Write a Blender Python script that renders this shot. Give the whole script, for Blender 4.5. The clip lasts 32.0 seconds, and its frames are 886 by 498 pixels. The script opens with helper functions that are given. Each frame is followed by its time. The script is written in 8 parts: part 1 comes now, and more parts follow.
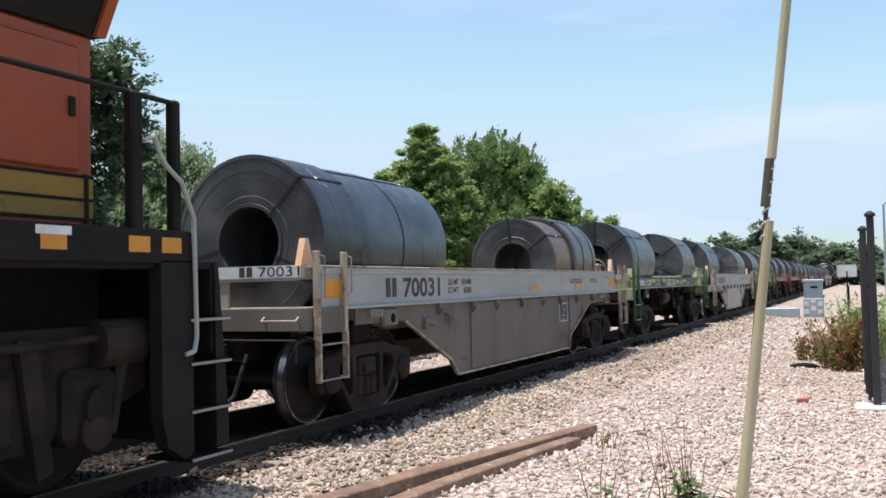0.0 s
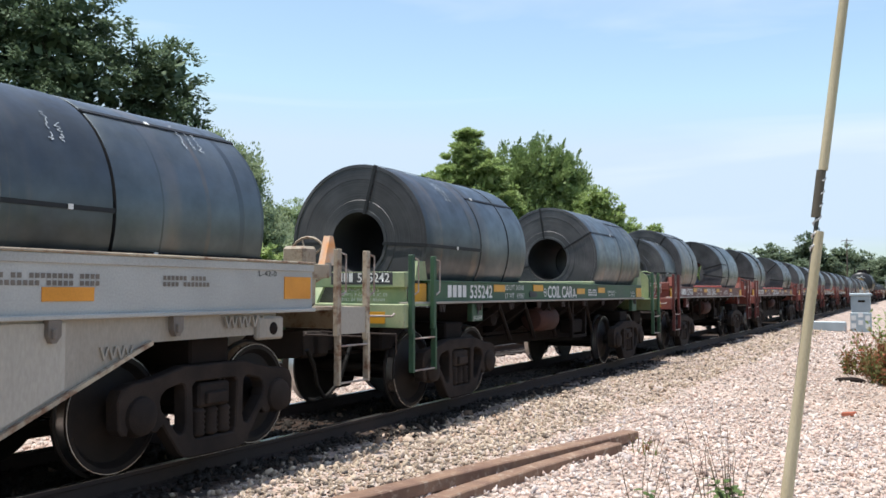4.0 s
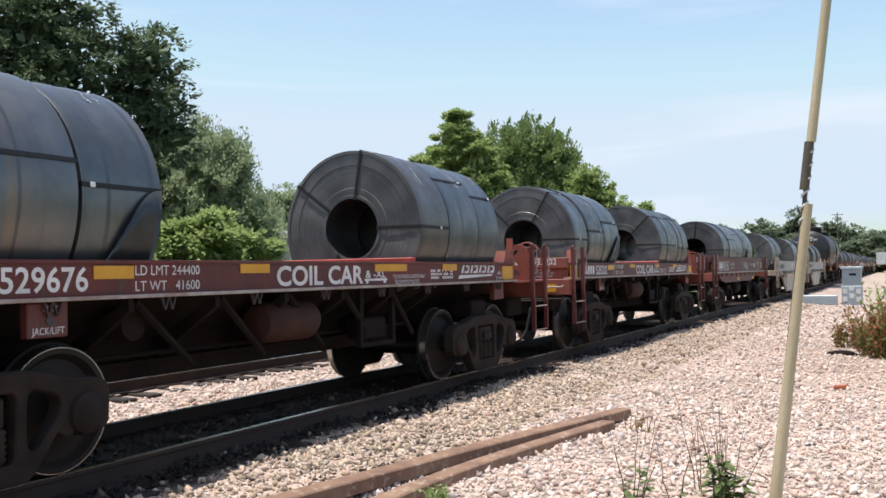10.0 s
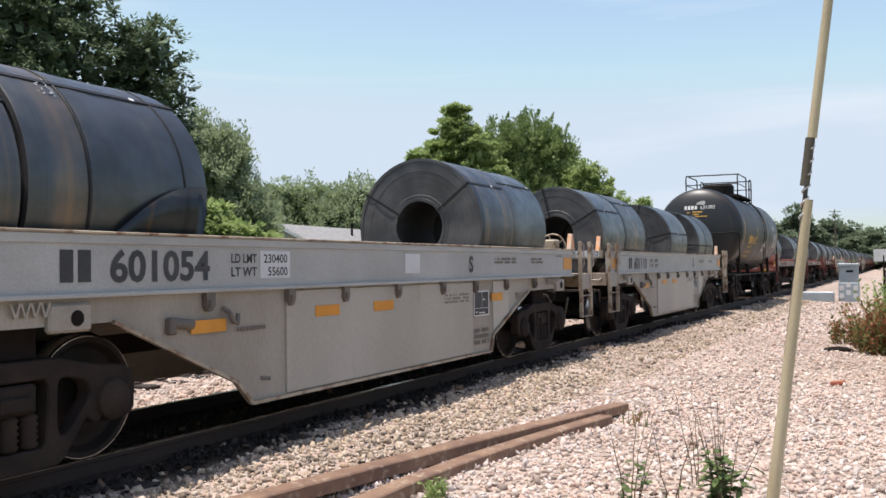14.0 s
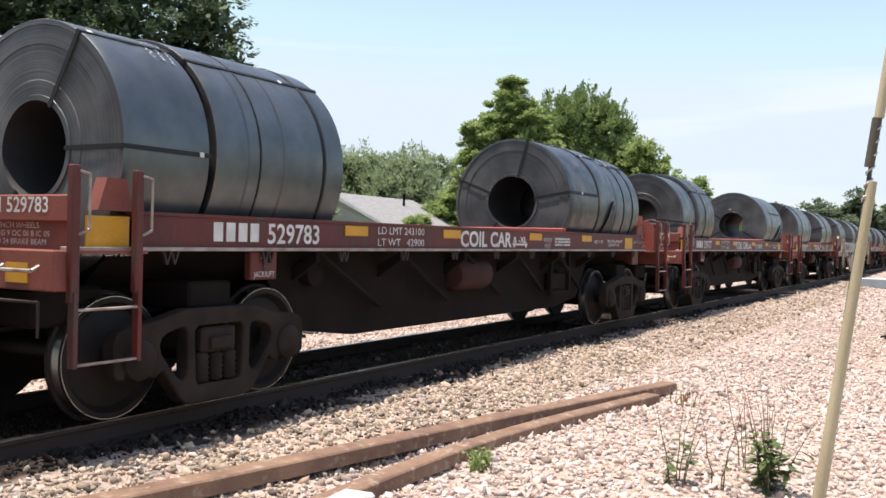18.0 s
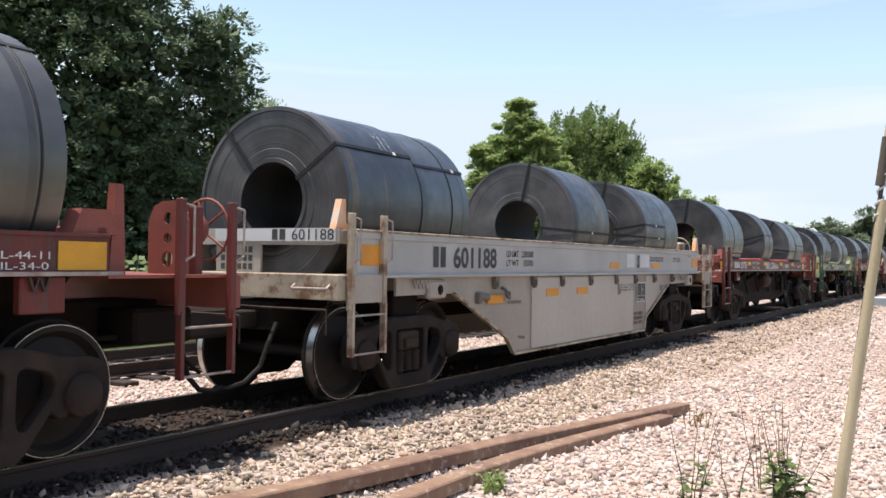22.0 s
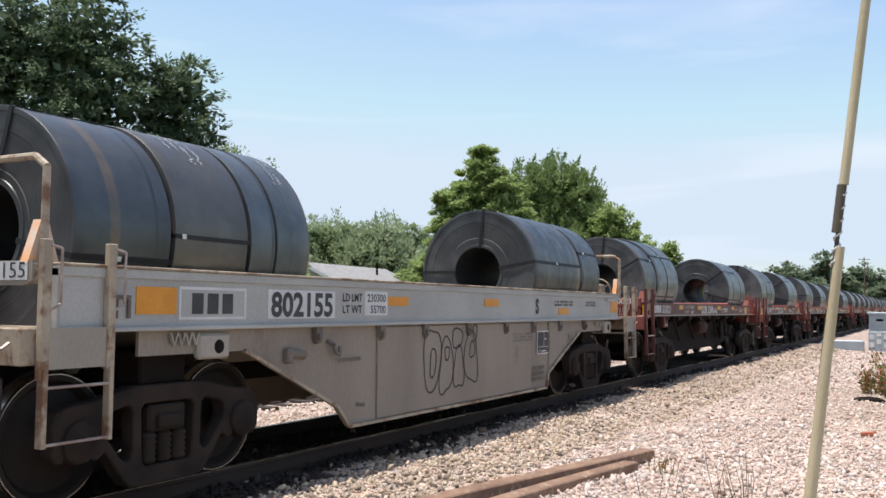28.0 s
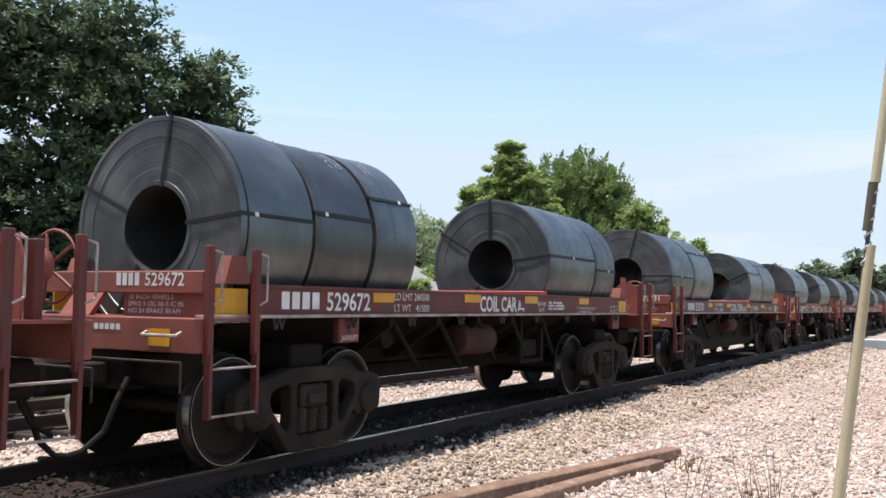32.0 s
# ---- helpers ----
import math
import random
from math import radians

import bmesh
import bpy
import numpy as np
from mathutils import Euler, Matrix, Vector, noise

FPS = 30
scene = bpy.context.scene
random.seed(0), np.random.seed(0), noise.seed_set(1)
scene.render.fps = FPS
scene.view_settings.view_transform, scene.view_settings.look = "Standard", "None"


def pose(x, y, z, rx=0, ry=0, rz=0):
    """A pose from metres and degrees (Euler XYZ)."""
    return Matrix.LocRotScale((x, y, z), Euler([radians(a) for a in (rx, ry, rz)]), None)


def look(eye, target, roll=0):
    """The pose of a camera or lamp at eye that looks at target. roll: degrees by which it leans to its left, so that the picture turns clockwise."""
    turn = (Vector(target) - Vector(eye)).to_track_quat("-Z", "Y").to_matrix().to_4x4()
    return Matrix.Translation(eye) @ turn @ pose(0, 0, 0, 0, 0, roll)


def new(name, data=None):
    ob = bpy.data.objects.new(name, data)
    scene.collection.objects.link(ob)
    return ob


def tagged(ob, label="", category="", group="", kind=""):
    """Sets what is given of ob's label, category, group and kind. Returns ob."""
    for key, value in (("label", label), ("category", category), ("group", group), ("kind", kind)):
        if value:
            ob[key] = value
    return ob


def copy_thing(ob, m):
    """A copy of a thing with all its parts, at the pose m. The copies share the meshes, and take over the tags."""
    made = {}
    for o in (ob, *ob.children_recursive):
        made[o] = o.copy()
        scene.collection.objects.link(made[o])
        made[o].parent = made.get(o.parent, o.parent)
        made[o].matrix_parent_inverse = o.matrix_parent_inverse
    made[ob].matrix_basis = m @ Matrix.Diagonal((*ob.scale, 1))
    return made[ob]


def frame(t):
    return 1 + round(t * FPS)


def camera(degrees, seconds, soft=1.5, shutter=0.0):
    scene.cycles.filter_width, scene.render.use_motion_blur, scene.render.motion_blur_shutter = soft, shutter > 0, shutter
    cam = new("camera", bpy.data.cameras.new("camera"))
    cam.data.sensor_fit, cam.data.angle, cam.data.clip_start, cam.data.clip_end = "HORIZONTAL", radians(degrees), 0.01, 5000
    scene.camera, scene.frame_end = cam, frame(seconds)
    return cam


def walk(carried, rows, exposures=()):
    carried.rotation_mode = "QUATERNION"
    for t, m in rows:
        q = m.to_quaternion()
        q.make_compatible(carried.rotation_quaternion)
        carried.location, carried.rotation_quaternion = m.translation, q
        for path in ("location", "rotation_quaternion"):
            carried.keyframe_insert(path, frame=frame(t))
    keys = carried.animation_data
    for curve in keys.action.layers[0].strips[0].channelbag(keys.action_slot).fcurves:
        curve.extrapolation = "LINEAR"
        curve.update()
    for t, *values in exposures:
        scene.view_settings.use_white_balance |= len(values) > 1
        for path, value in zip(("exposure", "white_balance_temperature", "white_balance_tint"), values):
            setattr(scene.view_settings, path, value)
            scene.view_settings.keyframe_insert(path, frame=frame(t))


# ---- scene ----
cam = camera(51.41, 32.0, soft=1.6)
CAMERA_ROWS = [
    (0, (0.103, -0.012, 1.491), (1.9211, 0.8173, 1.5722), -1.34),
    (0.5, (0.106, -0.023, 1.487), (1.9258, 0.8031, 1.5672), -1.15),
    (1, (0.119, -0.012, 1.491), (1.9390, 0.8123, 1.5735), -0.78),
    (1.5, (0.110, -0.002, 1.491), (1.9264, 0.8319, 1.5757), -0.29),
    (2, (0.080, -0.008, 1.484), (1.8766, 0.8657, 1.5747), -0.25),
    (2.5, (0.024, -0.010, 1.481), (1.8081, 0.8894, 1.5730), -0.22),
    (3, (-0.021, -0.010, 1.479), (1.7605, 0.8956, 1.5718), -0.18),
    (3.5, (-0.040, -0.012, 1.476), (1.7406, 0.8948, 1.5666), 0.02),
    (5.5, (-0.073, -0.012, 1.468), (1.6968, 0.9160, 1.5541), 0.89),
    (6, (-0.064, -0.012, 1.464), (1.7024, 0.9226, 1.5342), 1.27),
    (6.5, (-0.076, -0.012, 1.463), (1.6918, 0.9215, 1.5290), 1.00),
    (7, (-0.063, -0.007, 1.468), (1.7068, 0.9214, 1.5356), 0.37),
    (7.5, (-0.045, -0.014, 1.465), (1.7299, 0.9052, 1.5315), 0.03),
    (8, (-0.036, -0.020, 1.474), (1.7447, 0.8881, 1.5463), -0.04),
    (8.5, (0.001, -0.007, 1.467), (1.7884, 0.8877, 1.5361), 0.18),
    (9, (0.041, -0.001, 1.469), (1.8307, 0.8913, 1.5227), -0.54),
    (9.5, (0.017, -0.011, 1.467), (1.8065, 0.8820, 1.5163), -0.75),
    (10, (0.028, -0.014, 1.469), (1.8154, 0.8809, 1.5194), -0.95),
    (10.5, (0.024, -0.023, 1.468), (1.8148, 0.8661, 1.5302), -1.14),
    (11, (0.045, -0.014, 1.462), (1.8445, 0.8572, 1.5168), -1.18),
    (11.5, (0.064, -0.002, 1.461), (1.8671, 0.8618, 1.5028), -1.18),
    (12, (0.063, -0.006, 1.458), (1.8656, 0.8602, 1.4897), -0.92),
    (12.5, (0.066, -0.008, 1.461), (1.8668, 0.8616, 1.4854), -0.81),
    (13, (0.097, -0.001, 1.464), (1.8957, 0.8743, 1.4890), -0.71),
    (13.5, (0.059, -0.006, 1.462), (1.8522, 0.8783, 1.4883), -0.40),
    (14, (0.002, -0.002, 1.463), (1.7928, 0.8886, 1.5010), -0.58),
    (14.5, (0.025, 0.005, 1.458), (1.8092, 0.9077, 1.4966), -0.52),
    (16.5, (-0.011, 0.011, 1.453), (1.7546, 0.9510, 1.4695), -0.27),
    (17, (-0.011, 0.019, 1.450), (1.7490, 0.9690, 1.4572), -0.25),
    (17.5, (0.012, 0.016, 1.449), (1.7616, 0.9850, 1.4413), 0.40),
    (18, (-0.005, 0.003, 1.449), (1.7347, 0.9906, 1.4272), 1.33),
    (18.5, (-0.009, 0.012, 1.447), (1.7273, 1.0043, 1.4234), 1.27),
    (19, (-0.019, 0.015, 1.449), (1.7119, 1.0163, 1.4210), 1.26),
    (19.5, (-0.056, 0.005, 1.455), (1.6724, 1.0113, 1.4336), 0.80),
    (20, (-0.017, 0.003, 1.460), (1.7127, 1.0077, 1.4423), 0.60),
    (20.5, (-0.038, -0.002, 1.451), (1.6909, 1.0037, 1.4415), 0.82),
    (21, (-0.040, -0.002, 1.443), (1.6887, 1.0033, 1.4442), 1.05),
    (21.5, (-0.023, -0.001, 1.452), (1.7065, 1.0040, 1.4676), 0.75),
    (22, (-0.046, 0.003, 1.446), (1.6823, 1.0090, 1.4724), 0.87),
    (22.5, (-0.074, -0.011, 1.446), (1.6477, 1.0058, 1.4936), 0.84),
    (23, (-0.059, -0.020, 1.447), (1.6664, 0.9885, 1.5198), 0.85),
    (23.5, (0.007, -0.012, 1.462), (1.7528, 0.9593, 1.5585), 1.17),
    (24, (-0.030, 0.004, 1.459), (1.7289, 0.9493, 1.5729), 0.96),
    (24.5, (-0.008, 0.017, 1.461), (1.7580, 0.9473, 1.5825), 0.63),
    (25, (0.004, 0.021, 1.462), (1.7732, 0.9455, 1.5841), 0.60),
    (25.5, (0.004, 0.022, 1.463), (1.7734, 0.9470, 1.5850), 0.49),
    (27.5, (-0.014, 0.011, 1.464), (1.7510, 0.9440, 1.5850), 0.31),
    (28, (-0.020, 0.010, 1.461), (1.7429, 0.9463, 1.5877), 0.49),
    (28.5, (-0.029, 0.009, 1.469), (1.7338, 0.9435, 1.6116), 0.49),
    (29, (-0.027, 0.010, 1.472), (1.7332, 0.9481, 1.6216), 0.75),
    (29.5, (-0.028, 0.003, 1.465), (1.7318, 0.9416, 1.6142), 0.77),
    (30, (-0.010, 0.019, 1.456), (1.7564, 0.9464, 1.5888), 1.35),
    (30.5, (-0.015, 0.014, 1.456), (1.7436, 0.9589, 1.5721), 0.40),
    (31, (0.003, 0.006, 1.464), (1.7524, 0.9680, 1.5801), 0.34),
    (31.5, (-0.019, 0.004, 1.465), (1.7225, 0.9795, 1.5807), 0.73),
    (32, (-0.009, 0.005, 1.465), (1.7266, 0.9926, 1.5818), 0.88),
]

walk(cam, [(t, look(eye, target, roll)) for t, eye, target, roll in CAMERA_ROWS], [(0.0, 0.62, 6250, 10), (1.0, 0.50, 6200, 10), (2.0, 0.60, 6250, 10), (3.5, 0.67, 6300, 10), (7.0, 0.69, 6350, 11), (9.0, 0.66, 6500, 12), (12.0, 0.61, 6600, 14), (13.0, 0.57, 6600, 14), (14.5, 0.57, 6650, 14), (17.0, 0.86, 6800, 15), (18.5, 0.80, 6800, 15), (22.0, 0.80, 6700, 15), (23.0, 0.70, 6800, 15), (24.5, 0.70, 6500, 13), (28.0, 0.64, 6550, 13), (29.5, 0.60, 6500, 13), (31.0, 0.68, 6500, 13), (32.0, 0.72, 6500, 13)])

# ---- world and sun ----
SUN_TO = Vector((-0.13, 0.17, 1.0)).normalized()
world = bpy.data.worlds.new("sky")
scene.world = world
world.use_nodes = True
_wn, _wl = world.node_tree.nodes, world.node_tree.links
_bg = _wn["Background"]
_sky = _wn.new("ShaderNodeTexSky")
_sky.sky_type = "NISHITA"
_sky.sun_disc = False
_sky.sun_elevation = math.asin(SUN_TO.z)
_sky.sun_rotation = math.atan2(SUN_TO.x, SUN_TO.y)
_sky.air_density, _sky.dust_density, _sky.ozone_density = 1.0, 1.5, 0.8
_bg.inputs["Strength"].default_value = 0.15
# thin high cloud: pale wisps stretched along the horizon
_tc = _wn.new("ShaderNodeTexCoord")
_mp = _wn.new("ShaderNodeMapping"); _mp.inputs["Scale"].default_value = (1.6, 1.6, 14.0)
_cn = _wn.new("ShaderNodeTexNoise"); _cn.inputs["Scale"].default_value = 1.3; _cn.inputs["Detail"].default_value = 7; _cn.inputs["Distortion"].default_value = 0.6
_cr = _wn.new("ShaderNodeMapRange"); _cr.inputs["From Min"].default_value, _cr.inputs["From Max"].default_value = 0.52, 0.8
_cr.inputs["To Max"].default_value = 0.5
_cm = _wn.new("ShaderNodeMix"); _cm.data_type = "RGBA"; _cm.inputs[7].default_value = (4.1, 4.35, 4.6, 1)
_wl.new(_tc.outputs["Generated"], _mp.inputs["Vector"]); _wl.new(_mp.outputs[0], _cn.inputs["Vector"])
_wl.new(_cn.outputs["Fac"], _cr.inputs["Value"]); _wl.new(_cr.outputs[0], _cm.inputs["Factor"])
_hz = _wn.new("ShaderNodeMix"); _hz.data_type = "RGBA"; _hz.blend_type = "DARKEN"; _hz.inputs["Factor"].default_value = 1.0
_hz.inputs[7].default_value = (2.88, 3.48, 4.06, 1)          # summer haze keeps the horizon from whitening out
_wl.new(_sky.outputs[0], _hz.inputs[6])
_wl.new(_hz.outputs[2], _cm.inputs[6]); _wl.new(_cm.outputs[2], _bg.inputs["Color"])
_sun = bpy.data.lights.new("sun", "SUN")
_sun.energy, _sun.angle, _sun.color = 4.0, radians(0.55), (1.0, 0.96, 0.9)
sun = new("sun", _sun)
sun.matrix_world = look(SUN_TO * 100, (0, 0, 0))

SPEED = 10.49          # metres per second, towards -x
TRACK_Y = 6.45         # centre line of the near track
TRACK2_Y = 10.75

# ---- materials ----
def _nodes(name):
    m = bpy.data.materials.new(name)
    m.use_nodes = True
    nt = m.node_tree
    return m, nt.nodes, nt.links, nt.nodes["Principled BSDF"]


def material(name, a, b=None, rough=0.6, metal=0.0, scale=6.0, fine=60.0, bump=0.15, c=None, c_amount=0.3, stretch=(1, 1, 1), spec=0.4, wear=0.0, bump_dist=0.01):
    """Two tones at a broad scale, a third (rust, dust) in patches, fine grain and relief."""
    m, n, l, bsdf = _nodes(name)
    b = b or tuple(x * 0.75 for x in a)
    tc = n.new("ShaderNodeTexCoord")
    oi = n.new("ShaderNodeObjectInfo")
    off = n.new("ShaderNodeVectorMath"); off.operation = "MULTIPLY_ADD"
    off.inputs[1].default_value = stretch
    sc = n.new("ShaderNodeMath"); sc.operation = "MULTIPLY"; sc.inputs[1].default_value = 40.0
    l.new(oi.outputs["Random"], sc.inputs[0])
    l.new(tc.outputs["Object"], off.inputs[0]); l.new(sc.outputs[0], off.inputs[2])
    n1 = n.new("ShaderNodeTexNoise"); n1.inputs["Scale"].default_value = scale * 0.35; n1.inputs["Detail"].default_value = 6
    n2 = n.new("ShaderNodeTexNoise"); n2.inputs["Scale"].default_value = fine; n2.inputs["Detail"].default_value = 3
    l.new(off.outputs[0], n1.inputs["Vector"]); l.new(off.outputs[0], n2.inputs["Vector"])
    r1 = n.new("ShaderNodeValToRGB"); r1.color_ramp.elements[0].position, r1.color_ramp.elements[1].position = 0.35, 0.66
    r1.color_ramp.elements[0].color, r1.color_ramp.elements[1].color = (*b, 1), (*a, 1)
    l.new(n1.outputs["Fac"], r1.inputs[0])
    col = r1.outputs[0]
    if c:
        n3 = n.new("ShaderNodeTexNoise"); n3.inputs["Scale"].default_value = scale; n3.inputs["Detail"].default_value = 8; n3.inputs["Roughness"].default_value = 0.65
        l.new(off.outputs[0], n3.inputs["Vector"])
        r3 = n.new("ShaderNodeValToRGB"); lo = 0.72 - 0.35 * c_amount
        r3.color_ramp.elements[0].position, r3.color_ramp.elements[1].position = lo, lo + 0.12
        l.new(n3.outputs["Fac"], r3.inputs[0])
        mx = n.new("ShaderNodeMix"); mx.data_type = "RGBA"
        l.new(r3.outputs[0], mx.inputs["Factor"]); l.new(col, mx.inputs[6]); mx.inputs[7].default_value = (*c, 1)
        col = mx.outputs[2]
    g = n.new("ShaderNodeMix"); g.data_type = "RGBA"; g.blend_type = "OVERLAY"; g.inputs["Factor"].default_value = 0.2
    l.new(col, g.inputs[6]); l.new(n2.outputs["Fac"], g.inputs[7])
    l.new(g.outputs[2], bsdf.inputs["Base Color"])
    rr = n.new("ShaderNodeMapRange"); rr.inputs["To Min"].default_value, rr.inputs["To Max"].default_value = max(0.05, rough - 0.12), min(1, rough + 0.12)
    l.new(n1.outputs["Fac"], rr.inputs["Value"]); l.new(rr.outputs[0], bsdf.inputs["Roughness"])
    bsdf.inputs["Metallic"].default_value = metal
    bsdf.inputs["Specular IOR Level"].default_value = spec
    if bump:
        bp = n.new("ShaderNodeBump"); bp.inputs["Strength"].default_value = bump; bp.inputs["Distance"].default_value = bump_dist
        l.new(n2.outputs["Fac"], bp.inputs["Height"]); l.new(bp.outputs[0], bsdf.inputs["Normal"])
    return m


def island_material(name, colors, rough=0.8, bump=0.0, spec=0.16, fine=80.0, trans=0.0):
    """One tone for each loose piece (stones, leaves), picked at random from the given ramp."""
    m, n, l, bsdf = _nodes(name)
    ge = n.new("ShaderNodeNewGeometry")
    rp = n.new("ShaderNodeValToRGB")
    while len(rp.color_ramp.elements) < len(colors):
        rp.color_ramp.elements.new(0.5)
    for i, col in enumerate(colors):
        rp.color_ramp.elements[i].position = i / max(1, len(colors) - 1)
        rp.color_ramp.elements[i].color = (*col, 1)
    l.new(ge.outputs["Random Per Island"], rp.inputs[0])
    tc = n.new("ShaderNodeTexCoord")
    n2 = n.new("ShaderNodeTexNoise"); n2.inputs["Scale"].default_value = fine
    l.new(tc.outputs["Object"], n2.inputs["Vector"])
    g = n.new("ShaderNodeMix"); g.data_type = "RGBA"; g.blend_type = "OVERLAY"; g.inputs["Factor"].default_value = 0.4
    l.new(rp.outputs[0], g.inputs[6]); l.new(n2.outputs["Fac"], g.inputs[7])
    l.new(g.outputs[2], bsdf.inputs["Base Color"])
    bsdf.inputs["Roughness"].default_value = rough
    bsdf.inputs["Specular IOR Level"].default_value = spec
    if trans:
        tr = n.new("ShaderNodeBsdfTranslucent"); l.new(rp.outputs[0], tr.inputs["Color"])
        ms = n.new("ShaderNodeMixShader"); ms.inputs[0].default_value = trans
        l.new(bsdf.outputs[0], ms.inputs[1]); l.new(tr.outputs[0], ms.inputs[2])
        l.new(ms.outputs[0], n["Material Output"].inputs[0])
    return m


def ground_material():
    m, n, l, bsdf = _nodes("gravel_and_grass")
    tc = n.new("ShaderNodeTexCoord")
    vo = n.new("ShaderNodeTexVoronoi"); vo.inputs["Scale"].default_value = 17.0
    vo2 = n.new("ShaderNodeTexVoronoi"); vo2.inputs["Scale"].default_value = 33.0
    ns = n.new("ShaderNodeTexNoise"); ns.inputs["Scale"].default_value = 0.5; ns.inputs["Detail"].default_value = 6
    nf = n.new("ShaderNodeTexNoise"); nf.inputs["Scale"].default_value = 5.0; nf.inputs["Detail"].default_value = 8
    for q in (vo, vo2, ns, nf):
        l.new(tc.outputs["Object"], q.inputs["Vector"])
    rp = n.new("ShaderNodeValToRGB")
    for _ in range(3):
        rp.color_ramp.elements.new(0.5)
    for e, (p, c) in zip(rp.color_ramp.elements, ((0.0, (0.20, 0.16, 0.13)), (0.3, (0.40, 0.31, 0.25)), (0.55, (0.48, 0.345, 0.28)), (0.8, (0.56, 0.455, 0.38)), (1.0, (0.36, 0.31, 0.28)))):
        e.position, e.color = p, (*c, 1)
    sx = n.new("ShaderNodeSeparateColor"); l.new(vo.outputs["Color"], sx.inputs[0]); l.new(sx.outputs[0], rp.inputs[0])
    big = n.new("ShaderNodeMix"); big.data_type = "RGBA"; big.blend_type = "OVERLAY"; big.inputs["Factor"].default_value = 0.5
    l.new(rp.outputs[0], big.inputs[6]); l.new(ns.outputs["Fac"], big.inputs[7])
    gr = n.new("ShaderNodeValToRGB"); gr.color_ramp.elements[0].color, gr.color_ramp.elements[1].color = (0.045, 0.075, 0.025, 1), (0.14, 0.155, 0.065, 1)
    l.new(nf.outputs["Fac"], gr.inputs[0])
    sp = n.new("ShaderNodeSeparateXYZ"); l.new(tc.outputs["Object"], sp.inputs[0])
    ad = n.new("ShaderNodeMath"); ad.operation = "MULTIPLY_ADD"; ad.inputs[1].default_value = 1.6
    l.new(ns.outputs["Fac"], ad.inputs[0]); l.new(sp.outputs["Y"], ad.inputs[2])
    far = n.new("ShaderNodeMapRange"); far.inputs["From Min"].default_value, far.inputs["From Max"].default_value = 14.2, 14.9
    l.new(ad.outputs[0], far.inputs["Value"])
    near = n.new("ShaderNodeMapRange"); near.inputs["From Min"].default_value, near.inputs["From Max"].default_value = -2.2, -3.0
    l.new(ad.outputs[0], near.inputs["Value"])
    mx = n.new("ShaderNodeMath"); mx.operation = "MAXIMUM"; l.new(far.outputs[0], mx.inputs[0]); l.new(near.outputs[0], mx.inputs[1])
    # shade below the train, with oil stain, multiplied into the bed's colour
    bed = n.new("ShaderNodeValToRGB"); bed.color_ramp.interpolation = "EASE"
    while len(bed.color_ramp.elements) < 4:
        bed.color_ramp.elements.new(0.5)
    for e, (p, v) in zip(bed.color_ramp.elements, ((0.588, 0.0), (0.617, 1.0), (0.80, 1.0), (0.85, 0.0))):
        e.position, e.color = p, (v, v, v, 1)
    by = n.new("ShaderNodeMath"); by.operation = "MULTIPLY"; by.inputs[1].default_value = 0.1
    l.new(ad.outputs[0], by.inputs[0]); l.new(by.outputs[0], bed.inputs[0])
    oily_shade = n.new("ShaderNodeMix"); oily_shade.data_type = "RGBA"; oily_shade.blend_type = "MULTIPLY"; oily_shade.inputs[7].default_value = (0.085, 0.07, 0.06, 1)
    l.new(bed.outputs[0], oily_shade.inputs["Factor"]); l.new(big.outputs[2], oily_shade.inputs[6])
    mix = n.new("ShaderNodeMix"); mix.data_type = "RGBA"
    l.new(mx.outputs[0], mix.inputs["Factor"]); l.new(oily_shade.outputs[2], mix.inputs[6]); l.new(gr.outputs[0], mix.inputs[7])
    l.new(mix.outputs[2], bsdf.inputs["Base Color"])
    bsdf.inputs["Roughness"].default_value = 0.9
    bsdf.inputs["Specular IOR Level"].default_value = 0.2
    hs = n.new("ShaderNodeMath"); hs.operation = "ADD"; l.new(vo.outputs["Distance"], hs.inputs[0]); l.new(vo2.outputs["Distance"], hs.inputs[1])
    bp = n.new("ShaderNodeBump"); bp.inputs["Strength"].default_value = 0.9; bp.inputs["Distance"].default_value = 0.03; bp.invert = True
    l.new(hs.outputs[0], bp.inputs["Height"]); l.new(bp.outputs[0], bsdf.inputs["Normal"])
    return m


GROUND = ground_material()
STONE = island_material("yard_stone", [(0.22, 0.17, 0.145), (0.48, 0.375, 0.31), (0.56, 0.40, 0.33), (0.68, 0.56, 0.48), (0.42, 0.355, 0.325), (0.75, 0.65, 0.57)], 0.85)
STONE_TAN = island_material("ballast_stone", [(0.07, 0.06, 0.055), (0.34, 0.265, 0.19), (0.50, 0.395, 0.29), (0.26, 0.20, 0.15), (0.61, 0.51, 0.41), (0.42, 0.285, 0.20)], 0.85)
# near-black tones hold the train's shade as well as oil
STONE_OILY_SHADE = island_material("shaded_oily_stone", [(0.012, 0.010, 0.009), (0.028, 0.023, 0.019), (0.05, 0.041, 0.034), (0.018, 0.0155, 0.013)], 0.8)
DEBRIS = island_material("rotten_wood_chips", [(0.11, 0.07, 0.048), (0.20, 0.135, 0.09), (0.06, 0.043, 0.033), (0.27, 0.19, 0.14)], 0.9)
TIE = material("creosoted_timber", (0.045, 0.034, 0.027), (0.024, 0.019, 0.016), 0.9, stretch=(6, 0.6, 6), bump=0.5)
RAIL = material("rusty_rail", (0.042, 0.025, 0.018), (0.024, 0.015, 0.0115), 0.75, 0.0, scale=4)
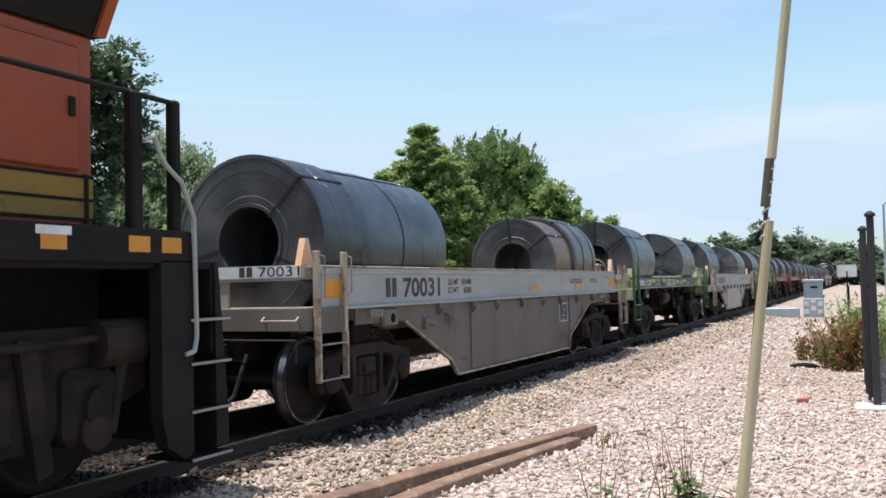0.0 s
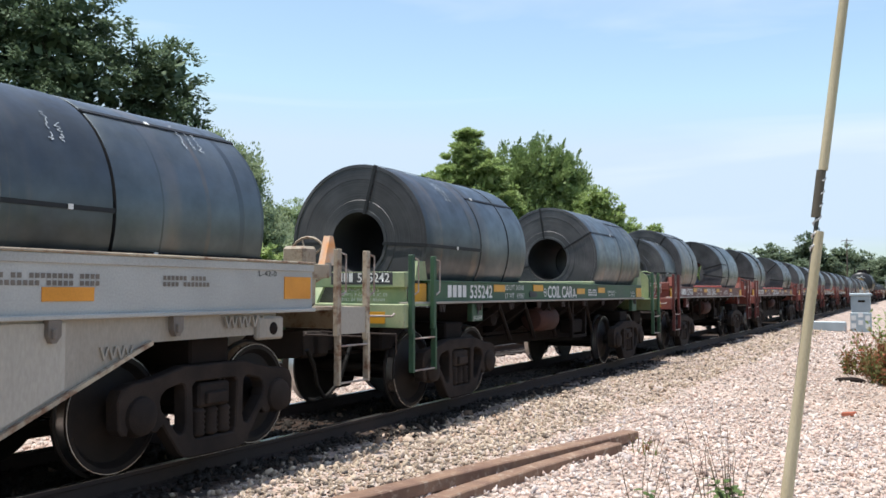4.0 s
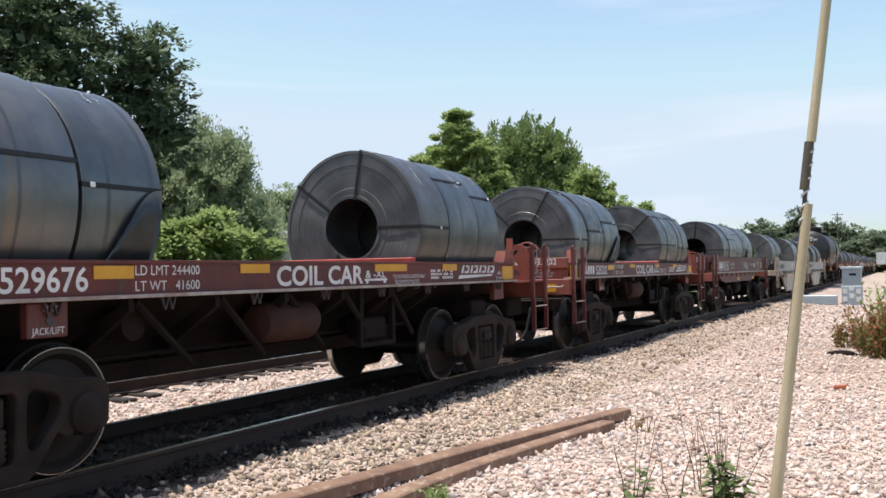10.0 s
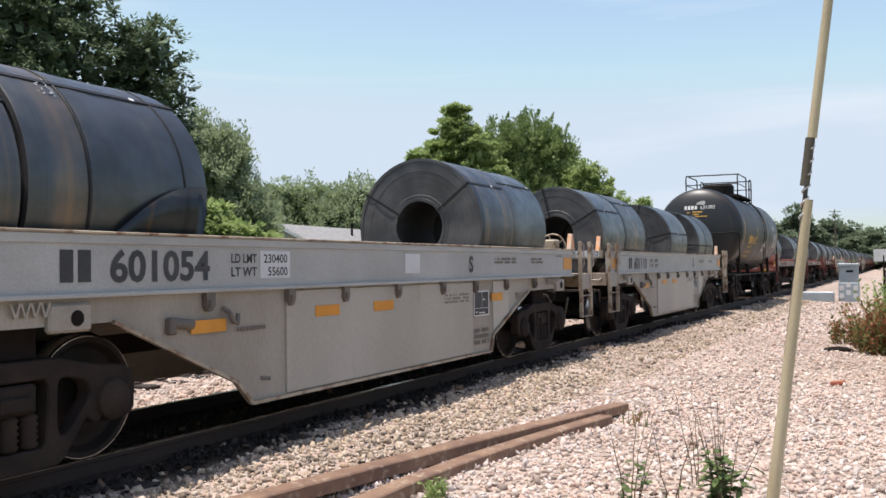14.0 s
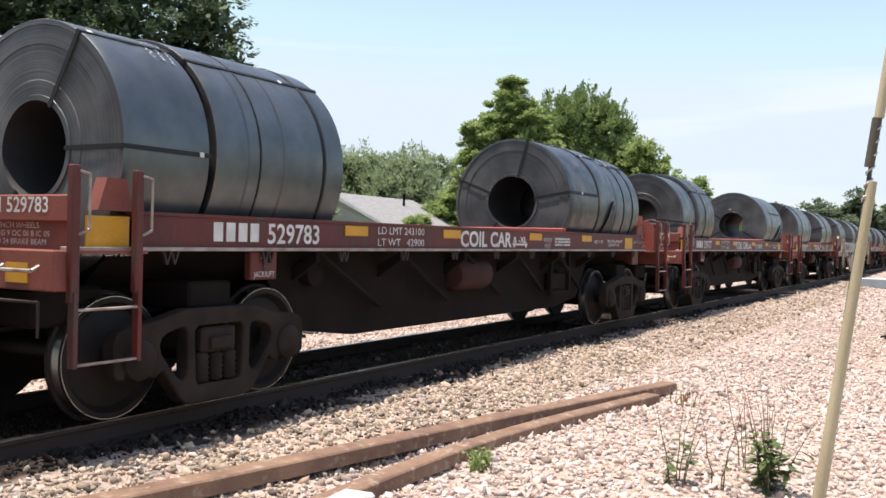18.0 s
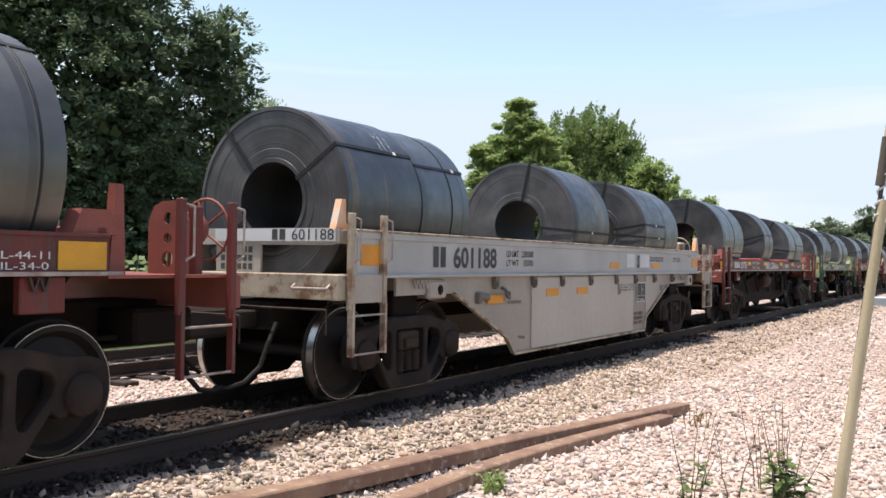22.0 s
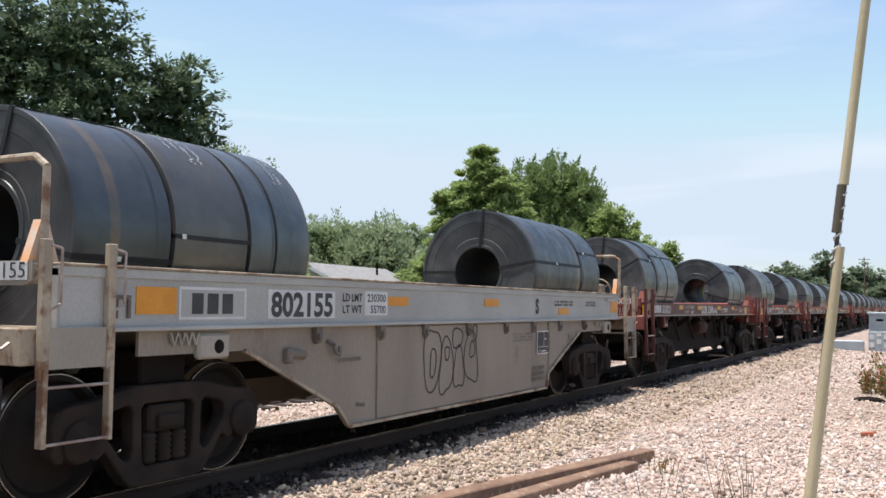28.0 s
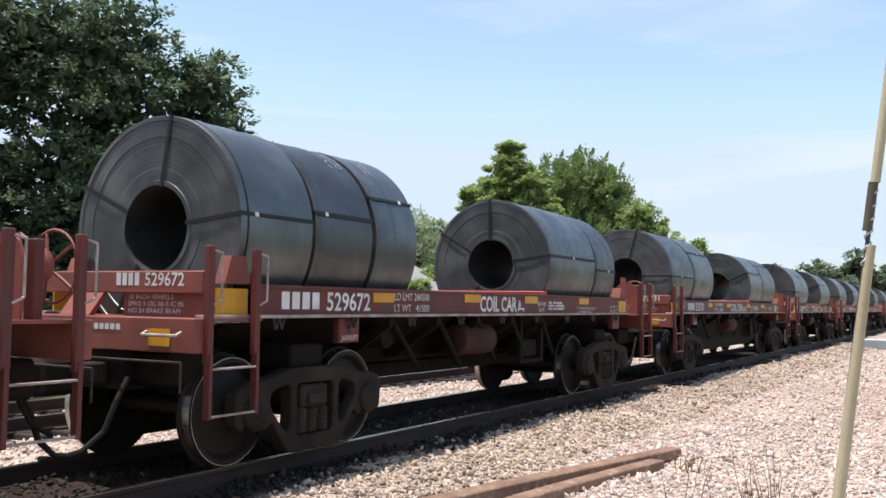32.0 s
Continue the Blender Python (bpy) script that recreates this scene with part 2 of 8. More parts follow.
RAIL_HEAD = material("polished_rail_head", (0.45, 0.44, 0.43), (0.3, 0.29, 0.28), 0.28, 1.0, scale=3, bump=0.05)
OLD_RAIL = material("weathered_rail_steel", (0.26, 0.16, 0.10), (0.16, 0.09, 0.06), 0.8, 0.0, scale=9, c=(0.34, 0.26, 0.19), c_amount=0.5, bump=0.4)
RED = material("oxide_red_paint", (0.135, 0.026, 0.02), (0.08, 0.018, 0.0155), 0.55, scale=7, c=(0.075, 0.04, 0.032), c_amount=0.55, stretch=(1.2, 1, 0.3))
# lighter copy of the oxide red: sunlight on the car ends, put into colour
RED_SUNLIT = material("sunlit_salmon_paint", (0.26, 0.072, 0.05), (0.18, 0.052, 0.038), 0.6, scale=7, c=(0.15, 0.07, 0.05), c_amount=0.3)
GREEN = material("cascade_green_paint", (0.043, 0.098, 0.048), (0.03, 0.066, 0.036), 0.55, scale=5, c=(0.09, 0.075, 0.05), c_amount=0.3)
GREEN_END = material("faded_green_paint", (0.34, 0.36, 0.20), (0.20, 0.27, 0.14), 0.6, scale=7, c=(0.2, 0.14, 0.08), c_amount=0.3)
GREY = material("light_grey_paint", (0.40, 0.395, 0.37), (0.31, 0.305, 0.285), 0.5, scale=3, c=(0.26, 0.21, 0.17), c_amount=0.15)
GREY_LOW = material("dusty_grey_paint", (0.35, 0.315, 0.263), (0.26, 0.228, 0.185), 0.6, scale=3, c=(0.22, 0.18, 0.15), c_amount=0.25, stretch=(1, 1, 0.35))
PANEL = material("repainted_grey", (0.425, 0.392, 0.335), (0.345, 0.315, 0.265), 0.55, scale=2, c=(0.26, 0.22, 0.17), c_amount=0.2, stretch=(1, 1, 0.3))
GREY_WARM = material("dust_browned_grey", (0.285, 0.24, 0.19), (0.21, 0.175, 0.14), 0.65, scale=3, c=(0.17, 0.13, 0.10), c_amount=0.3, stretch=(1, 1, 0.3))
GREY_DIRTY = material("soot_streaked_grey", (0.175, 0.148, 0.122), (0.115, 0.096, 0.08), 0.7, scale=2.5, c=(0.10, 0.075, 0.06), c_amount=0.4, stretch=(1.4, 1, 0.25))
GREY_END = material("cream_grey_paint", (0.44, 0.37, 0.27), (0.28, 0.225, 0.165), 0.6, scale=5, c=(0.17, 0.09, 0.05), c_amount=0.65)
MAROON = material("maroon_brown_paint", (0.098, 0.019, 0.015), (0.06, 0.0135, 0.012), 0.55, scale=6, c=(0.07, 0.035, 0.028), c_amount=0.5, stretch=(1.2, 1, 0.3))
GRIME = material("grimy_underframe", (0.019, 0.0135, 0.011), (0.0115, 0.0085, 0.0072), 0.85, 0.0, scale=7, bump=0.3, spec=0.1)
TRUCK = material("dusty_cast_steel", (0.042, 0.031, 0.0245), (0.019, 0.015, 0.013), 0.85, 0.0, scale=8, bump=0.3, spec=0.12)
TANK_BROWN = material("rusty_oxide_tank", (0.062, 0.028, 0.021), (0.034, 0.017, 0.014), 0.75, scale=7, spec=0.15)
TRUCK_GREY = material("worn_anchor_steel", (0.06, 0.04, 0.034), (0.03, 0.022, 0.02), 0.7, 0.1, scale=20)
WHEEL = material("rolled_wheel_steel", (0.026, 0.02, 0.0165), (0.016, 0.0125, 0.011), 0.6, 0.1, scale=8, spec=0.2)
TREAD = material("bright_wheel_tread", (0.55, 0.54, 0.53), (0.4, 0.39, 0.38), 0.3, 1.0, scale=10, bump=0.05)
GRAB = material("worn_grab_iron", (0.42, 0.37, 0.33), (0.26, 0.18, 0.15), 0.5, 0.3, scale=20)
YELLOW = material("yellow_reflector", (0.62, 0.31, 0.025), (0.52, 0.25, 0.02), 0.4, scale=10, bump=0.05)
ORANGE_R = material("orange_reflector", (0.66, 0.27, 0.03), (0.55, 0.22, 0.02), 0.4, scale=10, bump=0.05)
WHITE = material("stencil_white", (0.72, 0.71, 0.68), (0.55, 0.53, 0.5), 0.6, scale=14, bump=0.0)
LABEL = material("panel_white", (0.6, 0.6, 0.59), (0.5, 0.5, 0.49), 0.5, scale=6, bump=0.0)
CHALK = material("white_chalk", (0.42, 0.44, 0.45), (0.24, 0.26, 0.27), 0.8, scale=14, bump=0.0)
BLACK = material("stencil_black", (0.035, 0.035, 0.037), (0.05, 0.05, 0.05), 0.6, scale=14, bump=0.0)
STENCIL_Y = material("stencil_yellow", (0.72, 0.42, 0.08), (0.6, 0.33, 0.06), 0.6, scale=14, bump=0.0)
def coil_material(name, a, b, rust, amount):
    """Hot-rolled strip: blue-grey scale in soft clouds, rust lines and bands that run round the coil, scuffs."""
    m, n, l, bsdf = _nodes(name)
    tc = n.new("ShaderNodeTexCoord")
    oi = n.new("ShaderNodeObjectInfo")
    sc = n.new("ShaderNodeMath"); sc.operation = "MULTIPLY"; sc.inputs[1].default_value = 37.0
    l.new(oi.outputs["Random"], sc.inputs[0])
    off = n.new("ShaderNodeVectorMath"); off.operation = "ADD"
    l.new(tc.outputs["Object"], off.inputs[0]); l.new(sc.outputs[0], off.inputs[1])
    cl = n.new("ShaderNodeTexNoise"); cl.inputs["Scale"].default_value = 1.7; cl.inputs["Detail"].default_value = 7; cl.inputs["Roughness"].default_value = 0.6
    l.new(off.outputs[0], cl.inputs["Vector"])
    base = n.new("ShaderNodeMix"); base.data_type = "RGBA"; base.inputs[6].default_value, base.inputs[7].default_value = (*b, 1), (*a, 1)
    cr = n.new("ShaderNodeMapRange"); cr.inputs["From Min"].default_value, cr.inputs["From Max"].default_value = 0.35, 0.68
    l.new(cl.outputs["Fac"], cr.inputs["Value"]); l.new(cr.outputs[0], base.inputs["Factor"])
    sx = n.new("ShaderNodeSeparateXYZ"); l.new(off.outputs[0], sx.inputs[0])
    wob = n.new("ShaderNodeMath"); wob.operation = "MULTIPLY_ADD"; wob.inputs[1].default_value = 0.05
    l.new(cl.outputs["Fac"], wob.inputs[0]); l.new(sx.outputs["X"], wob.inputs[2])
    col = base.outputs[2]
    for scale, lo, hi, tone, top in ((4.2, 0.63, 0.68, rust, 0.75 * amount), (1.1, 0.60, 0.66, tuple(0.5 * (u + v) for u, v in zip(rust, a)), amount), (6.0, 0.69, 0.72, tuple(0.25 * v for v in b), 0.5)):
        st = n.new("ShaderNodeTexNoise"); st.noise_dimensions = "1D"; st.inputs["Scale"].default_value = scale; st.inputs["Detail"].default_value = 2
        l.new(wob.outputs[0], st.inputs["W"])
        rr = n.new("ShaderNodeMapRange"); rr.inputs["From Min"].default_value, rr.inputs["From Max"].default_value, rr.inputs["To Max"].default_value = lo, hi, top
        l.new(st.outputs["Fac"], rr.inputs["Value"])
        pt = n.new("ShaderNodeMath"); pt.operation = "MULTIPLY"; l.new(rr.outputs[0], pt.inputs[0])
        pr = n.new("ShaderNodeMapRange"); pr.inputs["From Min"].default_value, pr.inputs["From Max"].default_value = 0.36, 0.6
        l.new(cl.outputs["Fac"], pr.inputs["Value"]); l.new(pr.outputs[0], pt.inputs[1])
        mx = n.new("ShaderNodeMix"); mx.data_type = "RGBA"; mx.inputs[7].default_value = (*tone, 1)
        l.new(pt.outputs[0], mx.inputs["Factor"]); l.new(col, mx.inputs[6])
        col = mx.outputs[2]
    l.new(col, bsdf.inputs["Base Color"])
    sf = n.new("ShaderNodeTexNoise"); sf.inputs["Scale"].default_value = 6.0; sf.inputs["Detail"].default_value = 8
    l.new(off.outputs[0], sf.inputs["Vector"])
    ro = n.new("ShaderNodeMapRange"); ro.inputs["From Min"].default_value, ro.inputs["From Max"].default_value = 0.3, 0.7
    ro.inputs["To Min"].default_value, ro.inputs["To Max"].default_value = 0.30, 0.50
    l.new(sf.outputs["Fac"], ro.inputs["Value"]); l.new(ro.outputs[0], bsdf.inputs["Roughness"])
    bsdf.inputs["Metallic"].default_value = 0.75
    bp = n.new("ShaderNodeBump"); bp.inputs["Strength"].default_value = 0.12; bp.inputs["Distance"].default_value = 0.02
    l.new(cl.outputs["Fac"], bp.inputs["Height"]); l.new(bp.outputs[0], bsdf.inputs["Normal"])
    return m


COIL = coil_material("blue_grey_mill_scale", (0.155, 0.172, 0.177), (0.088, 0.101, 0.105), (0.26, 0.16, 0.09), 0.42)
COIL_R = coil_material("rust_bloomed_scale", (0.155, 0.148, 0.135), (0.098, 0.094, 0.088), (0.26, 0.16, 0.09), 0.8)
COIL_X = coil_material("heavy_rust_scale", (0.25, 0.16, 0.115), (0.17, 0.11, 0.08), (0.30, 0.17, 0.09), 0.9)
COIL_B = coil_material("dark_mill_scale", (0.108, 0.118, 0.122), (0.064, 0.070, 0.073), (0.30, 0.19, 0.10), 0.6)


def coil_end_material():
    """Edges of the wound strip: fine rings round the eye, dull scale."""
    m, n, l, bsdf = _nodes("wound_strip_edges")
    tc = n.new("ShaderNodeTexCoord")
    fl = n.new("ShaderNodeVectorMath"); fl.operation = "MULTIPLY"; fl.inputs[1].default_value = (0, 1, 1)
    ln = n.new("ShaderNodeVectorMath"); ln.operation = "LENGTH"
    l.new(tc.outputs["Object"], fl.inputs[0]); l.new(fl.outputs[0], ln.inputs[0])
    n1 = n.new("ShaderNodeTexNoise"); n1.noise_dimensions = "1D"; n1.inputs["Scale"].default_value = 55; n1.inputs["Detail"].default_value = 4
    l.new(ln.outputs["Value"], n1.inputs["W"])
    n2 = n.new("ShaderNodeTexNoise"); n2.inputs["Scale"].default_value = 2.2; n2.inputs["Detail"].default_value = 6
    l.new(tc.outputs["Object"], n2.inputs["Vector"])
    mx = n.new("ShaderNodeMath"); mx.operation = "MULTIPLY_ADD"; mx.inputs[1].default_value = 0.35
    l.new(n1.outputs["Fac"], mx.inputs[0]); l.new(n2.outputs["Fac"], mx.inputs[2])
    rp = n.new("ShaderNodeValToRGB"); rp.color_ramp.elements[0].position, rp.color_ramp.elements[1].position = 0.55, 1.0
    rp.color_ramp.elements[0].color, rp.color_ramp.elements[1].color = (0.016, 0.0155, 0.016, 1), (0.040, 0.0385, 0.0385, 1)
    oi = n.new("ShaderNodeObjectInfo")
    vr = n.new("ShaderNodeMapRange"); vr.inputs["To Min"].default_value, vr.inputs["To Max"].default_value = 2.5, 4.4
    l.new(oi.outputs["Random"], vr.inputs["Value"])
    tn = n.new("ShaderNodeVectorMath"); tn.operation = "SCALE"; l.new(rp.outputs[0], tn.inputs[0]); l.new(vr.outputs[0], tn.inputs["Scale"])
    l.new(mx.outputs[0], rp.inputs[0]); l.new(tn.outputs[0], bsdf.inputs["Base Color"])
    bsdf.inputs["Roughness"].default_value = 0.46
    bsdf.inputs["Metallic"].default_value = 0.45
    bsdf.inputs["Anisotropic"].default_value = 0.75
    tg = n.new("ShaderNodeTangent"); tg.direction_type = "RADIAL"; tg.axis = "X"
    l.new(tg.outputs[0], bsdf.inputs["Tangent"])
    bp = n.new("ShaderNodeBump"); bp.inputs["Strength"].default_value = 0.3; bp.inputs["Distance"].default_value = 0.006
    l.new(n1.outputs["Fac"], bp.inputs["Height"]); l.new(bp.outputs[0], bsdf.inputs["Normal"])
    return m


COIL_END = coil_end_material()
# bore scale darkened so its colour holds the shade inside the eye
COIL_EYE_SHADE = material("shaded_eye_scale", (0.05, 0.048, 0.047), (0.026, 0.025, 0.025), 0.6, 0.3, scale=5, bump=0.1)
BAND = material("steel_strapping", (0.010, 0.010, 0.011), (0.006, 0.006, 0.0065), 0.6, 0.0, scale=20, bump=0.05)
TANK = material("black_tank_paint", (0.018, 0.019, 0.020), (0.010, 0.0105, 0.011), 0.46, 0.0, scale=1.15, c=(0.075, 0.050, 0.028), c_amount=0.5, stretch=(1.8, 0.15, 0.15), bump=0.06, spec=0.5)
LOCO_O = material("locomotive_orange", (0.36, 0.07, 0.018), (0.28, 0.052, 0.016), 0.5, scale=3, c=(0.22, 0.09, 0.05), c_amount=0.2)
LOCO_K = material("locomotive_black", (0.013, 0.012, 0.011), (0.020, 0.016, 0.013), 0.7, scale=4, spec=0.15)
LOCO_Y = material("locomotive_yellow", (0.36, 0.20, 0.03), (0.24, 0.13, 0.025), 0.5, scale=5, c=(0.12, 0.06, 0.03), c_amount=0.4)
BARK = material("tree_bark", (0.10, 0.075, 0.055), (0.05, 0.04, 0.03), 0.95, scale=8, stretch=(6, 6, 1), bump=0.6)
LEAF_D = island_material("dark_leaf", [(0.085, 0.125, 0.07), (0.12, 0.168, 0.095), (0.165, 0.215, 0.125), (0.10, 0.142, 0.08)], 0.62, trans=0.32)
LEAF_M = island_material("mid_leaf", [(0.21, 0.29, 0.10), (0.29, 0.375, 0.135), (0.38, 0.46, 0.19), (0.24, 0.315, 0.105)], 0.5, trans=0.4)
LEAF_B = island_material("green_leaf", [(0.17, 0.24, 0.09), (0.23, 0.31, 0.12), (0.30, 0.38, 0.16), (0.18, 0.25, 0.095)], 0.5, trans=0.36)
LEAF_L = island_material("pale_leaf", [(0.18, 0.24, 0.115), (0.25, 0.315, 0.155), (0.30, 0.36, 0.19), (0.20, 0.26, 0.125)], 0.65, trans=0.42)
LEAF_P = island_material("silvery_leaf", [(0.26, 0.32, 0.18), (0.34, 0.40, 0.24), (0.40, 0.46, 0.29), (0.29, 0.35, 0.20)], 0.7, trans=0.45)
# lightened, greyed greens carry the distance haze; no air is modelled
LEAF_F = island_material("hazed_far_leaf", [(0.14, 0.18, 0.11), (0.17, 0.215, 0.135), (0.21, 0.25, 0.16)], 0.8, trans=0.4)
DRY = island_material("dry_weed", [(0.30, 0.09, 0.05), (0.36, 0.15, 0.08), (0.14, 0.17, 0.06), (0.20, 0.24, 0.09), (0.24, 0.10, 0.06)], 0.8, trans=0.3)
ROOF = material("grey_shingle", (0.30, 0.29, 0.28), (0.22, 0.215, 0.21), 0.9, scale=10, bump=0.4)
WALL = material("pale_siding", (0.52, 0.48, 0.42), (0.45, 0.41, 0.36), 0.8, scale=3)
BOX = material("galvanised_box", (0.35, 0.40, 0.43), (0.28, 0.33, 0.36), 0.5, 0.2, scale=5)
GUARD = material("sun_bleached_guard", (0.52, 0.45, 0.30), (0.42, 0.35, 0.22), 0.5, scale=5, c=(0.28, 0.2, 0.12), c_amount=0.25, stretch=(3, 3, 0.6))
GUARD_K = material("scorched_guard", (0.10, 0.085, 0.06), (0.06, 0.05, 0.04), 0.6, scale=8)
CABLE = material("stranded_cable", (0.12, 0.115, 0.11), (0.07, 0.065, 0.06), 0.5, 0.6, scale=30)
WEED = island_material("dark_weed_leaf", [(0.07, 0.11, 0.035), (0.11, 0.16, 0.05), (0.16, 0.20, 0.08), (0.05, 0.08, 0.03)], 0.7, trans=0.3)
STALK = material("dry_stalk", (0.16, 0.12, 0.075), (0.10, 0.075, 0.05), 0.9, scale=20)
FENCE = material("dark_fence", (0.03, 0.028, 0.03), (0.05, 0.045, 0.045), 0.8, scale=3, stretch=(1, 1, 0.3))
CONC = material("pale_concrete", (0.55, 0.53, 0.5), (0.45, 0.43, 0.4), 0.85, scale=5, bump=0.3)
POLEWOOD = material("utility_pole_wood", (0.16, 0.12, 0.09), (0.10, 0.075, 0.06), 0.9, scale=5, stretch=(5, 5, 0.6))
BRICKRED = material("broken_brick", (0.42, 0.14, 0.08), (0.33, 0.10, 0.06), 0.9, scale=12)
STOP_RED = material("bright_red_stop_bar", (0.42, 0.05, 0.035), (0.30, 0.04, 0.03), 0.5, scale=9, c=(0.16, 0.05, 0.04), c_amount=0.3)
ORANGE_FLAG = material("worn_orange_marker", (0.75, 0.33, 0.12), (0.6, 0.5, 0.4), 0.6, scale=14)
GLASS = material("window_glass", (0.03, 0.035, 0.04), (0.02, 0.025, 0.03), 0.1, scale=2, bump=0.0, spec=0.6)

# ---- mesh helpers ----
def bm_new():
    return bmesh.new()


def box(bm, x0, x1, y0, y1, z0, z1, bevel=0.0):
    m = Matrix.LocRotScale(((x0 + x1) / 2, (y0 + y1) / 2, (z0 + z1) / 2), None, (abs(x1 - x0), abs(y1 - y0), abs(z1 - z0)))
    r = bmesh.ops.create_cube(bm, size=1, matrix=m)
    if bevel:
        es = list({e for v in r["verts"] for e in v.link_edges})
        bmesh.ops.bevel(bm, geom=es, offset=bevel, segments=1, affect="EDGES")
    return bm


def prism(bm, pts, y0, y1, axis="y"):
    """Extrudes an outline of (x, z) from y0 to y1; axis x: an outline of (y, z) from x = y0 to y1."""
    mk = (lambda a, b, s: (a, s, b)) if axis == "y" else (lambda a, b, s: (s, a, b))
    va = [bm.verts.new(mk(a, b, y0)) for a, b in pts]
    vb = [bm.verts.new(mk(a, b, y1)) for a, b in pts]
    bm.faces.new(va); bm.faces.new(vb[::-1])
    for i in range(len(pts)):
        j = (i + 1) % len(pts)
        bm.faces.new((va[j], va[i], vb[i], vb[j]))
    bmesh.ops.recalc_face_normals(bm, faces=bm.faces[:])
    return bm


def rod(bm, a, b, r, seg=8, r2=None):
    a, b = Vector(a), Vector(b)
    d = b - a
    m = Matrix.Translation((a + b) / 2) @ d.to_track_quat("Z", "Y").to_matrix().to_4x4()
    bmesh.ops.create_cone(bm, cap_ends=True, segments=seg, radius1=r, radius2=r if r2 is None else r2, depth=d.length, matrix=m)
    return bm


def path_rod(bm, pts, r, seg=6):
    for a, b in zip(pts, pts[1:]):
        rod(bm, a, b, r, seg)
    return bm


def lathe(bm, prof, seg=40, axis="x", centre=(0, 0, 0), smooth=True, closed=False):
    """Turns an outline of (along, radius) round an axis through centre."""
    rings = []
    for al, ra in prof:
        ring = []
        for k in range(seg):
            t = 2 * math.pi * k / seg
            c, s = ra * math.cos(t), ra * math.sin(t)
            p = (al, c, s) if axis == "x" else ((c, al, s) if axis == "y" else (c, s, al))
            ring.append(bm.verts.new(Vector(p) + Vector(centre)))
        rings.append(ring)
    pairs = list(zip(rings, rings[1:])) + ([(rings[-1], rings[0])] if closed else [])
    for ra, rb in pairs:
        for k in range(seg):
            f = bm.faces.new((ra[k], ra[(k + 1) % seg], rb[(k + 1) % seg], rb[k]))
            f.smooth = smooth
    if not closed:
        bm.faces.new(rings[0]); bm.faces.new(rings[-1][::-1])
    bmesh.ops.recalc_face_normals(bm, faces=bm.faces[:])
    return bm


def part(name, bm, mat, parent=None, label="", sharp=True):
    me = bpy.data.meshes.new(name)
    bm.to_mesh(me)
    bm.free()
    me.materials.append(mat)
    ob = new(name, me)
    ob.parent = parent
    if label:
        ob["label"] = label
    return ob


def edged(ob, degrees=35):
    """Keeps creases sharp on a smooth-shaded mesh."""
    ob.data.set_sharp_from_angle(angle=radians(degrees))
    return ob


def empty(name, label, category, group="", kind=""):
    ob = new(name)
    ob.empty_display_size = 0.3
    return tagged(ob, label, category, group, kind)


def raw_mesh(name, verts, faces, mat, parent=None):
    me = bpy.data.meshes.new(name)
    me.from_pydata(verts, [], faces)
    me.materials.append(mat)
    ob = new(name, me)
    ob.parent = parent
    return ob


def quads_mesh(name, v, mat, parent=None, per=4):
    """A mesh out of an array of loose polygons, per corners each."""
    v = np.asarray(v, np.float32).reshape(-1, 3)
    k = len(v) // per
    me = bpy.data.meshes.new(name)
    me.vertices.add(len(v)); me.vertices.foreach_set("co", v.ravel())
    me.loops.add(len(v)); me.loops.foreach_set("vertex_index", np.arange(len(v), dtype=np.int32))
    me.polygons.add(k); me.polygons.foreach_set("loop_start", np.arange(0, len(v), per, dtype=np.int32))
    me.update(calc_edges=True)
    me.materials.append(mat)
    ob = new(name, me)
    ob.parent = parent
    return ob


def writing(name, text, mat, parent, x, z, y, height, width=None, face="side", bold=0.0):
    """Letters of the built-in font on a side (x to the right) or an end that faces -x (read towards -y)."""
    cu = bpy.data.curves.new(name, "FONT")
    cu.body, cu.size, cu.extrude = text, height / 0.70, 0.0
    cu.resolution_u = 3
    cu.offset = bold
    tmp = bpy.data.objects.new(name, cu)
    me = bpy.data.meshes.new_from_object(tmp)
    bpy.data.objects.remove(tmp); bpy.data.curves.remove(cu)
    n = len(me.vertices)
    co = np.empty(n * 3, np.float32); me.vertices.foreach_get("co", co); co = co.reshape(-1, 3)
    w = co[:, 0].max() - co[:, 0].min()
    s = (width / w) if width else 1.0
    a, b = (co[:, 0] - co[:, 0].min()) * s, co[:, 1]
    out = np.empty_like(co)
    if face == "side":
        out[:, 0], out[:, 1], out[:, 2] = x + a, y, z + b
    else:
        out[:, 0], out[:, 1], out[:, 2] = x, y - a, z + b
    me.vertices.foreach_set("co", out.ravel()); me.update()
    me.materials.clear(); me.materials.append(mat)
    ob = new(name, me)
    ob.parent = parent
    return ob


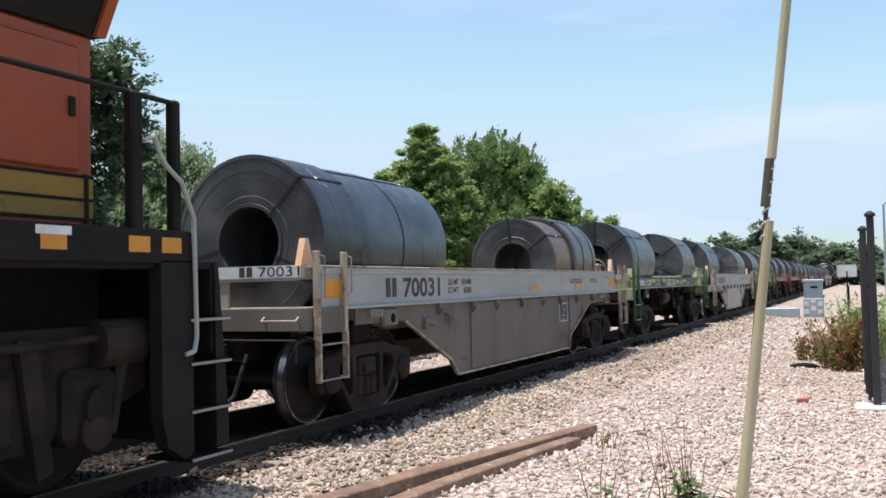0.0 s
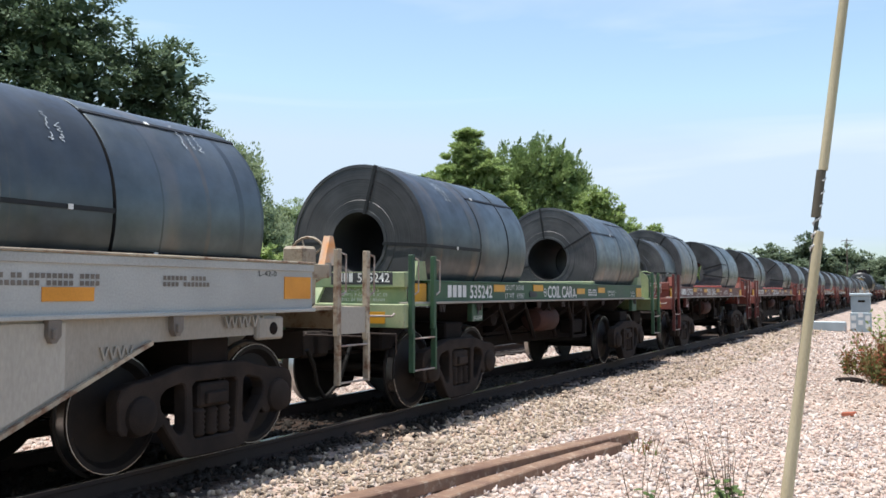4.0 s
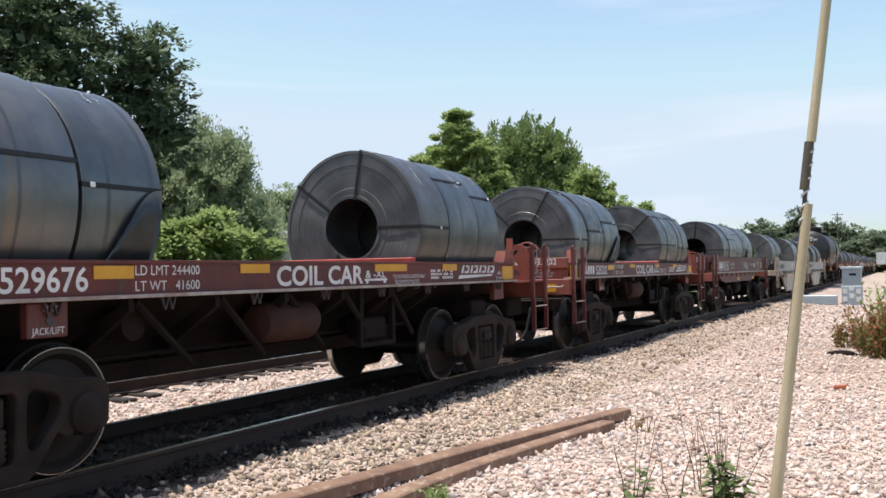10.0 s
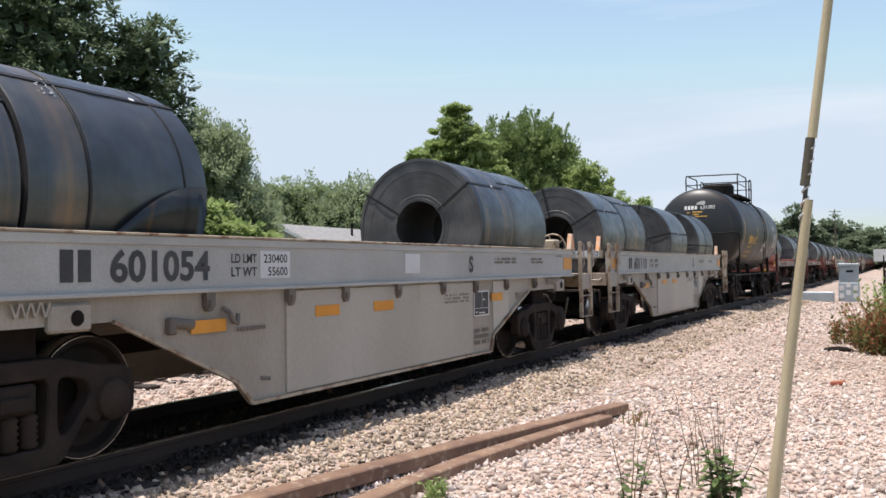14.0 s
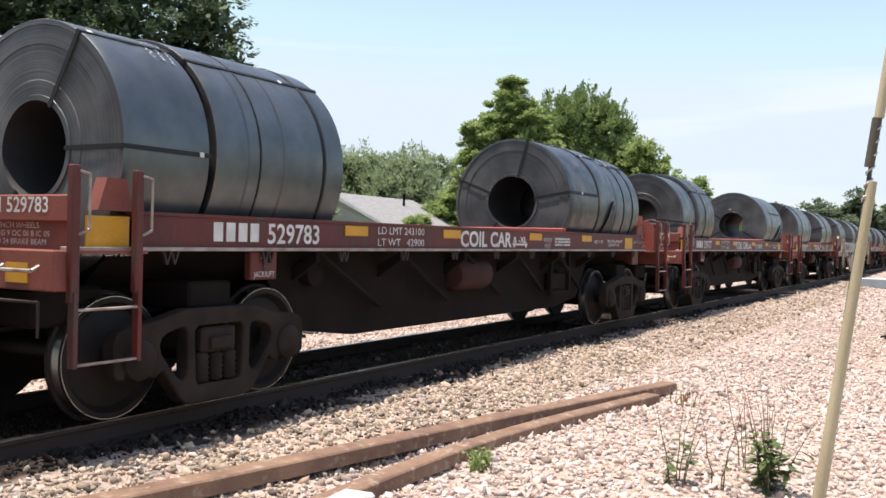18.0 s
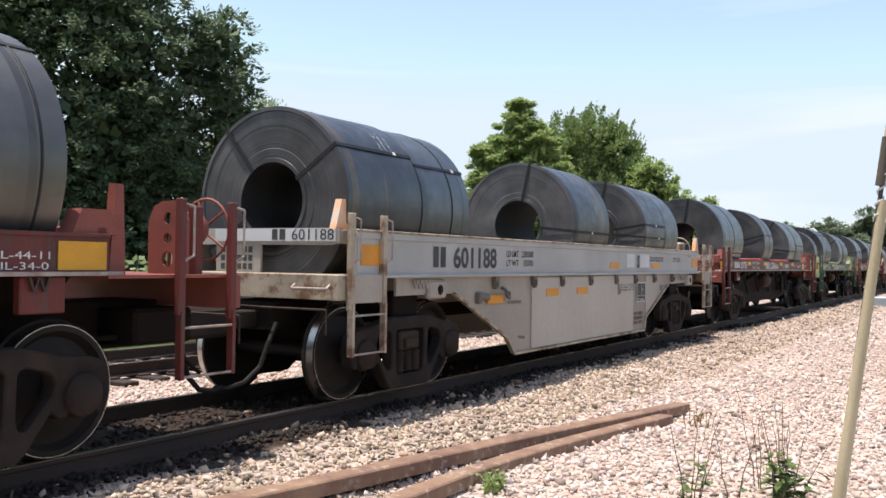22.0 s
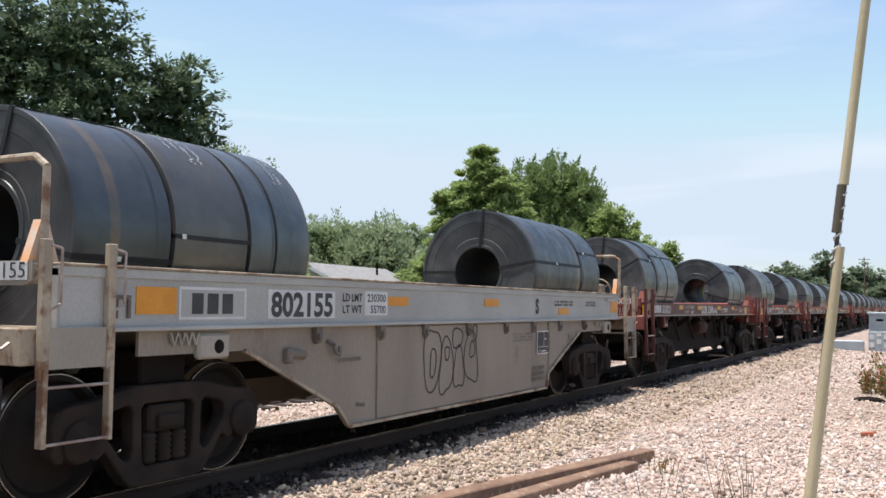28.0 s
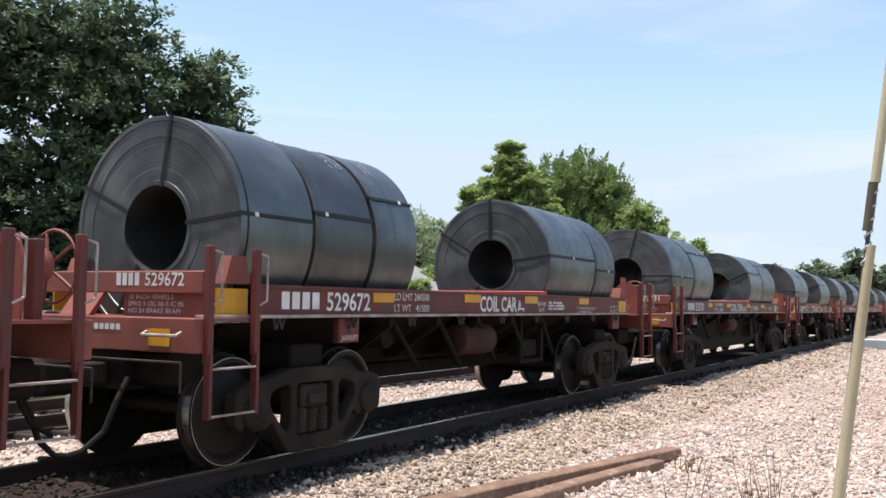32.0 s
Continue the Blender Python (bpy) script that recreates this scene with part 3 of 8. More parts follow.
def bars(name, mat, parent, x, z, y, width, height, n=8, face="side", seed=1, rows=1):
    """Unreadable or withheld writing: plain blocks, one for each character."""
    rnd = random.Random(seed)
    bm = bm_new()
    rh = height / (rows * 1.45 - 0.45)
    for r in range(rows):
        zz = z + (rows - 1 - r) * rh * 1.45
        step = width / n
        for k in range(n):
            if rows > 1 and rnd.random() < 0.12:
                continue
            a0, a1 = k * step, k * step + step * 0.74
            if face == "side":
                vs = [(x + a0, y, zz), (x + a1, y, zz), (x + a1, y, zz + rh), (x + a0, y, zz + rh)]
            else:
                vs = [(x, y - a0, zz), (x, y - a1, zz), (x, y - a1, zz + rh), (x, y - a0, zz + rh)]
            bm.faces.new([bm.verts.new(p) for p in vs])
    ob = part(name, bm, mat, parent)
    return tagged(ob, kind="stuff") if rows > 1 else ob

# ---- ground, tracks ----
def ground_z(x, y):
    """Height of the ballast and the yard beside it."""
    z = np.interp(y, [-60, -3, 1.5, 3.6, 4.9, 5.3, 7.7, 8.4, 9.3, 12.6, 13.6, 16, 60], [-0.5, -0.42, -0.38, -0.34, -0.2, -0.165, -0.165, -0.2, -0.22, -0.2, -0.5, -0.45, -0.3])
    return z + np.where(np.abs(y - 6.5) < 1.2, 0.35, 1.0) * 0.03 * np.sin(x * 0.9 + y * 1.7) * np.sin(y * 1.1 - x * 0.35) + 0.015 * np.sin(x * 3.1 + 1.3 * y)


def build_ground():
    xs = np.concatenate([np.linspace(-500, -20, 13)[:-1], np.linspace(-20, 2, 30)[:-1], np.linspace(2, 34, 129)[:-1], np.linspace(34, 120, 70)[:-1], np.linspace(120, 2500, 25)])
    ys = np.concatenate([np.linspace(-900, -6, 12)[:-1], np.linspace(-6, 14, 81)[:-1], np.linspace(14, 60, 24)[:-1], np.linspace(60, 1500, 14)])
    gx, gy = np.meshgrid(xs, ys, indexing="ij")
    v = np.stack([gx, gy, ground_z(gx, gy)], -1).reshape(-1, 3)
    ny = len(ys)
    f = [(i * ny + j, (i + 1) * ny + j, (i + 1) * ny + j + 1, i * ny + j + 1) for i in range(len(xs) - 1) for j in range(ny - 1)]
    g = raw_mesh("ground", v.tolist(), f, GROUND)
    for p in g.data.polygons:
        p.use_smooth = True
    tagged(g, "pale pinkish gravel yard with grass beyond the tracks", "ground", kind="structure")


def build_stones(name, mat, label, seed, fields, usual=0.026, flat=1.0):
    """Loose crushed stones. fields: x from, to, y from, to, stones a square metre."""
    rng = np.random.default_rng(seed)
    ico = bmesh.new(); bmesh.ops.create_icosphere(ico, subdivisions=1, radius=1)
    base = np.array([v.co[:] for v in ico.verts]); fac = np.array([[v.index for v in f.verts] for f in ico.faces]); ico.free()
    spots = []
    for x0, x1, y0, y1, dens in fields:
        k = int((x1 - x0) * (y1 - y0) * dens)
        y = rng.uniform(y0, y1, k)
        y = np.where(rng.random(k) < 0.3, y + rng.normal(0, 0.18, k), y)
        spots.append(np.stack([rng.uniform(x0, x1, k), y], 1))
    xy = np.concatenate(spots)
    k = len(xy)
    size = rng.lognormal(math.log(usual), 0.36, k).clip(0.012, 0.07) * np.where(xy[:, 0] > 24, 1.5, 1.0)
    q = rng.normal(size=(k, 4)); q /= np.linalg.norm(q, axis=1, keepdims=True)
    w, x, y, z = q.T
    rot = np.stack([1 - 2 * (y * y + z * z), 2 * (x * y - w * z), 2 * (x * z + w * y), 2 * (x * y + w * z), 1 - 2 * (x * x + z * z), 2 * (y * z - w * x), 2 * (x * z - w * y), 2 * (y * z + w * x), 1 - 2 * (x * x + y * y)], 1).reshape(k, 3, 3)
    lump = base[None] * rng.uniform(0.5, 1.25, (k, len(base), 1)) * (np.stack([np.full(k, 1.1), rng.uniform(0.5, 0.9, k), rng.uniform(0.3, 0.62, k) * flat], 1) * size[:, None])[:, None]
    pts = np.einsum("kij,kvj->kvi", rot, lump)
    pts[:, :, 0] += xy[:, 0, None]; pts[:, :, 1] += xy[:, 1, None]
    pts[:, :, 2] += (ground_z(xy[:, 0], xy[:, 1]) + size * 0.25)[:, None]
    nv = len(base)
    faces = (fac[None] + (np.arange(k) * nv)[:, None, None]).reshape(-1, 3)
    me = bpy.data.meshes.new(name)
    me.vertices.add(k * nv); me.vertices.foreach_set("co", pts.astype(np.float32).ravel())
    me.loops.add(faces.size); me.loops.foreach_set("vertex_index", faces.ravel().astype(np.int32))
    me.polygons.add(len(faces)); me.polygons.foreach_set("loop_start", np.arange(0, faces.size, 3, dtype=np.int32))
    me.update(calc_edges=True)
    me.materials.append(mat)
    tagged(new(name, me), label, "gravel", kind="stuff")


def build_track(yc, x0, x1, tie_x0, tie_x1):
    track = empty("track", "railway track of dark rails on creosoted timber sleepers", "railway track", kind="structure")
    for s in (-1, 1):
        y = yc + s * 0.755
        bm = bm_new()
        prism(bm, [(y - 0.07, -0.172), (y + 0.07, -0.172), (y + 0.07, -0.158), (y + 0.012, -0.14), (y + 0.012, -0.045), (y + 0.034, -0.035), (y + 0.034, -0.004), (y - 0.034, -0.004), (y - 0.034, -0.035), (y - 0.012, -0.045), (y - 0.012, -0.14), (y - 0.07, -0.158)], x0, x1, axis="x")
        rail = part("rail", bm, RAIL, track)
        bm = bm_new(); box(bm, x0, x1, y - 0.03, y + 0.03, -0.004, 0.0)
        part("rail_head", bm, RAIL_HEAD, rail, "bright polished running surface")
    rnd = random.Random(int(yc))
    bm = bm_new(); box(bm, -0.115, 0.115, -1.3, 1.3, -0.36, -0.175, 0.012)
    me = None
    x = tie_x0
    while x < tie_x1:
        if me is None:
            t = part("sleeper", bm, TIE, track); me = t.data
        else:
            t = new("sleeper", me); t.parent = track
        t.matrix_basis = pose(x, yc + rnd.uniform(-0.05, 0.05), rnd.uniform(-0.012, 0.008), 0, 0, rnd.uniform(-1.2, 1.2))
        x += 0.53
    # spike and tie-plate pairs along the near part
    pb = bm_new(); box(pb, -0.09, 0.09, -0.16, 0.16, -0.178, -0.160, 0.004)
    pm = None
    x = tie_x0
    while x < min(tie_x1, 26):
        for s in (-1, 1):
            if pm is None:
                o = part("tie_plate", pb, RAIL, track); pm = o.data
            else:
                o = new("tie_plate", pm); o.parent = track
            o.matrix_basis = pose(x, yc + s * 0.755, 0.001)
        x += 0.53
    return track


build_ground()
build_stones("gravel", STONE, "crushed pinkish white stones lying over the yard", 5, ((3.0, 14, 1.6, 3.9, 330), (5.5, 14, -0.6, 1.6, 330), (14, 24, -0.6, 3.7, 150), (24, 45, -0.8, 3.6, 60), (4, 22, 7.75, 9.6, 150), (22, 40, 7.75, 9.6, 40)))
build_stones("ballast", STONE_TAN, "tan and grey crushed ballast along the track shoulder", 6, ((2.6, 14, 3.9, 5.17, 480), (14, 24, 3.7, 5.17, 230), (24, 48, 3.6, 5.1, 75)), 0.024)
build_stones("oily_ballast", STONE_OILY_SHADE, "dark ballast between the rails, train shade and oil in its colour", 7, ((3, 14, 5.28, 5.75, 420), (3, 14, 5.75, 7.6, 180), (14, 26, 5.25, 7.6, 90)), 0.026)
build_stones("wood_debris", DEBRIS, "brown rotten wood chips scattered beside the rail", 8, ((3, 16, 5.15, 5.6, 18), (3, 16, 5.8, 7.0, 8), (16, 30, 5.2, 5.6, 8)), 0.036, 0.5)
build_track(TRACK_Y, -60, 900, 0.0, 75.0)
build_track(TRACK2_Y, -60, 900, 3.0, 40.0)

# ---- trucks ----
RW = 0.483


def build_wheelset(parent, x):
    ws = new("wheelset"); ws.parent = parent
    bm = bm_new()
    for s in (-1, 1):
        o = 0.79 * s
        lathe(bm, [(o, 0.11), (o - 0.012 * s, 0.16), (o - 0.045 * s, 0.2), (o - 0.06 * s, 0.38), (o - 0.018 * s, 0.415), (o - 0.002 * s, 0.425), (o - 0.002 * s, RW - 0.012), (o - 0.014 * s, RW - 0.001), (o - 0.095 * s, RW + 0.003), (o - 0.105 * s, RW + 0.026), (o - 0.132 * s, RW + 0.028), (o - 0.138 * s, 0.42), (o - 0.1 * s, 0.36), (o - 0.1 * s, 0.1)], 40, "y")
    rod(bm, (0, -0.98, 0), (0, 0.98, 0), 0.075, 12)
    w = part("wheelset", bm, WHEEL)
    bpy.data.objects.remove(ws)
    w.parent = parent
    edged(w, 40)
    for s in (-1, 1):
        bm = bm_new()
        o = 0.79 * s
        lathe(bm, [(o - 0.014 * s, RW + 0.001), (o - 0.094 * s, RW + 0.0055)], 40, "y")
        bmesh.ops.delete(bm, geom=[f for f in bm.faces if len(f.verts) > 4], context="FACES_ONLY")
        # a bright ring on the rim face
        r0, r1 = RW - 0.017, RW - 0.0115
        for k in range(40):
            t0, t1 = 2 * math.pi * k / 40, 2 * math.pi * (k + 1) / 40
            bm.faces.new([bm.verts.new((r * math.cos(t), o - 0.0005 * s, r * math.sin(t))) for r, t in ((r0, t0), (r1, t0), (r1, t1), (r0, t1))])
        part("wheel_tread", bm, TREAD, w, "bright worn running tread")
    return w


def side_frame(t, s):
    """One casting with a spring opening and two corner windows."""
    half_outline = [(0.40, 0.84), (0.58, 0.80), (0.80, 0.755), (1.0, 0.74), (1.12, 0.70), (1.16, 0.62), (1.15, 0.40), (1.11, 0.35), (1.05, 0.34), (1.01, 0.56), (0.97, 0.60), (0.87, 0.60), (0.83, 0.56), (0.80, 0.34), (0.73, 0.33), (0.66, 0.38), (0.46, 0.13), (0.40, 0.085), (0.30, 0.07)]
    window = [(0.365, 0.36), (0.385, 0.29), (0.43, 0.275), (0.475, 0.31), (0.635, 0.50), (0.655, 0.57), (0.635, 0.63), (0.585, 0.665), (0.43, 0.70), (0.385, 0.685), (0.37, 0.64)]
    half_outline = [(x * 0.951, z) for x, z in half_outline]
    loops = [half_outline + [(-x, z) for x, z in half_outline[::-1]],
             [(-0.24, 0.22), (0.24, 0.22), (0.265, 0.26), (0.285, 0.66), (0.25, 0.70), (-0.25, 0.70), (-0.285, 0.66), (-0.265, 0.26)],
             window, [(-x, z) for x, z in window]]
    bm = bm_new()
    ya = 0.93 if s > 0 else -1.07
    for lp in loops:
        vs = [bm.verts.new((x, ya, z)) for x, z in lp]
        for a, b in zip(vs, vs[1:] + vs[:1]):
            bm.edges.new((a, b))
    bmesh.ops.triangle_fill(bm, edges=bm.edges[:], use_beauty=True)
    ext = bmesh.ops.extrude_face_region(bm, geom=bm.faces[:])
    bmesh.ops.translate(bm, vec=(0, 0.14, 0), verts=[g for g in ext["geom"] if isinstance(g, bmesh.types.BMVert)])
    bmesh.ops.recalc_face_normals(bm, faces=bm.faces[:])
    es = [e for e in bm.edges if len(e.link_faces) == 2 and e.calc_face_angle(0) > 0.9]
    bmesh.ops.bevel(bm, geom=es, offset=0.012, segments=1, affect="EDGES")
    part("sideframe", bm, TRUCK, t, "dusty cast steel side frame")


def build_truck():
    """A three-piece freight truck with its two wheelsets, round its own centre."""
    t = new("truck")
    for s in (-1, 1):
        side_frame(t, s)
        for q in (-0.16, 0.0, 0.16):
            bm = bm_new()
            lathe(bm, [(0.22, 0.03)] + [(0.235 + k * 0.0225, 0.076 if k % 2 else 0.06) for k in range(11)] + [(0.48, 0.03)], 12, "z", (q, s * 1.0, 0))
            part("spring", bm, TRUCK, t)
        for q in (-1, 1):
            bm = bm_new()
            lathe(bm, [(0.9 * s, 0.15), (1.02 * s, 0.17), (1.1 * s, 0.15), (1.13 * s, 0.11), (1.14 * s, 0.04)], 16, "y", (q * 0.87, 0, RW))
            edged(part("axle_bearing", bm, TRUCK, t, "round roller bearing end cap"))
    bm = bm_new(); box(bm, -0.2, 0.2, -1.06, 1.06, 0.47, 0.68, 0.02); box(bm, -0.13, 0.13, -1.1, 1.1, 0.5, 0.6, 0.01)
    part("bolster", bm, TRUCK, t)
    bm = bm_new()
    for q in (-1, 1):
        box(bm, q * 0.36, q * 0.44, -0.9, 0.9, 0.3, 0.4, 0.01)
        for s in (-1, 1):
            prism(bm, [(q * 0.40, 0.3), (q * 0.415, 0.56), (q * 0.46, 0.62), (q * 0.455, 0.28)], s * 0.68, s * 0.77)
    part("brake_beam", bm, GRIME, t)
    for q in (-1, 1):
        w = build_wheelset(t, q)
        w.location = (q * 0.87, 0, RW)
    return t


TRUCK_T = build_truck()


def put_truck(car, x):
    t = copy_thing(TRUCK_T, pose(x, 0, 0))
    t.parent = car
    return t


def ladder_corner(car, x, s, dirn, mat, half, top=1.9, low=0.5):
    """Two corner posts with grab irons above and rungs below. s: side, dirn: +1 when the second post stands towards +x."""
    y = s * half
    for k, xx in enumerate((x, x + dirn * 0.56)):
        bm = bm_new()
        box(bm, xx - 0.035, xx + 0.035, y - 0.03, y + 0.03, 0.95 if k == 0 else 1.0, top, 0.006)
        box(bm, xx - 0.02, xx + 0.02, y - 0.035 + 0.01 * s, y + 0.035 + 0.01 * s, low, 1.02, 0.005)
        part("corner_post", bm, mat, car)
        bm = bm_new()
        yo = y + s * 0.03
        path_rod(bm, [(xx + 0.02, yo, top - 0.04), (xx + 0.1, yo + s * 0.01, top - 0.06), (xx + 0.1, yo + s * 0.01, 1.46), (xx + 0.02, yo, 1.42)], 0.010)
        part("grab_iron", bm, GRAB, car)
    xa, xb = sorted((x, x + dirn * 0.56))
    for zz in (low + 0.02, 0.9):
        bm = bm_new(); rod(bm, (xa, y + s * 0.03, zz), (xb, y + s * 0.03, zz), 0.011, 6)
        part("ladder_rung", bm, GRAB, car)


def coupler(car, x, dirn):
    bm = bm_new()
    box(bm, *sorted((x - dirn * 0.5, x + dirn * 0.42)), -0.09, 0.09, 0.74, 0.92, 0.015)
    box(bm, *sorted((x + dirn * 0.36, x + dirn * 0.74)), -0.16, 0.13, 0.68, 0.98, 0.04)
    part("coupler", bm, TRUCK, car, "rusty knuckle coupler")
    bm = bm_new()
    path_rod(bm, [(x, -0.35, 0.8), (x + dirn * 0.12, -0.36, 0.62), (x + dirn * 0.22, -0.34, 0.38), (x + dirn * 0.4, -0.3, 0.24), (x + dirn * 0.6, -0.26, 0.2), (x + dirn * 0.74, -0.24, 0.22)], 0.025, 8)
    part("air_hose", bm, LOCO_K, car, "hanging black rubber air hose")
    bm = bm_new()
    path_rod(bm, [(x + dirn * 0.1, -1.05, 0.72), (x + dirn * 0.1, -1.05, 0.96), (x + dirn * 0.12, -0.24, 0.96), (x + dirn * 0.3, -0.12, 0.98)], 0.011, 6)
    part("uncoupling_lever", bm, RAIL, car, "worn bent uncoupling lever")


def anchors(car, x0, x1, s, half, z, mat, step=1.15):
    x = x0
    me = None
    while x < x1:
        if me is None:
            bm = bm_new()
            for k in range(2):
                for a, b in ((0, 0.035), (0.07, 0.035)):
                    prism(bm, [(k * 0.08 + a - 0.008, 0), (k * 0.08 + a + 0.008, 0), (k * 0.08 + b + 0.008, -0.10), (k * 0.08 + b - 0.008, -0.10)], -0.012, 0.012)
            o = part("lashing_anchor", bm, mat, car); me = o.data
        else:
            o = new("lashing_anchor", me); o.parent = car
        o.location = (x, s * half, z)
        x += step


def reflector(car, x, z, w, h, y, mat):
    bm = bm_new(); box(bm, x, x + w, y - 0.004, y + 0.004, z, z + h)
    return part("reflector", bm, mat, car, "scuffed yellow reflective panel")


def coil_car(length, sill_end, rear1, rear2, truck2, paint, paint_end, deep, label):
    """A low transverse coil car: side sills, end platforms, cradle, underframe and trucks. x = 0 at the leading corner post."""
    car = empty("coil_car", label, "freight car", "cars of the train")
    half = 1.04
    for s in (-1, 1):
        bm = bm_new()
        yo = s * half
        box(bm, 0.62, sill_end, *sorted((yo, yo - s * 0.02)), 1.335, 1.585)
        box(bm, 0.62, sill_end, *sorted((yo + s * 0.015, yo - s * 0.11)), 1.575, 1.605, 0.004)
        sill = part("side_sill", bm, paint, car)
        bm = bm_new(); box(bm, 0.05, sill_end + 0.1, *sorted((yo + s * 0.045, yo - s * 0.1)), 1.305, 1.335, 0.004)
        part("sill_flange", bm, GRAB if paint is not GREEN else GREY_LOW, car, "worn pale edge of the sill flange")
        anchors(car, 0.9, sill_end - 0.3, s, half + 0.01, 1.3, TRUCK_GREY)
        ladder_corner(car, 0.0, s, 1, paint, half + 0.1)
        ladder_corner(car, rear2, s, -1, paint, half + 0.1)
    bm = bm_new()
    for s in (-1, 1):
        prism(bm, [(s * 1.02, 1.58), (s * 0.98, 1.58), (s * 0.28, 1.06), (s * 0.28, 1.0), (s * 0.36, 1.0)], 0.7, sill_end - 0.05, axis="x")
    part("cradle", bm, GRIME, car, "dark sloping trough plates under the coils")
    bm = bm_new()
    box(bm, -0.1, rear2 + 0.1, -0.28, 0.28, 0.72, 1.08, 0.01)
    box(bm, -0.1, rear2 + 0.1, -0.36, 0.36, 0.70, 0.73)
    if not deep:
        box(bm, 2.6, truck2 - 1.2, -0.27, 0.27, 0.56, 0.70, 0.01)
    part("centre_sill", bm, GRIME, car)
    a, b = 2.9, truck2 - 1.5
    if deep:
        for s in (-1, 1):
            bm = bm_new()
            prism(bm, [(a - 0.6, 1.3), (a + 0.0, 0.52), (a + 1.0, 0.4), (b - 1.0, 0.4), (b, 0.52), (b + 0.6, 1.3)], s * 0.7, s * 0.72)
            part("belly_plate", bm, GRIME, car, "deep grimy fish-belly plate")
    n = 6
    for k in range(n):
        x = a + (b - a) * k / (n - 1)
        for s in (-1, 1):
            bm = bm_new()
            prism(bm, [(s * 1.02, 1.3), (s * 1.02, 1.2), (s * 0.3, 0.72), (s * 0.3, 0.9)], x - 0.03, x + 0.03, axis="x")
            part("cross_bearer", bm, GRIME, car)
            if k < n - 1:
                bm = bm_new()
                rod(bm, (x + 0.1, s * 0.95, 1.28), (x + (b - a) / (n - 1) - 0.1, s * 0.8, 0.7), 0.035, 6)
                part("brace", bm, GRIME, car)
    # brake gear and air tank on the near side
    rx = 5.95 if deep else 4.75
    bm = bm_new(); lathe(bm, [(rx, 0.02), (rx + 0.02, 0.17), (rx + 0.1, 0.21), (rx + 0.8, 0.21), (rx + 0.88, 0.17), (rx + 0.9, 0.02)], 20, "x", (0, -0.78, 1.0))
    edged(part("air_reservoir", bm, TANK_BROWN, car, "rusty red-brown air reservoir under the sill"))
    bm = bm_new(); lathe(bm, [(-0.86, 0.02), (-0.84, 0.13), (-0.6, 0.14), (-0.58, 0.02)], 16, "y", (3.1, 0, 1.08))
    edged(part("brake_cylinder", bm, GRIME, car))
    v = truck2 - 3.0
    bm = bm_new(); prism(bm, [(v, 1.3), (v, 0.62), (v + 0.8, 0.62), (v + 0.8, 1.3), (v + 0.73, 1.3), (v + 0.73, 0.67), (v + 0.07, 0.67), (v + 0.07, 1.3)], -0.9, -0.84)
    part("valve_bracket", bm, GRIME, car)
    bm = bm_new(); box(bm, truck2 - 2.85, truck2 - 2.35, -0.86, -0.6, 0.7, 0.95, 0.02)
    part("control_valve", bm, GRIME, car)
    # leading end
    bm = bm_new(); box(bm, -0.14, 0.0, -1.12, 1.12, 1.03, 1.31, 0.008); box(bm, 0.0, 0.7, -1.1, 1.1, 1.285, 1.31)
    part("end_beam", bm, paint_end, car)
    bm = bm_new(); box(bm, 0.05, 0.14, -1.02, 1.02, 1.51, 1.70, 0.01)
    part("end_crossmember", bm, paint_end, car)
    bm = bm_new(); box(bm, 0.12, 0.14, -1.0, -0.02, 1.31, 1.51)
    part("end_panel", bm, paint_end, car)
    bm = bm_new(); prism(bm, [(-0.1, 1.315), (0.06, 1.52), (0.1, 1.52), (-0.04, 1.315)], 0.16, 0.55)
    part("slope_plate", bm, paint_end, car, "sunlit sloping end plate")
    for s in (-1, 1):
        bm = bm_new(); prism(bm, [(0.3, 1.6), (0.62, 1.6), (0.56, 1.84), (0.38, 1.84)], s * 0.9, s * 1.02)
        part("bolster_block", bm, paint_end, car)
    for s in (-1, 1):
        bm = bm_new(); box(bm, 0.2, 0.58, *sorted((s * 1.03, s * 1.01)), 1.33, 1.56)
        part("corner_panel", bm, YELLOW, car, "yellow corner safety panel")
        bm = bm_new(); path_rod(bm, [(-0.16, s * 0.62, 1.2), (-0.22, s * 0.62, 1.17), (-0.22, s * 1.0, 1.17), (-0.16, s * 1.0, 1.2)], 0.014)
        part("end_grab_iron", bm, GRAB, car)
    bm = bm_new(); box(bm, -0.146, -0.14, -0.86, -0.62, 1.08, 1.22)
    part("end_reflector", bm, YELLOW, car)
    # trailing end, with the brake wheel
    bm = bm_new(); box(bm, rear2, rear2 + 0.14, -1.12, 1.12, 1.03, 1.31, 0.008); box(bm, sill_end - 0.05, rear2, -1.1, 1.1, 1.285, 1.31)
    part("end_beam", bm, paint_end, car)
    bm = bm_new(); box(bm, sill_end - 0.1, sill_end, -1.02, 1.02, 1.5, 1.66, 0.01); prism(bm, [(sill_end - 0.3, 1.6), (sill_end + 0.1, 1.6), (sill_end + 0.02, 1.78), (sill_end - 0.22, 1.78)], -1.02, -0.86)
    part("end_crossmember", bm, paint_end, car)
    for yy in (-0.95, 0.5):
        bm = bm_new(); box(bm, rear2 - 0.26, rear2 - 0.18, yy - 0.05, yy + 0.05, 1.3, 1.86, 0.008)
        part("brake_upright", bm, paint, car)
    # hand brake stand: an upright plate across the end with three round holes, the gear housing behind it
    bm = bm_new()
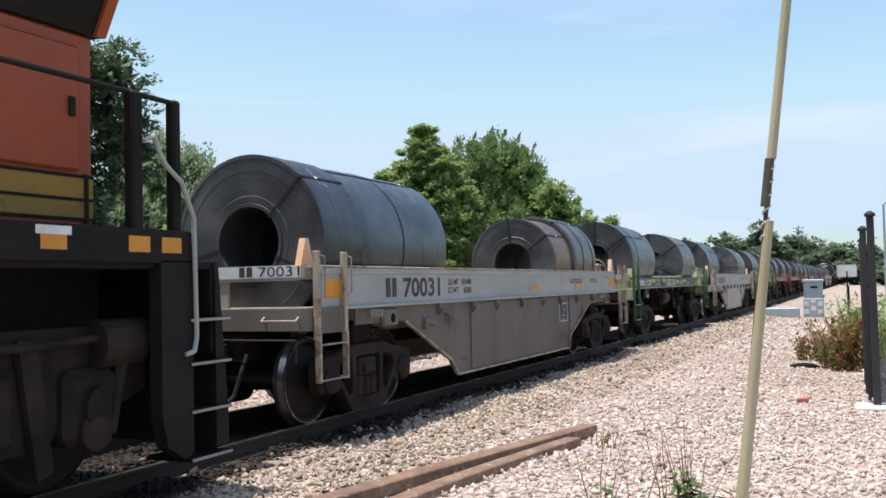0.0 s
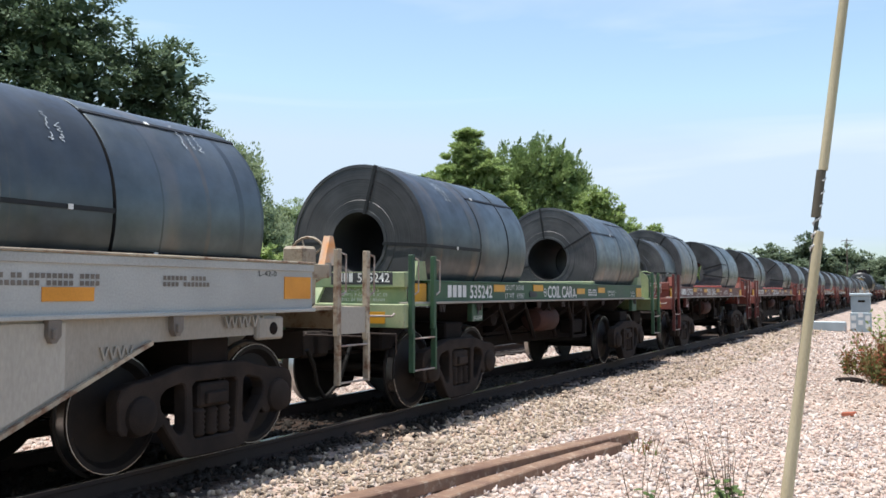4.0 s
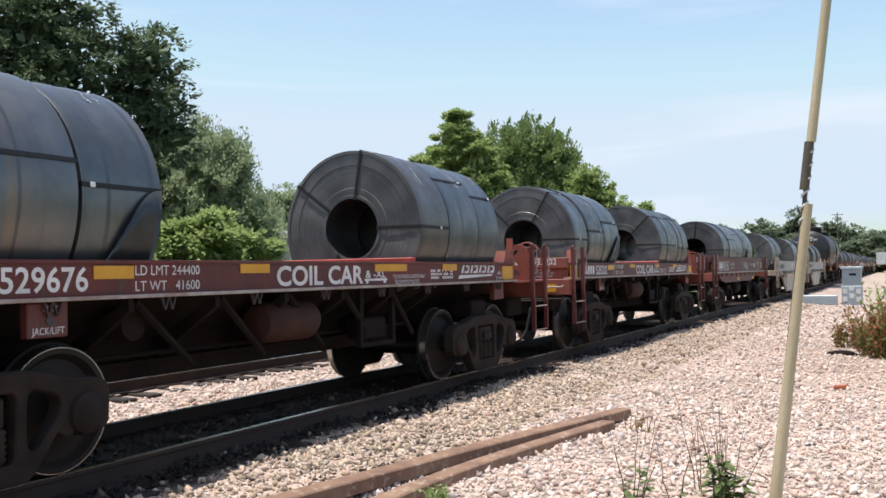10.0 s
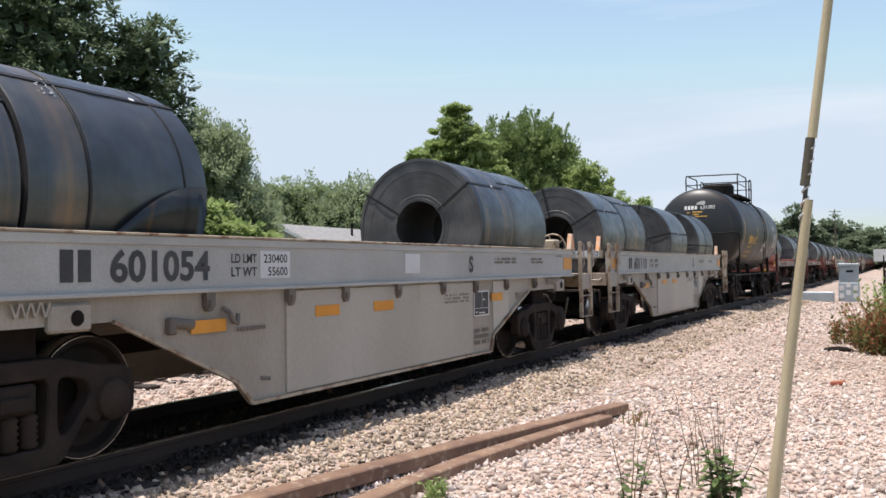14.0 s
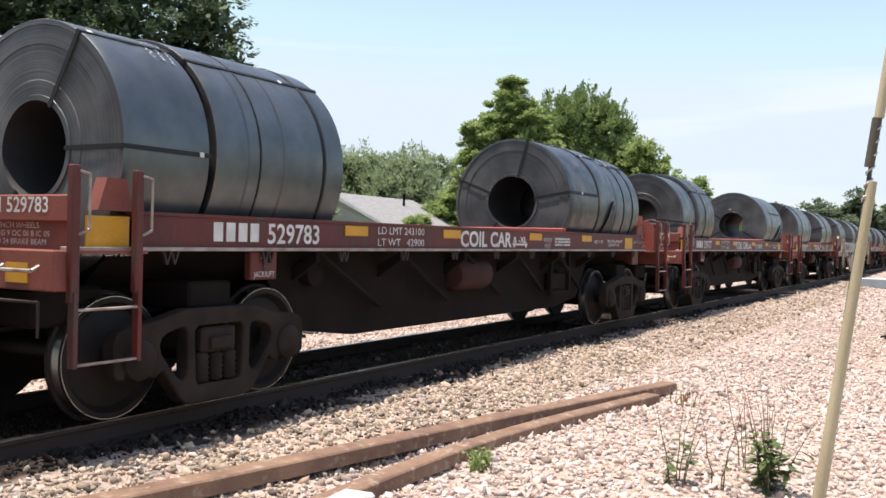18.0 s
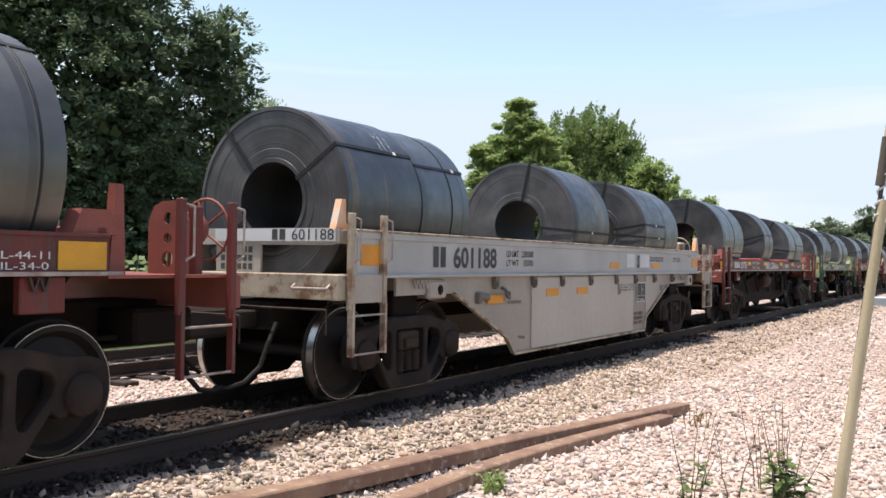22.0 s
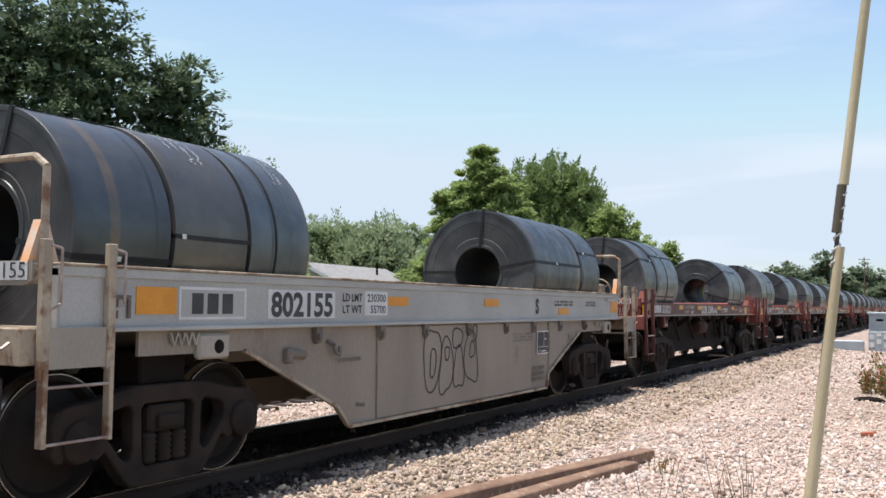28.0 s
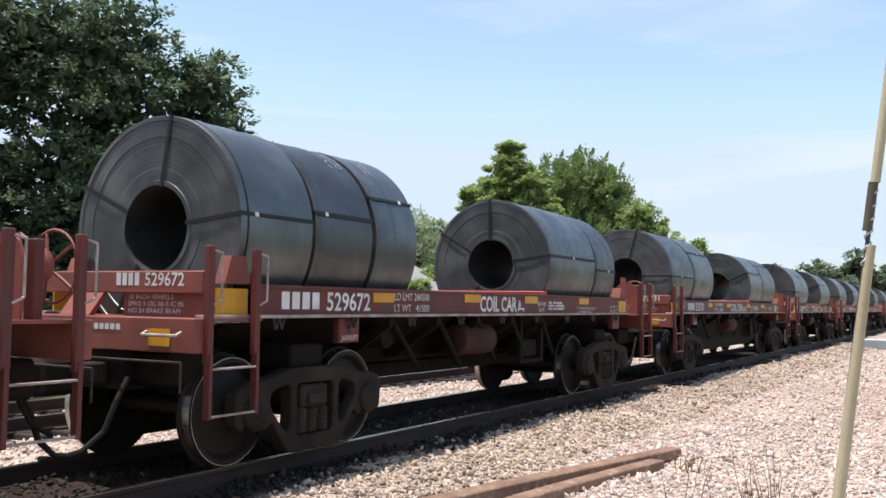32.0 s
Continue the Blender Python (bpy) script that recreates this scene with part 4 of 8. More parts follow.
    loops = [[(-1.0, 1.31), (-0.56, 1.31), (-0.56, 1.74), (-0.62, 1.86), (-0.72, 1.9), (-0.86, 1.9), (-0.96, 1.84), (-1.0, 1.74)]]
    for cy, cz, cr in ((-0.78, 1.76, 0.05), (-0.78, 1.6, 0.045), (-0.78, 1.43, 0.065)):
        loops.append([(cy + cr * math.cos(q * math.pi / 5), cz + cr * math.sin(q * math.pi / 5)) for q in range(10)])
    for lp in loops:
        vs = [bm.verts.new((rear2 - 0.36, a, b)) for a, b in lp]
        for a, b in zip(vs, vs[1:] + vs[:1]):
            bm.edges.new((a, b))
    bmesh.ops.triangle_fill(bm, edges=bm.edges[:], use_beauty=True)
    bmesh.ops.solidify(bm, geom=bm.faces[:], thickness=0.025)
    part("brake_stand", bm, paint_end, car, "pale upright plate with round holes")
    bm = bm_new(); lathe(bm, [(rear2 - 0.22, 0.02), (rear2 - 0.21, 0.13), (rear2 - 0.12, 0.155), (rear2 - 0.06, 0.12), (rear2 - 0.03, 0.03)], 20, "x", (0, -0.82, 1.68))
    edged(part("brake_housing", bm, paint_end, car, "round pale brake gear housing"))
    bm = bm_new()
    lathe(bm, [(rear2 + 0.01, 0.26), (rear2 + 0.022, 0.272), (rear2 + 0.034, 0.26), (rear2 + 0.022, 0.248)], 24, "x", (0, -0.82, 1.68), closed=True)
    for k in range(5):
        t = k * 2 * math.pi / 5
        rod(bm, (rear2 - 0.02, -0.82, 1.68), (rear2 + 0.02, -0.82 + 0.26 * math.cos(t), 1.68 + 0.26 * math.sin(t)), 0.012, 5)
    part("brake_wheel", bm, paint_end, car)
    bm = bm_new(); path_rod(bm, [(rear2 - 0.2, -0.62, 1.32), (rear2 - 0.2, -0.66, 1.8), (rear2 - 0.18, -0.72, 1.9), (rear2 - 0.16, -0.78, 1.86), (rear2 - 0.16, -0.8, 1.36)], 0.016, 6)
    part("bent_pipe", bm, paint_end, car)
    bm = bm_new(); path_rod(bm, [(rear2 - 0.35, -0.5, 1.0), (rear2 - 0.1, -0.52, 0.9), (rear2 + 0.1, -0.54, 0.55), (rear2 + 0.35, -0.45, 0.42)], 0.02, 6)
    part("brake_pipe", bm, GRIME, car)
    bm = bm_new(); prism(bm, [(sill_end + 0.05, 1.31), (sill_end + 0.2, 1.31), (sill_end + 0.17, 1.98), (sill_end + 0.1, 1.98)], -0.98, -0.9)
    part("end_stop", bm, paint_end, car)
    bm = bm_new(); rod(bm, (0.2, -0.5, 0.8), (rear2 - 0.2, -0.5, 0.8), 0.022, 8)
    part("brake_pipe", bm, GRIME, car)
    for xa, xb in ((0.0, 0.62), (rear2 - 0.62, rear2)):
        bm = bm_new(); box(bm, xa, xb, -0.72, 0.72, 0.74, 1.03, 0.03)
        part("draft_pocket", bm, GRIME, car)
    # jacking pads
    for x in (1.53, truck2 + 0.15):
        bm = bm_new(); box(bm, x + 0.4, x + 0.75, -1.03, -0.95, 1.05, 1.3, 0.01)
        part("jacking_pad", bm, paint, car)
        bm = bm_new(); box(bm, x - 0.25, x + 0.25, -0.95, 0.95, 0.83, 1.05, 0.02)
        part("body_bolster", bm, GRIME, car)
    put_truck(car, 1.53); put_truck(car, truck2 + 0.15)
    coupler(car, -0.1, -1); coupler(car, rear2 + 0.1, 1)
    return car


def well_car(label, frame_ends=False):
    """A grey trough coil car with a deep centre body."""
    car = empty("well_coil_car", label, "freight car", "cars of the train")
    half, end, r2, t2 = 1.16, 12.85, 13.8, 11.55
    for s in (-1, 1):
        bm = bm_new()
        ya, yb = sorted((s * half, s * (half - 0.09)))
        box(bm, 0.14, end, ya, yb, 1.28, 1.72, 0.012)
        part("top_beam", bm, GREY, car)
        bm = bm_new(); box(bm, 0.14, end, *sorted((s * (half + 0.016), s * (half - 0.09))), 1.655, 1.728, 0.006)
        part("top_channel", bm, GREY, car)
        bm = bm_new(); box(bm, 0.14, end, *sorted((s * (half + 0.03), s * (half - 0.1))), 1.728, 1.75, 0.006)
        part("beam_rim", bm, GREY_END, car, "rust-streaked rim of the top beam")
        bm = bm_new(); box(bm, 0.14, end, *sorted((s * (half + 0.04), s * (half - 0.1))), 1.262, 1.296, 0.006)
        part("beam_flange", bm, GREY, car, "pale lower flange of the top beam")
        outline = [(2.1, 1.07), (3.52, 0.46), (3.74, 0.24), (9.2, 0.24), (9.27, 0.47), (10.45, 0.96), (10.7, 1.06)]
        bm = bm_new()
        ya, yb = sorted((s * (half - 0.03), s * (half - 0.06)))
        prism(bm, [(0.9, 1.27), (0.9, 1.07)] + outline + [(12.3, 1.07), (12.3, 1.27)], ya, yb)
        part("well_side", bm, GREY_LOW, car, "dusty grey riveted well side")
        bm = bm_new()
        yy = sorted((s * (half - 0.025), s * (half + 0.012)))
        for p, q in zip(outline, outline[1:]):
            d = Vector((q[0] - p[0], q[1] - p[1])).normalized() * 0.016
            prism(bm, [(p[0] - d.y, p[1] + d.x), (q[0] - d.y, q[1] + d.x), (q[0] + d.y, q[1] - d.x), (p[0] + d.y, p[1] - d.x)], *yy)
        part("well_flange", bm, GREY_END, car, "rust-edged rim of the well plate")
        if s < 0:
            bm = bm_new(); box(bm, 4.28, 8.58, -half + 0.008, -half + 0.03, 0.27, 1.24)
            part("repaint_panel", bm, PANEL, car, "repainted pale panel")
            bm = bm_new(); prism(bm, [(9.3, 1.24), (9.3, 0.53), (9.88, 0.77), (9.88, 1.24)], -half + 0.012, -half + 0.03)
            part("repaint_panel", bm, PANEL, car, "repainted pale panel")
        for x in (3.1, 4.27, 5.25, 6.4, 7.58, 8.6, 9.7, 10.9):
            bm = bm_new(); prism(bm, [(x, 1.26), (x + 0.11, 1.26), (x + 0.11, 1.15), (x + 0.07, 1.1), (x + 0.03, 1.1), (x, 1.15)], *sorted((s * (half - 0.025), s * (half + 0.03))))
            box(bm, x + 0.02, x + 0.05, *sorted((s * (half + 0.03), s * (half + 0.06))), 1.13, 1.2, 0.006)
            part("gusset", bm, GREY_DIRTY, car, "grimy hooked bracket")
        for x0, x1, hx in ((1.5, 1.88, 1.74), (11.98, 12.36, 12.2)):
            bm = bm_new(); box(bm, x0, x1, *sorted((s * (half - 0.05), s * (half + 0.02))), 1.02, 1.23, 0.02)
            pad = part("jacking_pad", bm, GREY_LOW, car)
            bm = bm_new(); lathe(bm, [(s * (half + 0.019), 0.06), (s * (half + 0.024), 0.058), (s * (half + 0.024), 0.002)], 14, "y", (hx, 0, 1.12))
            part("pad_hole", bm, GRIME, pad, "dark round hole in the pad")
        anchors(car, 1.2, 1.5, s, half, 1.24, GREY_LOW, 0.16); anchors(car, 11.55, 11.95, s, half, 1.24, GREY_LOW, 0.18); anchors(car, 10.2, 10.5, s, half - 0.02, 1.05, GREY_LOW, 0.16)
        ladder_corner(car, 0.0, s, 1, GREY_END, half + 0.03); ladder_corner(car, r2, s, -1, GREY_END, half + 0.03)
        bm = bm_new(); box(bm, 0.02, 0.56, *sorted((s * (half + 0.03), s * (half + 0.045))), 1.02, 1.3)
        part("ladder_plate", bm, GREY_LOW, car)
        bm = bm_new(); box(bm, r2 - 0.58, r2 + 0.02, *sorted((s * (half + 0.03), s * (half + 0.045))), 1.02, 1.3)
        part("ladder_plate", bm, GREY_LOW, car)
        for x, w in ((0.83, 0.42) if frame_ends else (0.2, 0.34), (12.38, 0.42)):
            reflector(car, x, 1.39, w, 0.21, s * (half + 0.004), ORANGE_R)
    bm = bm_new()
    for s in (-1, 1):
        prism(bm, [(s * 1.06, 1.68), (s * 1.02, 1.68), (s * 0.3, 1.0), (s * 0.3, 0.9)], 0.8, end - 0.1, axis="x")
    part("cradle", bm, GREY_LOW, car, "sloping trough plates under the coils")
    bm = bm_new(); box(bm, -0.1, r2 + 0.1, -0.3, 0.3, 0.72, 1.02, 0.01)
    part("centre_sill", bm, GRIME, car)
    for x, q in ((-0.14, 1), (r2, -1)):
        bm = bm_new(); box(bm, x, x + 0.14, -1.15, 1.15, 1.05, 1.3, 0.008)
        part("end_beam", bm, GREY_END, car, "rust-stained cream end beam")
        bm = bm_new(); xx = 0.0 if q > 0 else end - 0.1
        box(bm, *( (0.0, 0.75) if q > 0 else (end - 0.1, r2)), -1.12, 1.12, 1.27, 1.3)
        part("end_deck", bm, GREY_END, car)
        xb = 0.62 if q > 0 else end
        xc = 0.06 if q > 0 else end + 0.5
        bm = bm_new(); prism(bm, [(-1.02, 1.62), (-0.9, 1.59), (0.9, 1.59), (1.02, 1.62), (1.02, 1.76), (-1.02, 1.76)], xc - 0.03, xc + 0.03, axis="x")
        part("end_crossmember", bm, GREY_LOW, car)
        for s in (-1, 1):
            bm = bm_new(); box(bm, xc - 0.02, xb, s * 1.0 - 0.03, s * 1.0 + 0.03, 1.6, 1.74, 0.005)
            part("end_bracket", bm, GREY_END, car)
        bm = bm_new(); box(bm, xc - 0.015, xc + 0.015, 0.0, 0.62, 1.3, 1.59)
        part("end_panel", bm, GREY_LOW, car)
        bm = bm_new(); xs = xc + 0.02; prism(bm, [(xs - 0.06, 1.74), (xs + 0.2, 1.74), (xs + 0.1, 2.05), (xs + 0.04, 2.05)], -0.98, -0.9)
        part("end_stop", bm, ORANGE_FLAG, car, "worn orange-white pointed stop")
        bm = bm_new(); path_rod(bm, [(x + 0.07 - q * 0.08, -0.62, 1.2), (x + 0.07 - q * 0.14, -0.62, 1.16), (x + 0.07 - q * 0.14, -1.05, 1.16), (x + 0.07 - q * 0.08, -1.05, 1.2)], 0.014)
        part("end_grab_iron", bm, GRAB, car)
        if frame_ends:
            bm = bm_new(); yy = 1.02
            xh = xc + 0.06; path_rod(bm, [(xh, -yy, 1.7), (xh, -yy, 2.42), (xh, -yy + 0.12, 2.5), (xh, yy - 0.12, 2.5), (xh, yy, 2.42), (xh, yy, 1.7)], 0.028, 8)
            part("end_hoop", bm, GREY_END, car, "bent cream tube hoop at the end")
    bm = bm_new(); lathe(bm, [(r2 - 0.13, 0.26), (r2 - 0.115, 0.275), (r2 - 0.10, 0.26), (r2 - 0.115, 0.245)], 20, "x", (0, -0.5, 1.8), closed=True)
    for k in range(5):
        t = k * 2 * math.pi / 5
        rod(bm, (r2 - 0.115, -0.5, 1.8), (r2 - 0.115, -0.5 + 0.26 * math.cos(t), 1.8 + 0.26 * math.sin(t)), 0.012, 5)
    box(bm, r2 - 0.4, r2 - 0.16, -0.66, -0.36, 1.3, 1.95, 0.03)
    part("hand_brake", bm, GREY_END, car)
    for x in (1.30, t2):
        bm = bm_new(); box(bm, x - 0.25, x + 0.25, -1.0, 1.0, 0.83, 1.1, 0.02)
        part("body_bolster", bm, GRIME, car)
        put_truck(car, x)
    coupler(car, -0.1, -1); coupler(car, r2 + 0.1, 1)
    return car


def maroon_car():
    car = empty("maroon_coil_car", "dark maroon coil car with white panels and chalky graffiti scrawl", "freight car", "cars of the train")
    half, end, r2 = 1.04, 11.75, 12.6
    for s in (-1, 1):
        bm = bm_new()
        box(bm, 0.5, end, *sorted((s * half, s * (half - 0.03))), 1.32, 1.78); box(bm, 0.5, end, *sorted((s * (half + 0.02), s * (half - 0.1))), 1.77, 1.82, 0.008)
        part("side_sill", bm, MAROON, car)
        bm = bm_new(); box(bm, 0.2, end + 0.3, *sorted((s * (half + 0.05), s * (half - 0.08))), 1.28, 1.32, 0.005)
        part("sill_flange", bm, GRAB, car, "worn pale edge of the sill flange")
        bm = bm_new(); prism(bm, [(1.6, 1.28), (2.3, 1.04), (3.2, 0.95), (8.6, 0.95), (9.6, 1.04), (10.4, 1.28)], *sorted((s * (half - 0.05), s * (half - 0.08))))
        part("skirt", bm, MAROON, car)
        anchors(car, 0.9, end - 0.4, s, half + 0.02, 1.27, MAROON, 1.0)
        ladder_corner(car, 0.0, s, 1, MAROON, half + 0.1); ladder_corner(car, r2, s, -1, MAROON, half + 0.1)
        for x in (5.6, 9.2):
            reflector(car, x, 1.0, 0.42, 0.11, s * (half + 0.002) * 0.955, YELLOW)
        reflector(car, 11.3, 1.42, 0.3, 0.24, s * (half + 0.004), YELLOW)
    bm = bm_new()
    for s in (-1, 1):
        prism(bm, [(s * 1.02, 1.7), (s * 0.98, 1.7), (s * 0.28, 1.06), (s * 0.28, 1.0)], 0.6, end - 0.05, axis="x")
    part("cradle", bm, MAROON, car)
    bm = bm_new(); box(bm, -0.1, r2 + 0.1, -0.28, 0.28, 0.72, 1.08, 0.01)
    part("centre_sill", bm, GRIME, car)
    for x in (-0.14, r2):
        bm = bm_new(); box(bm, x, x + 0.14, -1.12, 1.12, 1.05, 1.3, 0.008)
        part("end_beam", bm, RED_SUNLIT, car)
    for x in (0.12, end):
        bm = bm_new(); box(bm, x - 0.05, x + 0.05, -1.0, 1.0, 1.62, 1.84, 0.01)
        part("end_crossmember", bm, MAROON, car)
        bm = bm_new(); box(bm, x - 0.02, x + 0.02, -1.0, 1.0, 1.3, 1.62)
        part("end_wall", bm, MAROON, car)
    bm = bm_new(); box(bm, 0.06, 0.068, -0.72, 0.42, 1.65, 1.82)
    part("end_name_board", bm, WHITE, car)
    bars("reporting_mark", BLACK, car, 0.057, 1.68, 0.38, 0.36, 0.11, 4, "end")
    writing("end_number", "802285", BLACK, car, 0.057, 1.68, -0.06, 0.11, 0.6, face="end")
    writing("wheel_note", "36 IN WHEELS\nSPRG 7OC D5\nSPRG 7IC D5\nSPRG 2IIC D6A", WHITE, car, 0.096, 1.55, 0.02, 0.065, 0.75, face="end")
    for s in (-1, 1):
        reflector(car, 0.22, 1.36, 0.24, 0.22, s * (half + 0.02), YELLOW)
    bm = bm_new(); lathe(bm, [(6.3, 0.02), (6.33, 0.2), (6.4, 0.25), (7.3, 0.25), (7.37, 0.2), (7.4, 0.02)], 20, "x", (0, -0.6, 0.72))
    edged(part("air_reservoir", bm, GRIME, car))
    bm = bm_new(); box(bm, 4.6, 5.3, -0.8, -0.4, 0.45, 0.85, 0.04); rod(bm, (4.5, -0.7, 0.6), (5.5, -0.7, 0.6), 0.05); box(bm, 4.8, 5.0, -0.9, -0.7, 0.3, 0.7, 0.02)
    part("control_valve", bm, GRIME, car)
    for x in (1.2, 11.25):
        bm = bm_new(); box(bm, x - 0.25, x + 0.25, -1.0, 1.0, 0.83, 1.1, 0.02)
        part("body_bolster", bm, GRIME, car)
        put_truck(car, x)
    coupler(car, -0.1, -1); coupler(car, r2 + 0.1, 1)
    return car


def tank_car():
    car = empty("tank_car", "black tank car with yellow stencils, dusty brown streaks", "tank car", "cars of the train")
    r, zc, a, b, dp = 1.50, 2.67, 0.38, 11.5, 0.52
    bm = bm_new()
    prof = [(a, 0.02)] + [(a + dp * (1 - math.cos(t)), r * math.sin(t)) for t in np.linspace(0.12, math.pi / 2, 14)]
    prof += [(a + b - x, q) for x, q in prof[::-1]]
    lathe(bm, prof, 72, "x", (0, 0, zc))
    edged(part("tank_shell", bm, TANK, car, "black painted tank, brown streaks down its side"), 60)
    for x in (0.95, 3.3, 6.0, 8.2, 10.95):
        bm = bm_new(); lathe(bm, [(x - 0.02, r - 0.001), (x - 0.01, r + 0.005), (x + 0.01, r + 0.005), (x + 0.02, r - 0.001)], 72, "x", (0, 0, zc))
        part("weld_seam", bm, TANK, car)
    for s in (-1, 1):
        bm = bm_new(); rod(bm, (0.3, s * 1.2, 1.05), (11.9, s * 1.2, 1.05), 0.035, 8)
        part("side_rail", bm, LOCO_K, car)
        for x0, x1, z1 in ((2.08, 1.9, 1.75), (10.2, 9.95, 1.75), (4.35, 3.9, 1.45), (8.45, 8.05, 1.45)):
            bm = bm_new(); prism(bm, [(x0 - 0.045, 1.05), (x0 + 0.045, 1.05), (x1 + 0.045, z1), (x1 - 0.045, z1)], *sorted((s * 1.08, s * 1.2)))
            part("shell_strut", bm, LOCO_K, car)
        for x0, q in ((0.58, -1), (11.3, 1)):
            bm = bm_new()
            path_rod(bm, [(x0, s * 1.4, 1.1), (x0, s * 1.4, 2.44), (x0 + q * 0.04, s * 1.37, 2.52), (x0 + q * 0.14, s * 1.28, 2.56), (x0 + q * 0.42, 0, 2.5)], 0.024, 8)
            part("end_railing", bm, LOCO_K, car, "bent black tube railing")
            bm = bm_new(); path_rod(bm, [(x0, s * 1.4, 1.5), (x0 + q * 0.3, s * 1.0, 1.46), (x0 + q * 0.4, 0.0, 1.46)], 0.014, 6)
            part("grab_iron", bm, LOCO_K, car)
            for xx in (x0 - 0.28, x0 + 0.28):
                bm = bm_new(); box(bm, xx - 0.02, xx + 0.02, s * 1.3 - 0.025, s * 1.3 + 0.025, 0.5, 1.1, 0.004)
                part("step_hanger", bm, LOCO_K, car)
            for zz in (0.5, 0.8):
                bm = bm_new(); box(bm, x0 - 0.3, x0 + 0.3, s * 1.3 - 0.04, s * 1.3 + 0.04, zz, zz + 0.025)
                part("step_tread", bm, LOCO_K, car)
    bm = bm_new(); box(bm, -0.05, 12.05, -0.3, 0.3, 0.75, 1.05, 0.01)
    part("stub_sill", bm, LOCO_K, car)
    for x0, x1 in ((-0.1, 0.9), (11.3, 12.1)):
        bm = bm_new(); box(bm, x0, x1, -1.33, 1.33, 1.04, 1.09)
        part("end_platform", bm, LOCO_K, car)
    # brake gear at the leading corner and a bracket under the belly
    bm = bm_new(); box(bm, 0.45, 0.8, -1.15, -0.9, 1.2, 1.5, 0.05)
    part("brake_valve", bm, GRIME, car)
    bm = bm_new(); lathe(bm, [(0.85, 0.03), (0.87, 0.1), (1.05, 0.1), (1.08, 0.03)], 14, "x", (0, -1.08, 1.3))
    edged(part("brake_chamber", bm, GRIME, car))
    bm = bm_new(); box(bm, 4.37, 4.54, -1.2, -0.9, 0.78, 1.1, 0.01)
    part("hanger_bracket", bm, LOCO_K, car)
    bm = bm_new(); lathe(bm, [(0.7, 0.22), (0.75, 0.3), (1.25, 0.34)], 20, "z", (5.6, 0, 0))
    part("bottom_outlet", bm, LOCO_K, car)
    # side ladder: two stiles and their rungs
    for s in (-1, 1):
        def arc(t):
            return s * (r + 0.1) * math.cos(t), zc + (r + 0.1) * math.sin(t)
        for x in (5.75, 6.25):
            bm = bm_new()
            path_rod(bm, [(x - 0.13, s * 1.42, 0.56), (x - 0.06, s * 1.54, 1.7)] + [(x, *arc(t)) for t in np.linspace(-0.25, 1.25, 10)], 0.017, 6)
            part("ladder_stile", bm, LOCO_K, car)
        for yy, zz in ((1.455, 0.9), (1.49, 1.23), (1.523, 1.55)):
            bm = bm_new(); rod(bm, (5.67, s * yy, zz), (6.17, s * yy, zz), 0.013, 6)
            part("ladder_rung", bm, LOCO_K, car)
        for t in (-0.42, -0.2, 0.02, 0.24, 0.46, 0.68, 0.9, 1.12):
            bm = bm_new(); rod(bm, (5.75, *arc(t)), (6.25, *arc(t)), 0.013, 6)
            part("ladder_rung", bm, LOCO_K, car)
        bm = bm_new(); box(bm, 5.59, 6.15, s * 1.42 - 0.03, s * 1.42 + 0.03, 0.54, 0.57)
        part("ladder_rung", bm, LOCO_K, car)
        bm = bm_new(); path_rod(bm, [(5.62, s * 1.42, 0.6), (5.2, s * 1.24, 1.05)], 0.016)
        part("ladder_brace", bm, LOCO_K, car)
    # platform round the manway
    bm = bm_new(); lathe(bm, [(3.95, 0.62), (4.5, 0.62), (4.58, 0.55), (4.62, 0.02)], 28, "z", (4.6, 0, 0))
    edged(part("manway_housing", bm, LOCO_K, car))
    bm = bm_new()
    prism(bm, [(-0.98, 4.06), (-0.45, 4.06), (-0.45, 4.1), (-0.98, 4.1)], 3.2, 6.8, axis="x")
    part("top_walkway", bm, LOCO_K, car)
    bm = bm_new()
    prism(bm, [(0.98, 4.06), (0.45, 4.06), (0.45, 4.1), (0.98, 4.1)], 3.2, 6.8, axis="x")
    part("top_walkway", bm, LOCO_K, car)
    for x in (3.35, 6.6):
        bm = bm_new(); box(bm, x - 0.15, x + 0.15, -0.98, 0.98, 4.02, 4.06)
        part("walkway_cross", bm, LOCO_K, car)
    for s in (-1, 1):
        for x0, x1 in ((3.25, 5.42), (6.2, 6.78)):
            bm = bm_new()
            path_rod(bm, [(x0, s * 0.96, 3.86), (x0, s * 0.96, 4.76), (x0 + 0.12, s * 0.96, 4.87), (x1 - 0.12, s * 0.96, 4.87), (x1, s * 0.96, 4.76), (x1, s * 0.96, 3.86)], 0.024, 8)
            part("platform_rail", bm, LOCO_K, car, "bent black tube guard rail")
            bm = bm_new(); rod(bm, (x0, s * 0.96, 4.5), (x1, s * 0.96, 4.5), 0.018, 6)
            part("middle_rail", bm, LOCO_K, car)
    for x in (3.25, 6.78):
        bm = bm_new(); path_rod(bm, [(x, -0.96, 4.85), (x, 0.96, 4.85)], 0.022)
        part("platform_rail", bm, LOCO_K, car)
        bm = bm_new(); rod(bm, (x, -0.96, 4.5), (x, 0.96, 4.5), 0.018)
        part("middle_rail", bm, LOCO_K, car)

    def bend(ob, lift, z_side=True):
        """Lays a flat mark on the curved shell, or on the leading head."""
        bm = bmesh.new(); bm.from_mesh(ob.data)
        long_edges = [e for e in bm.edges if e.calc_length() > 0.09]
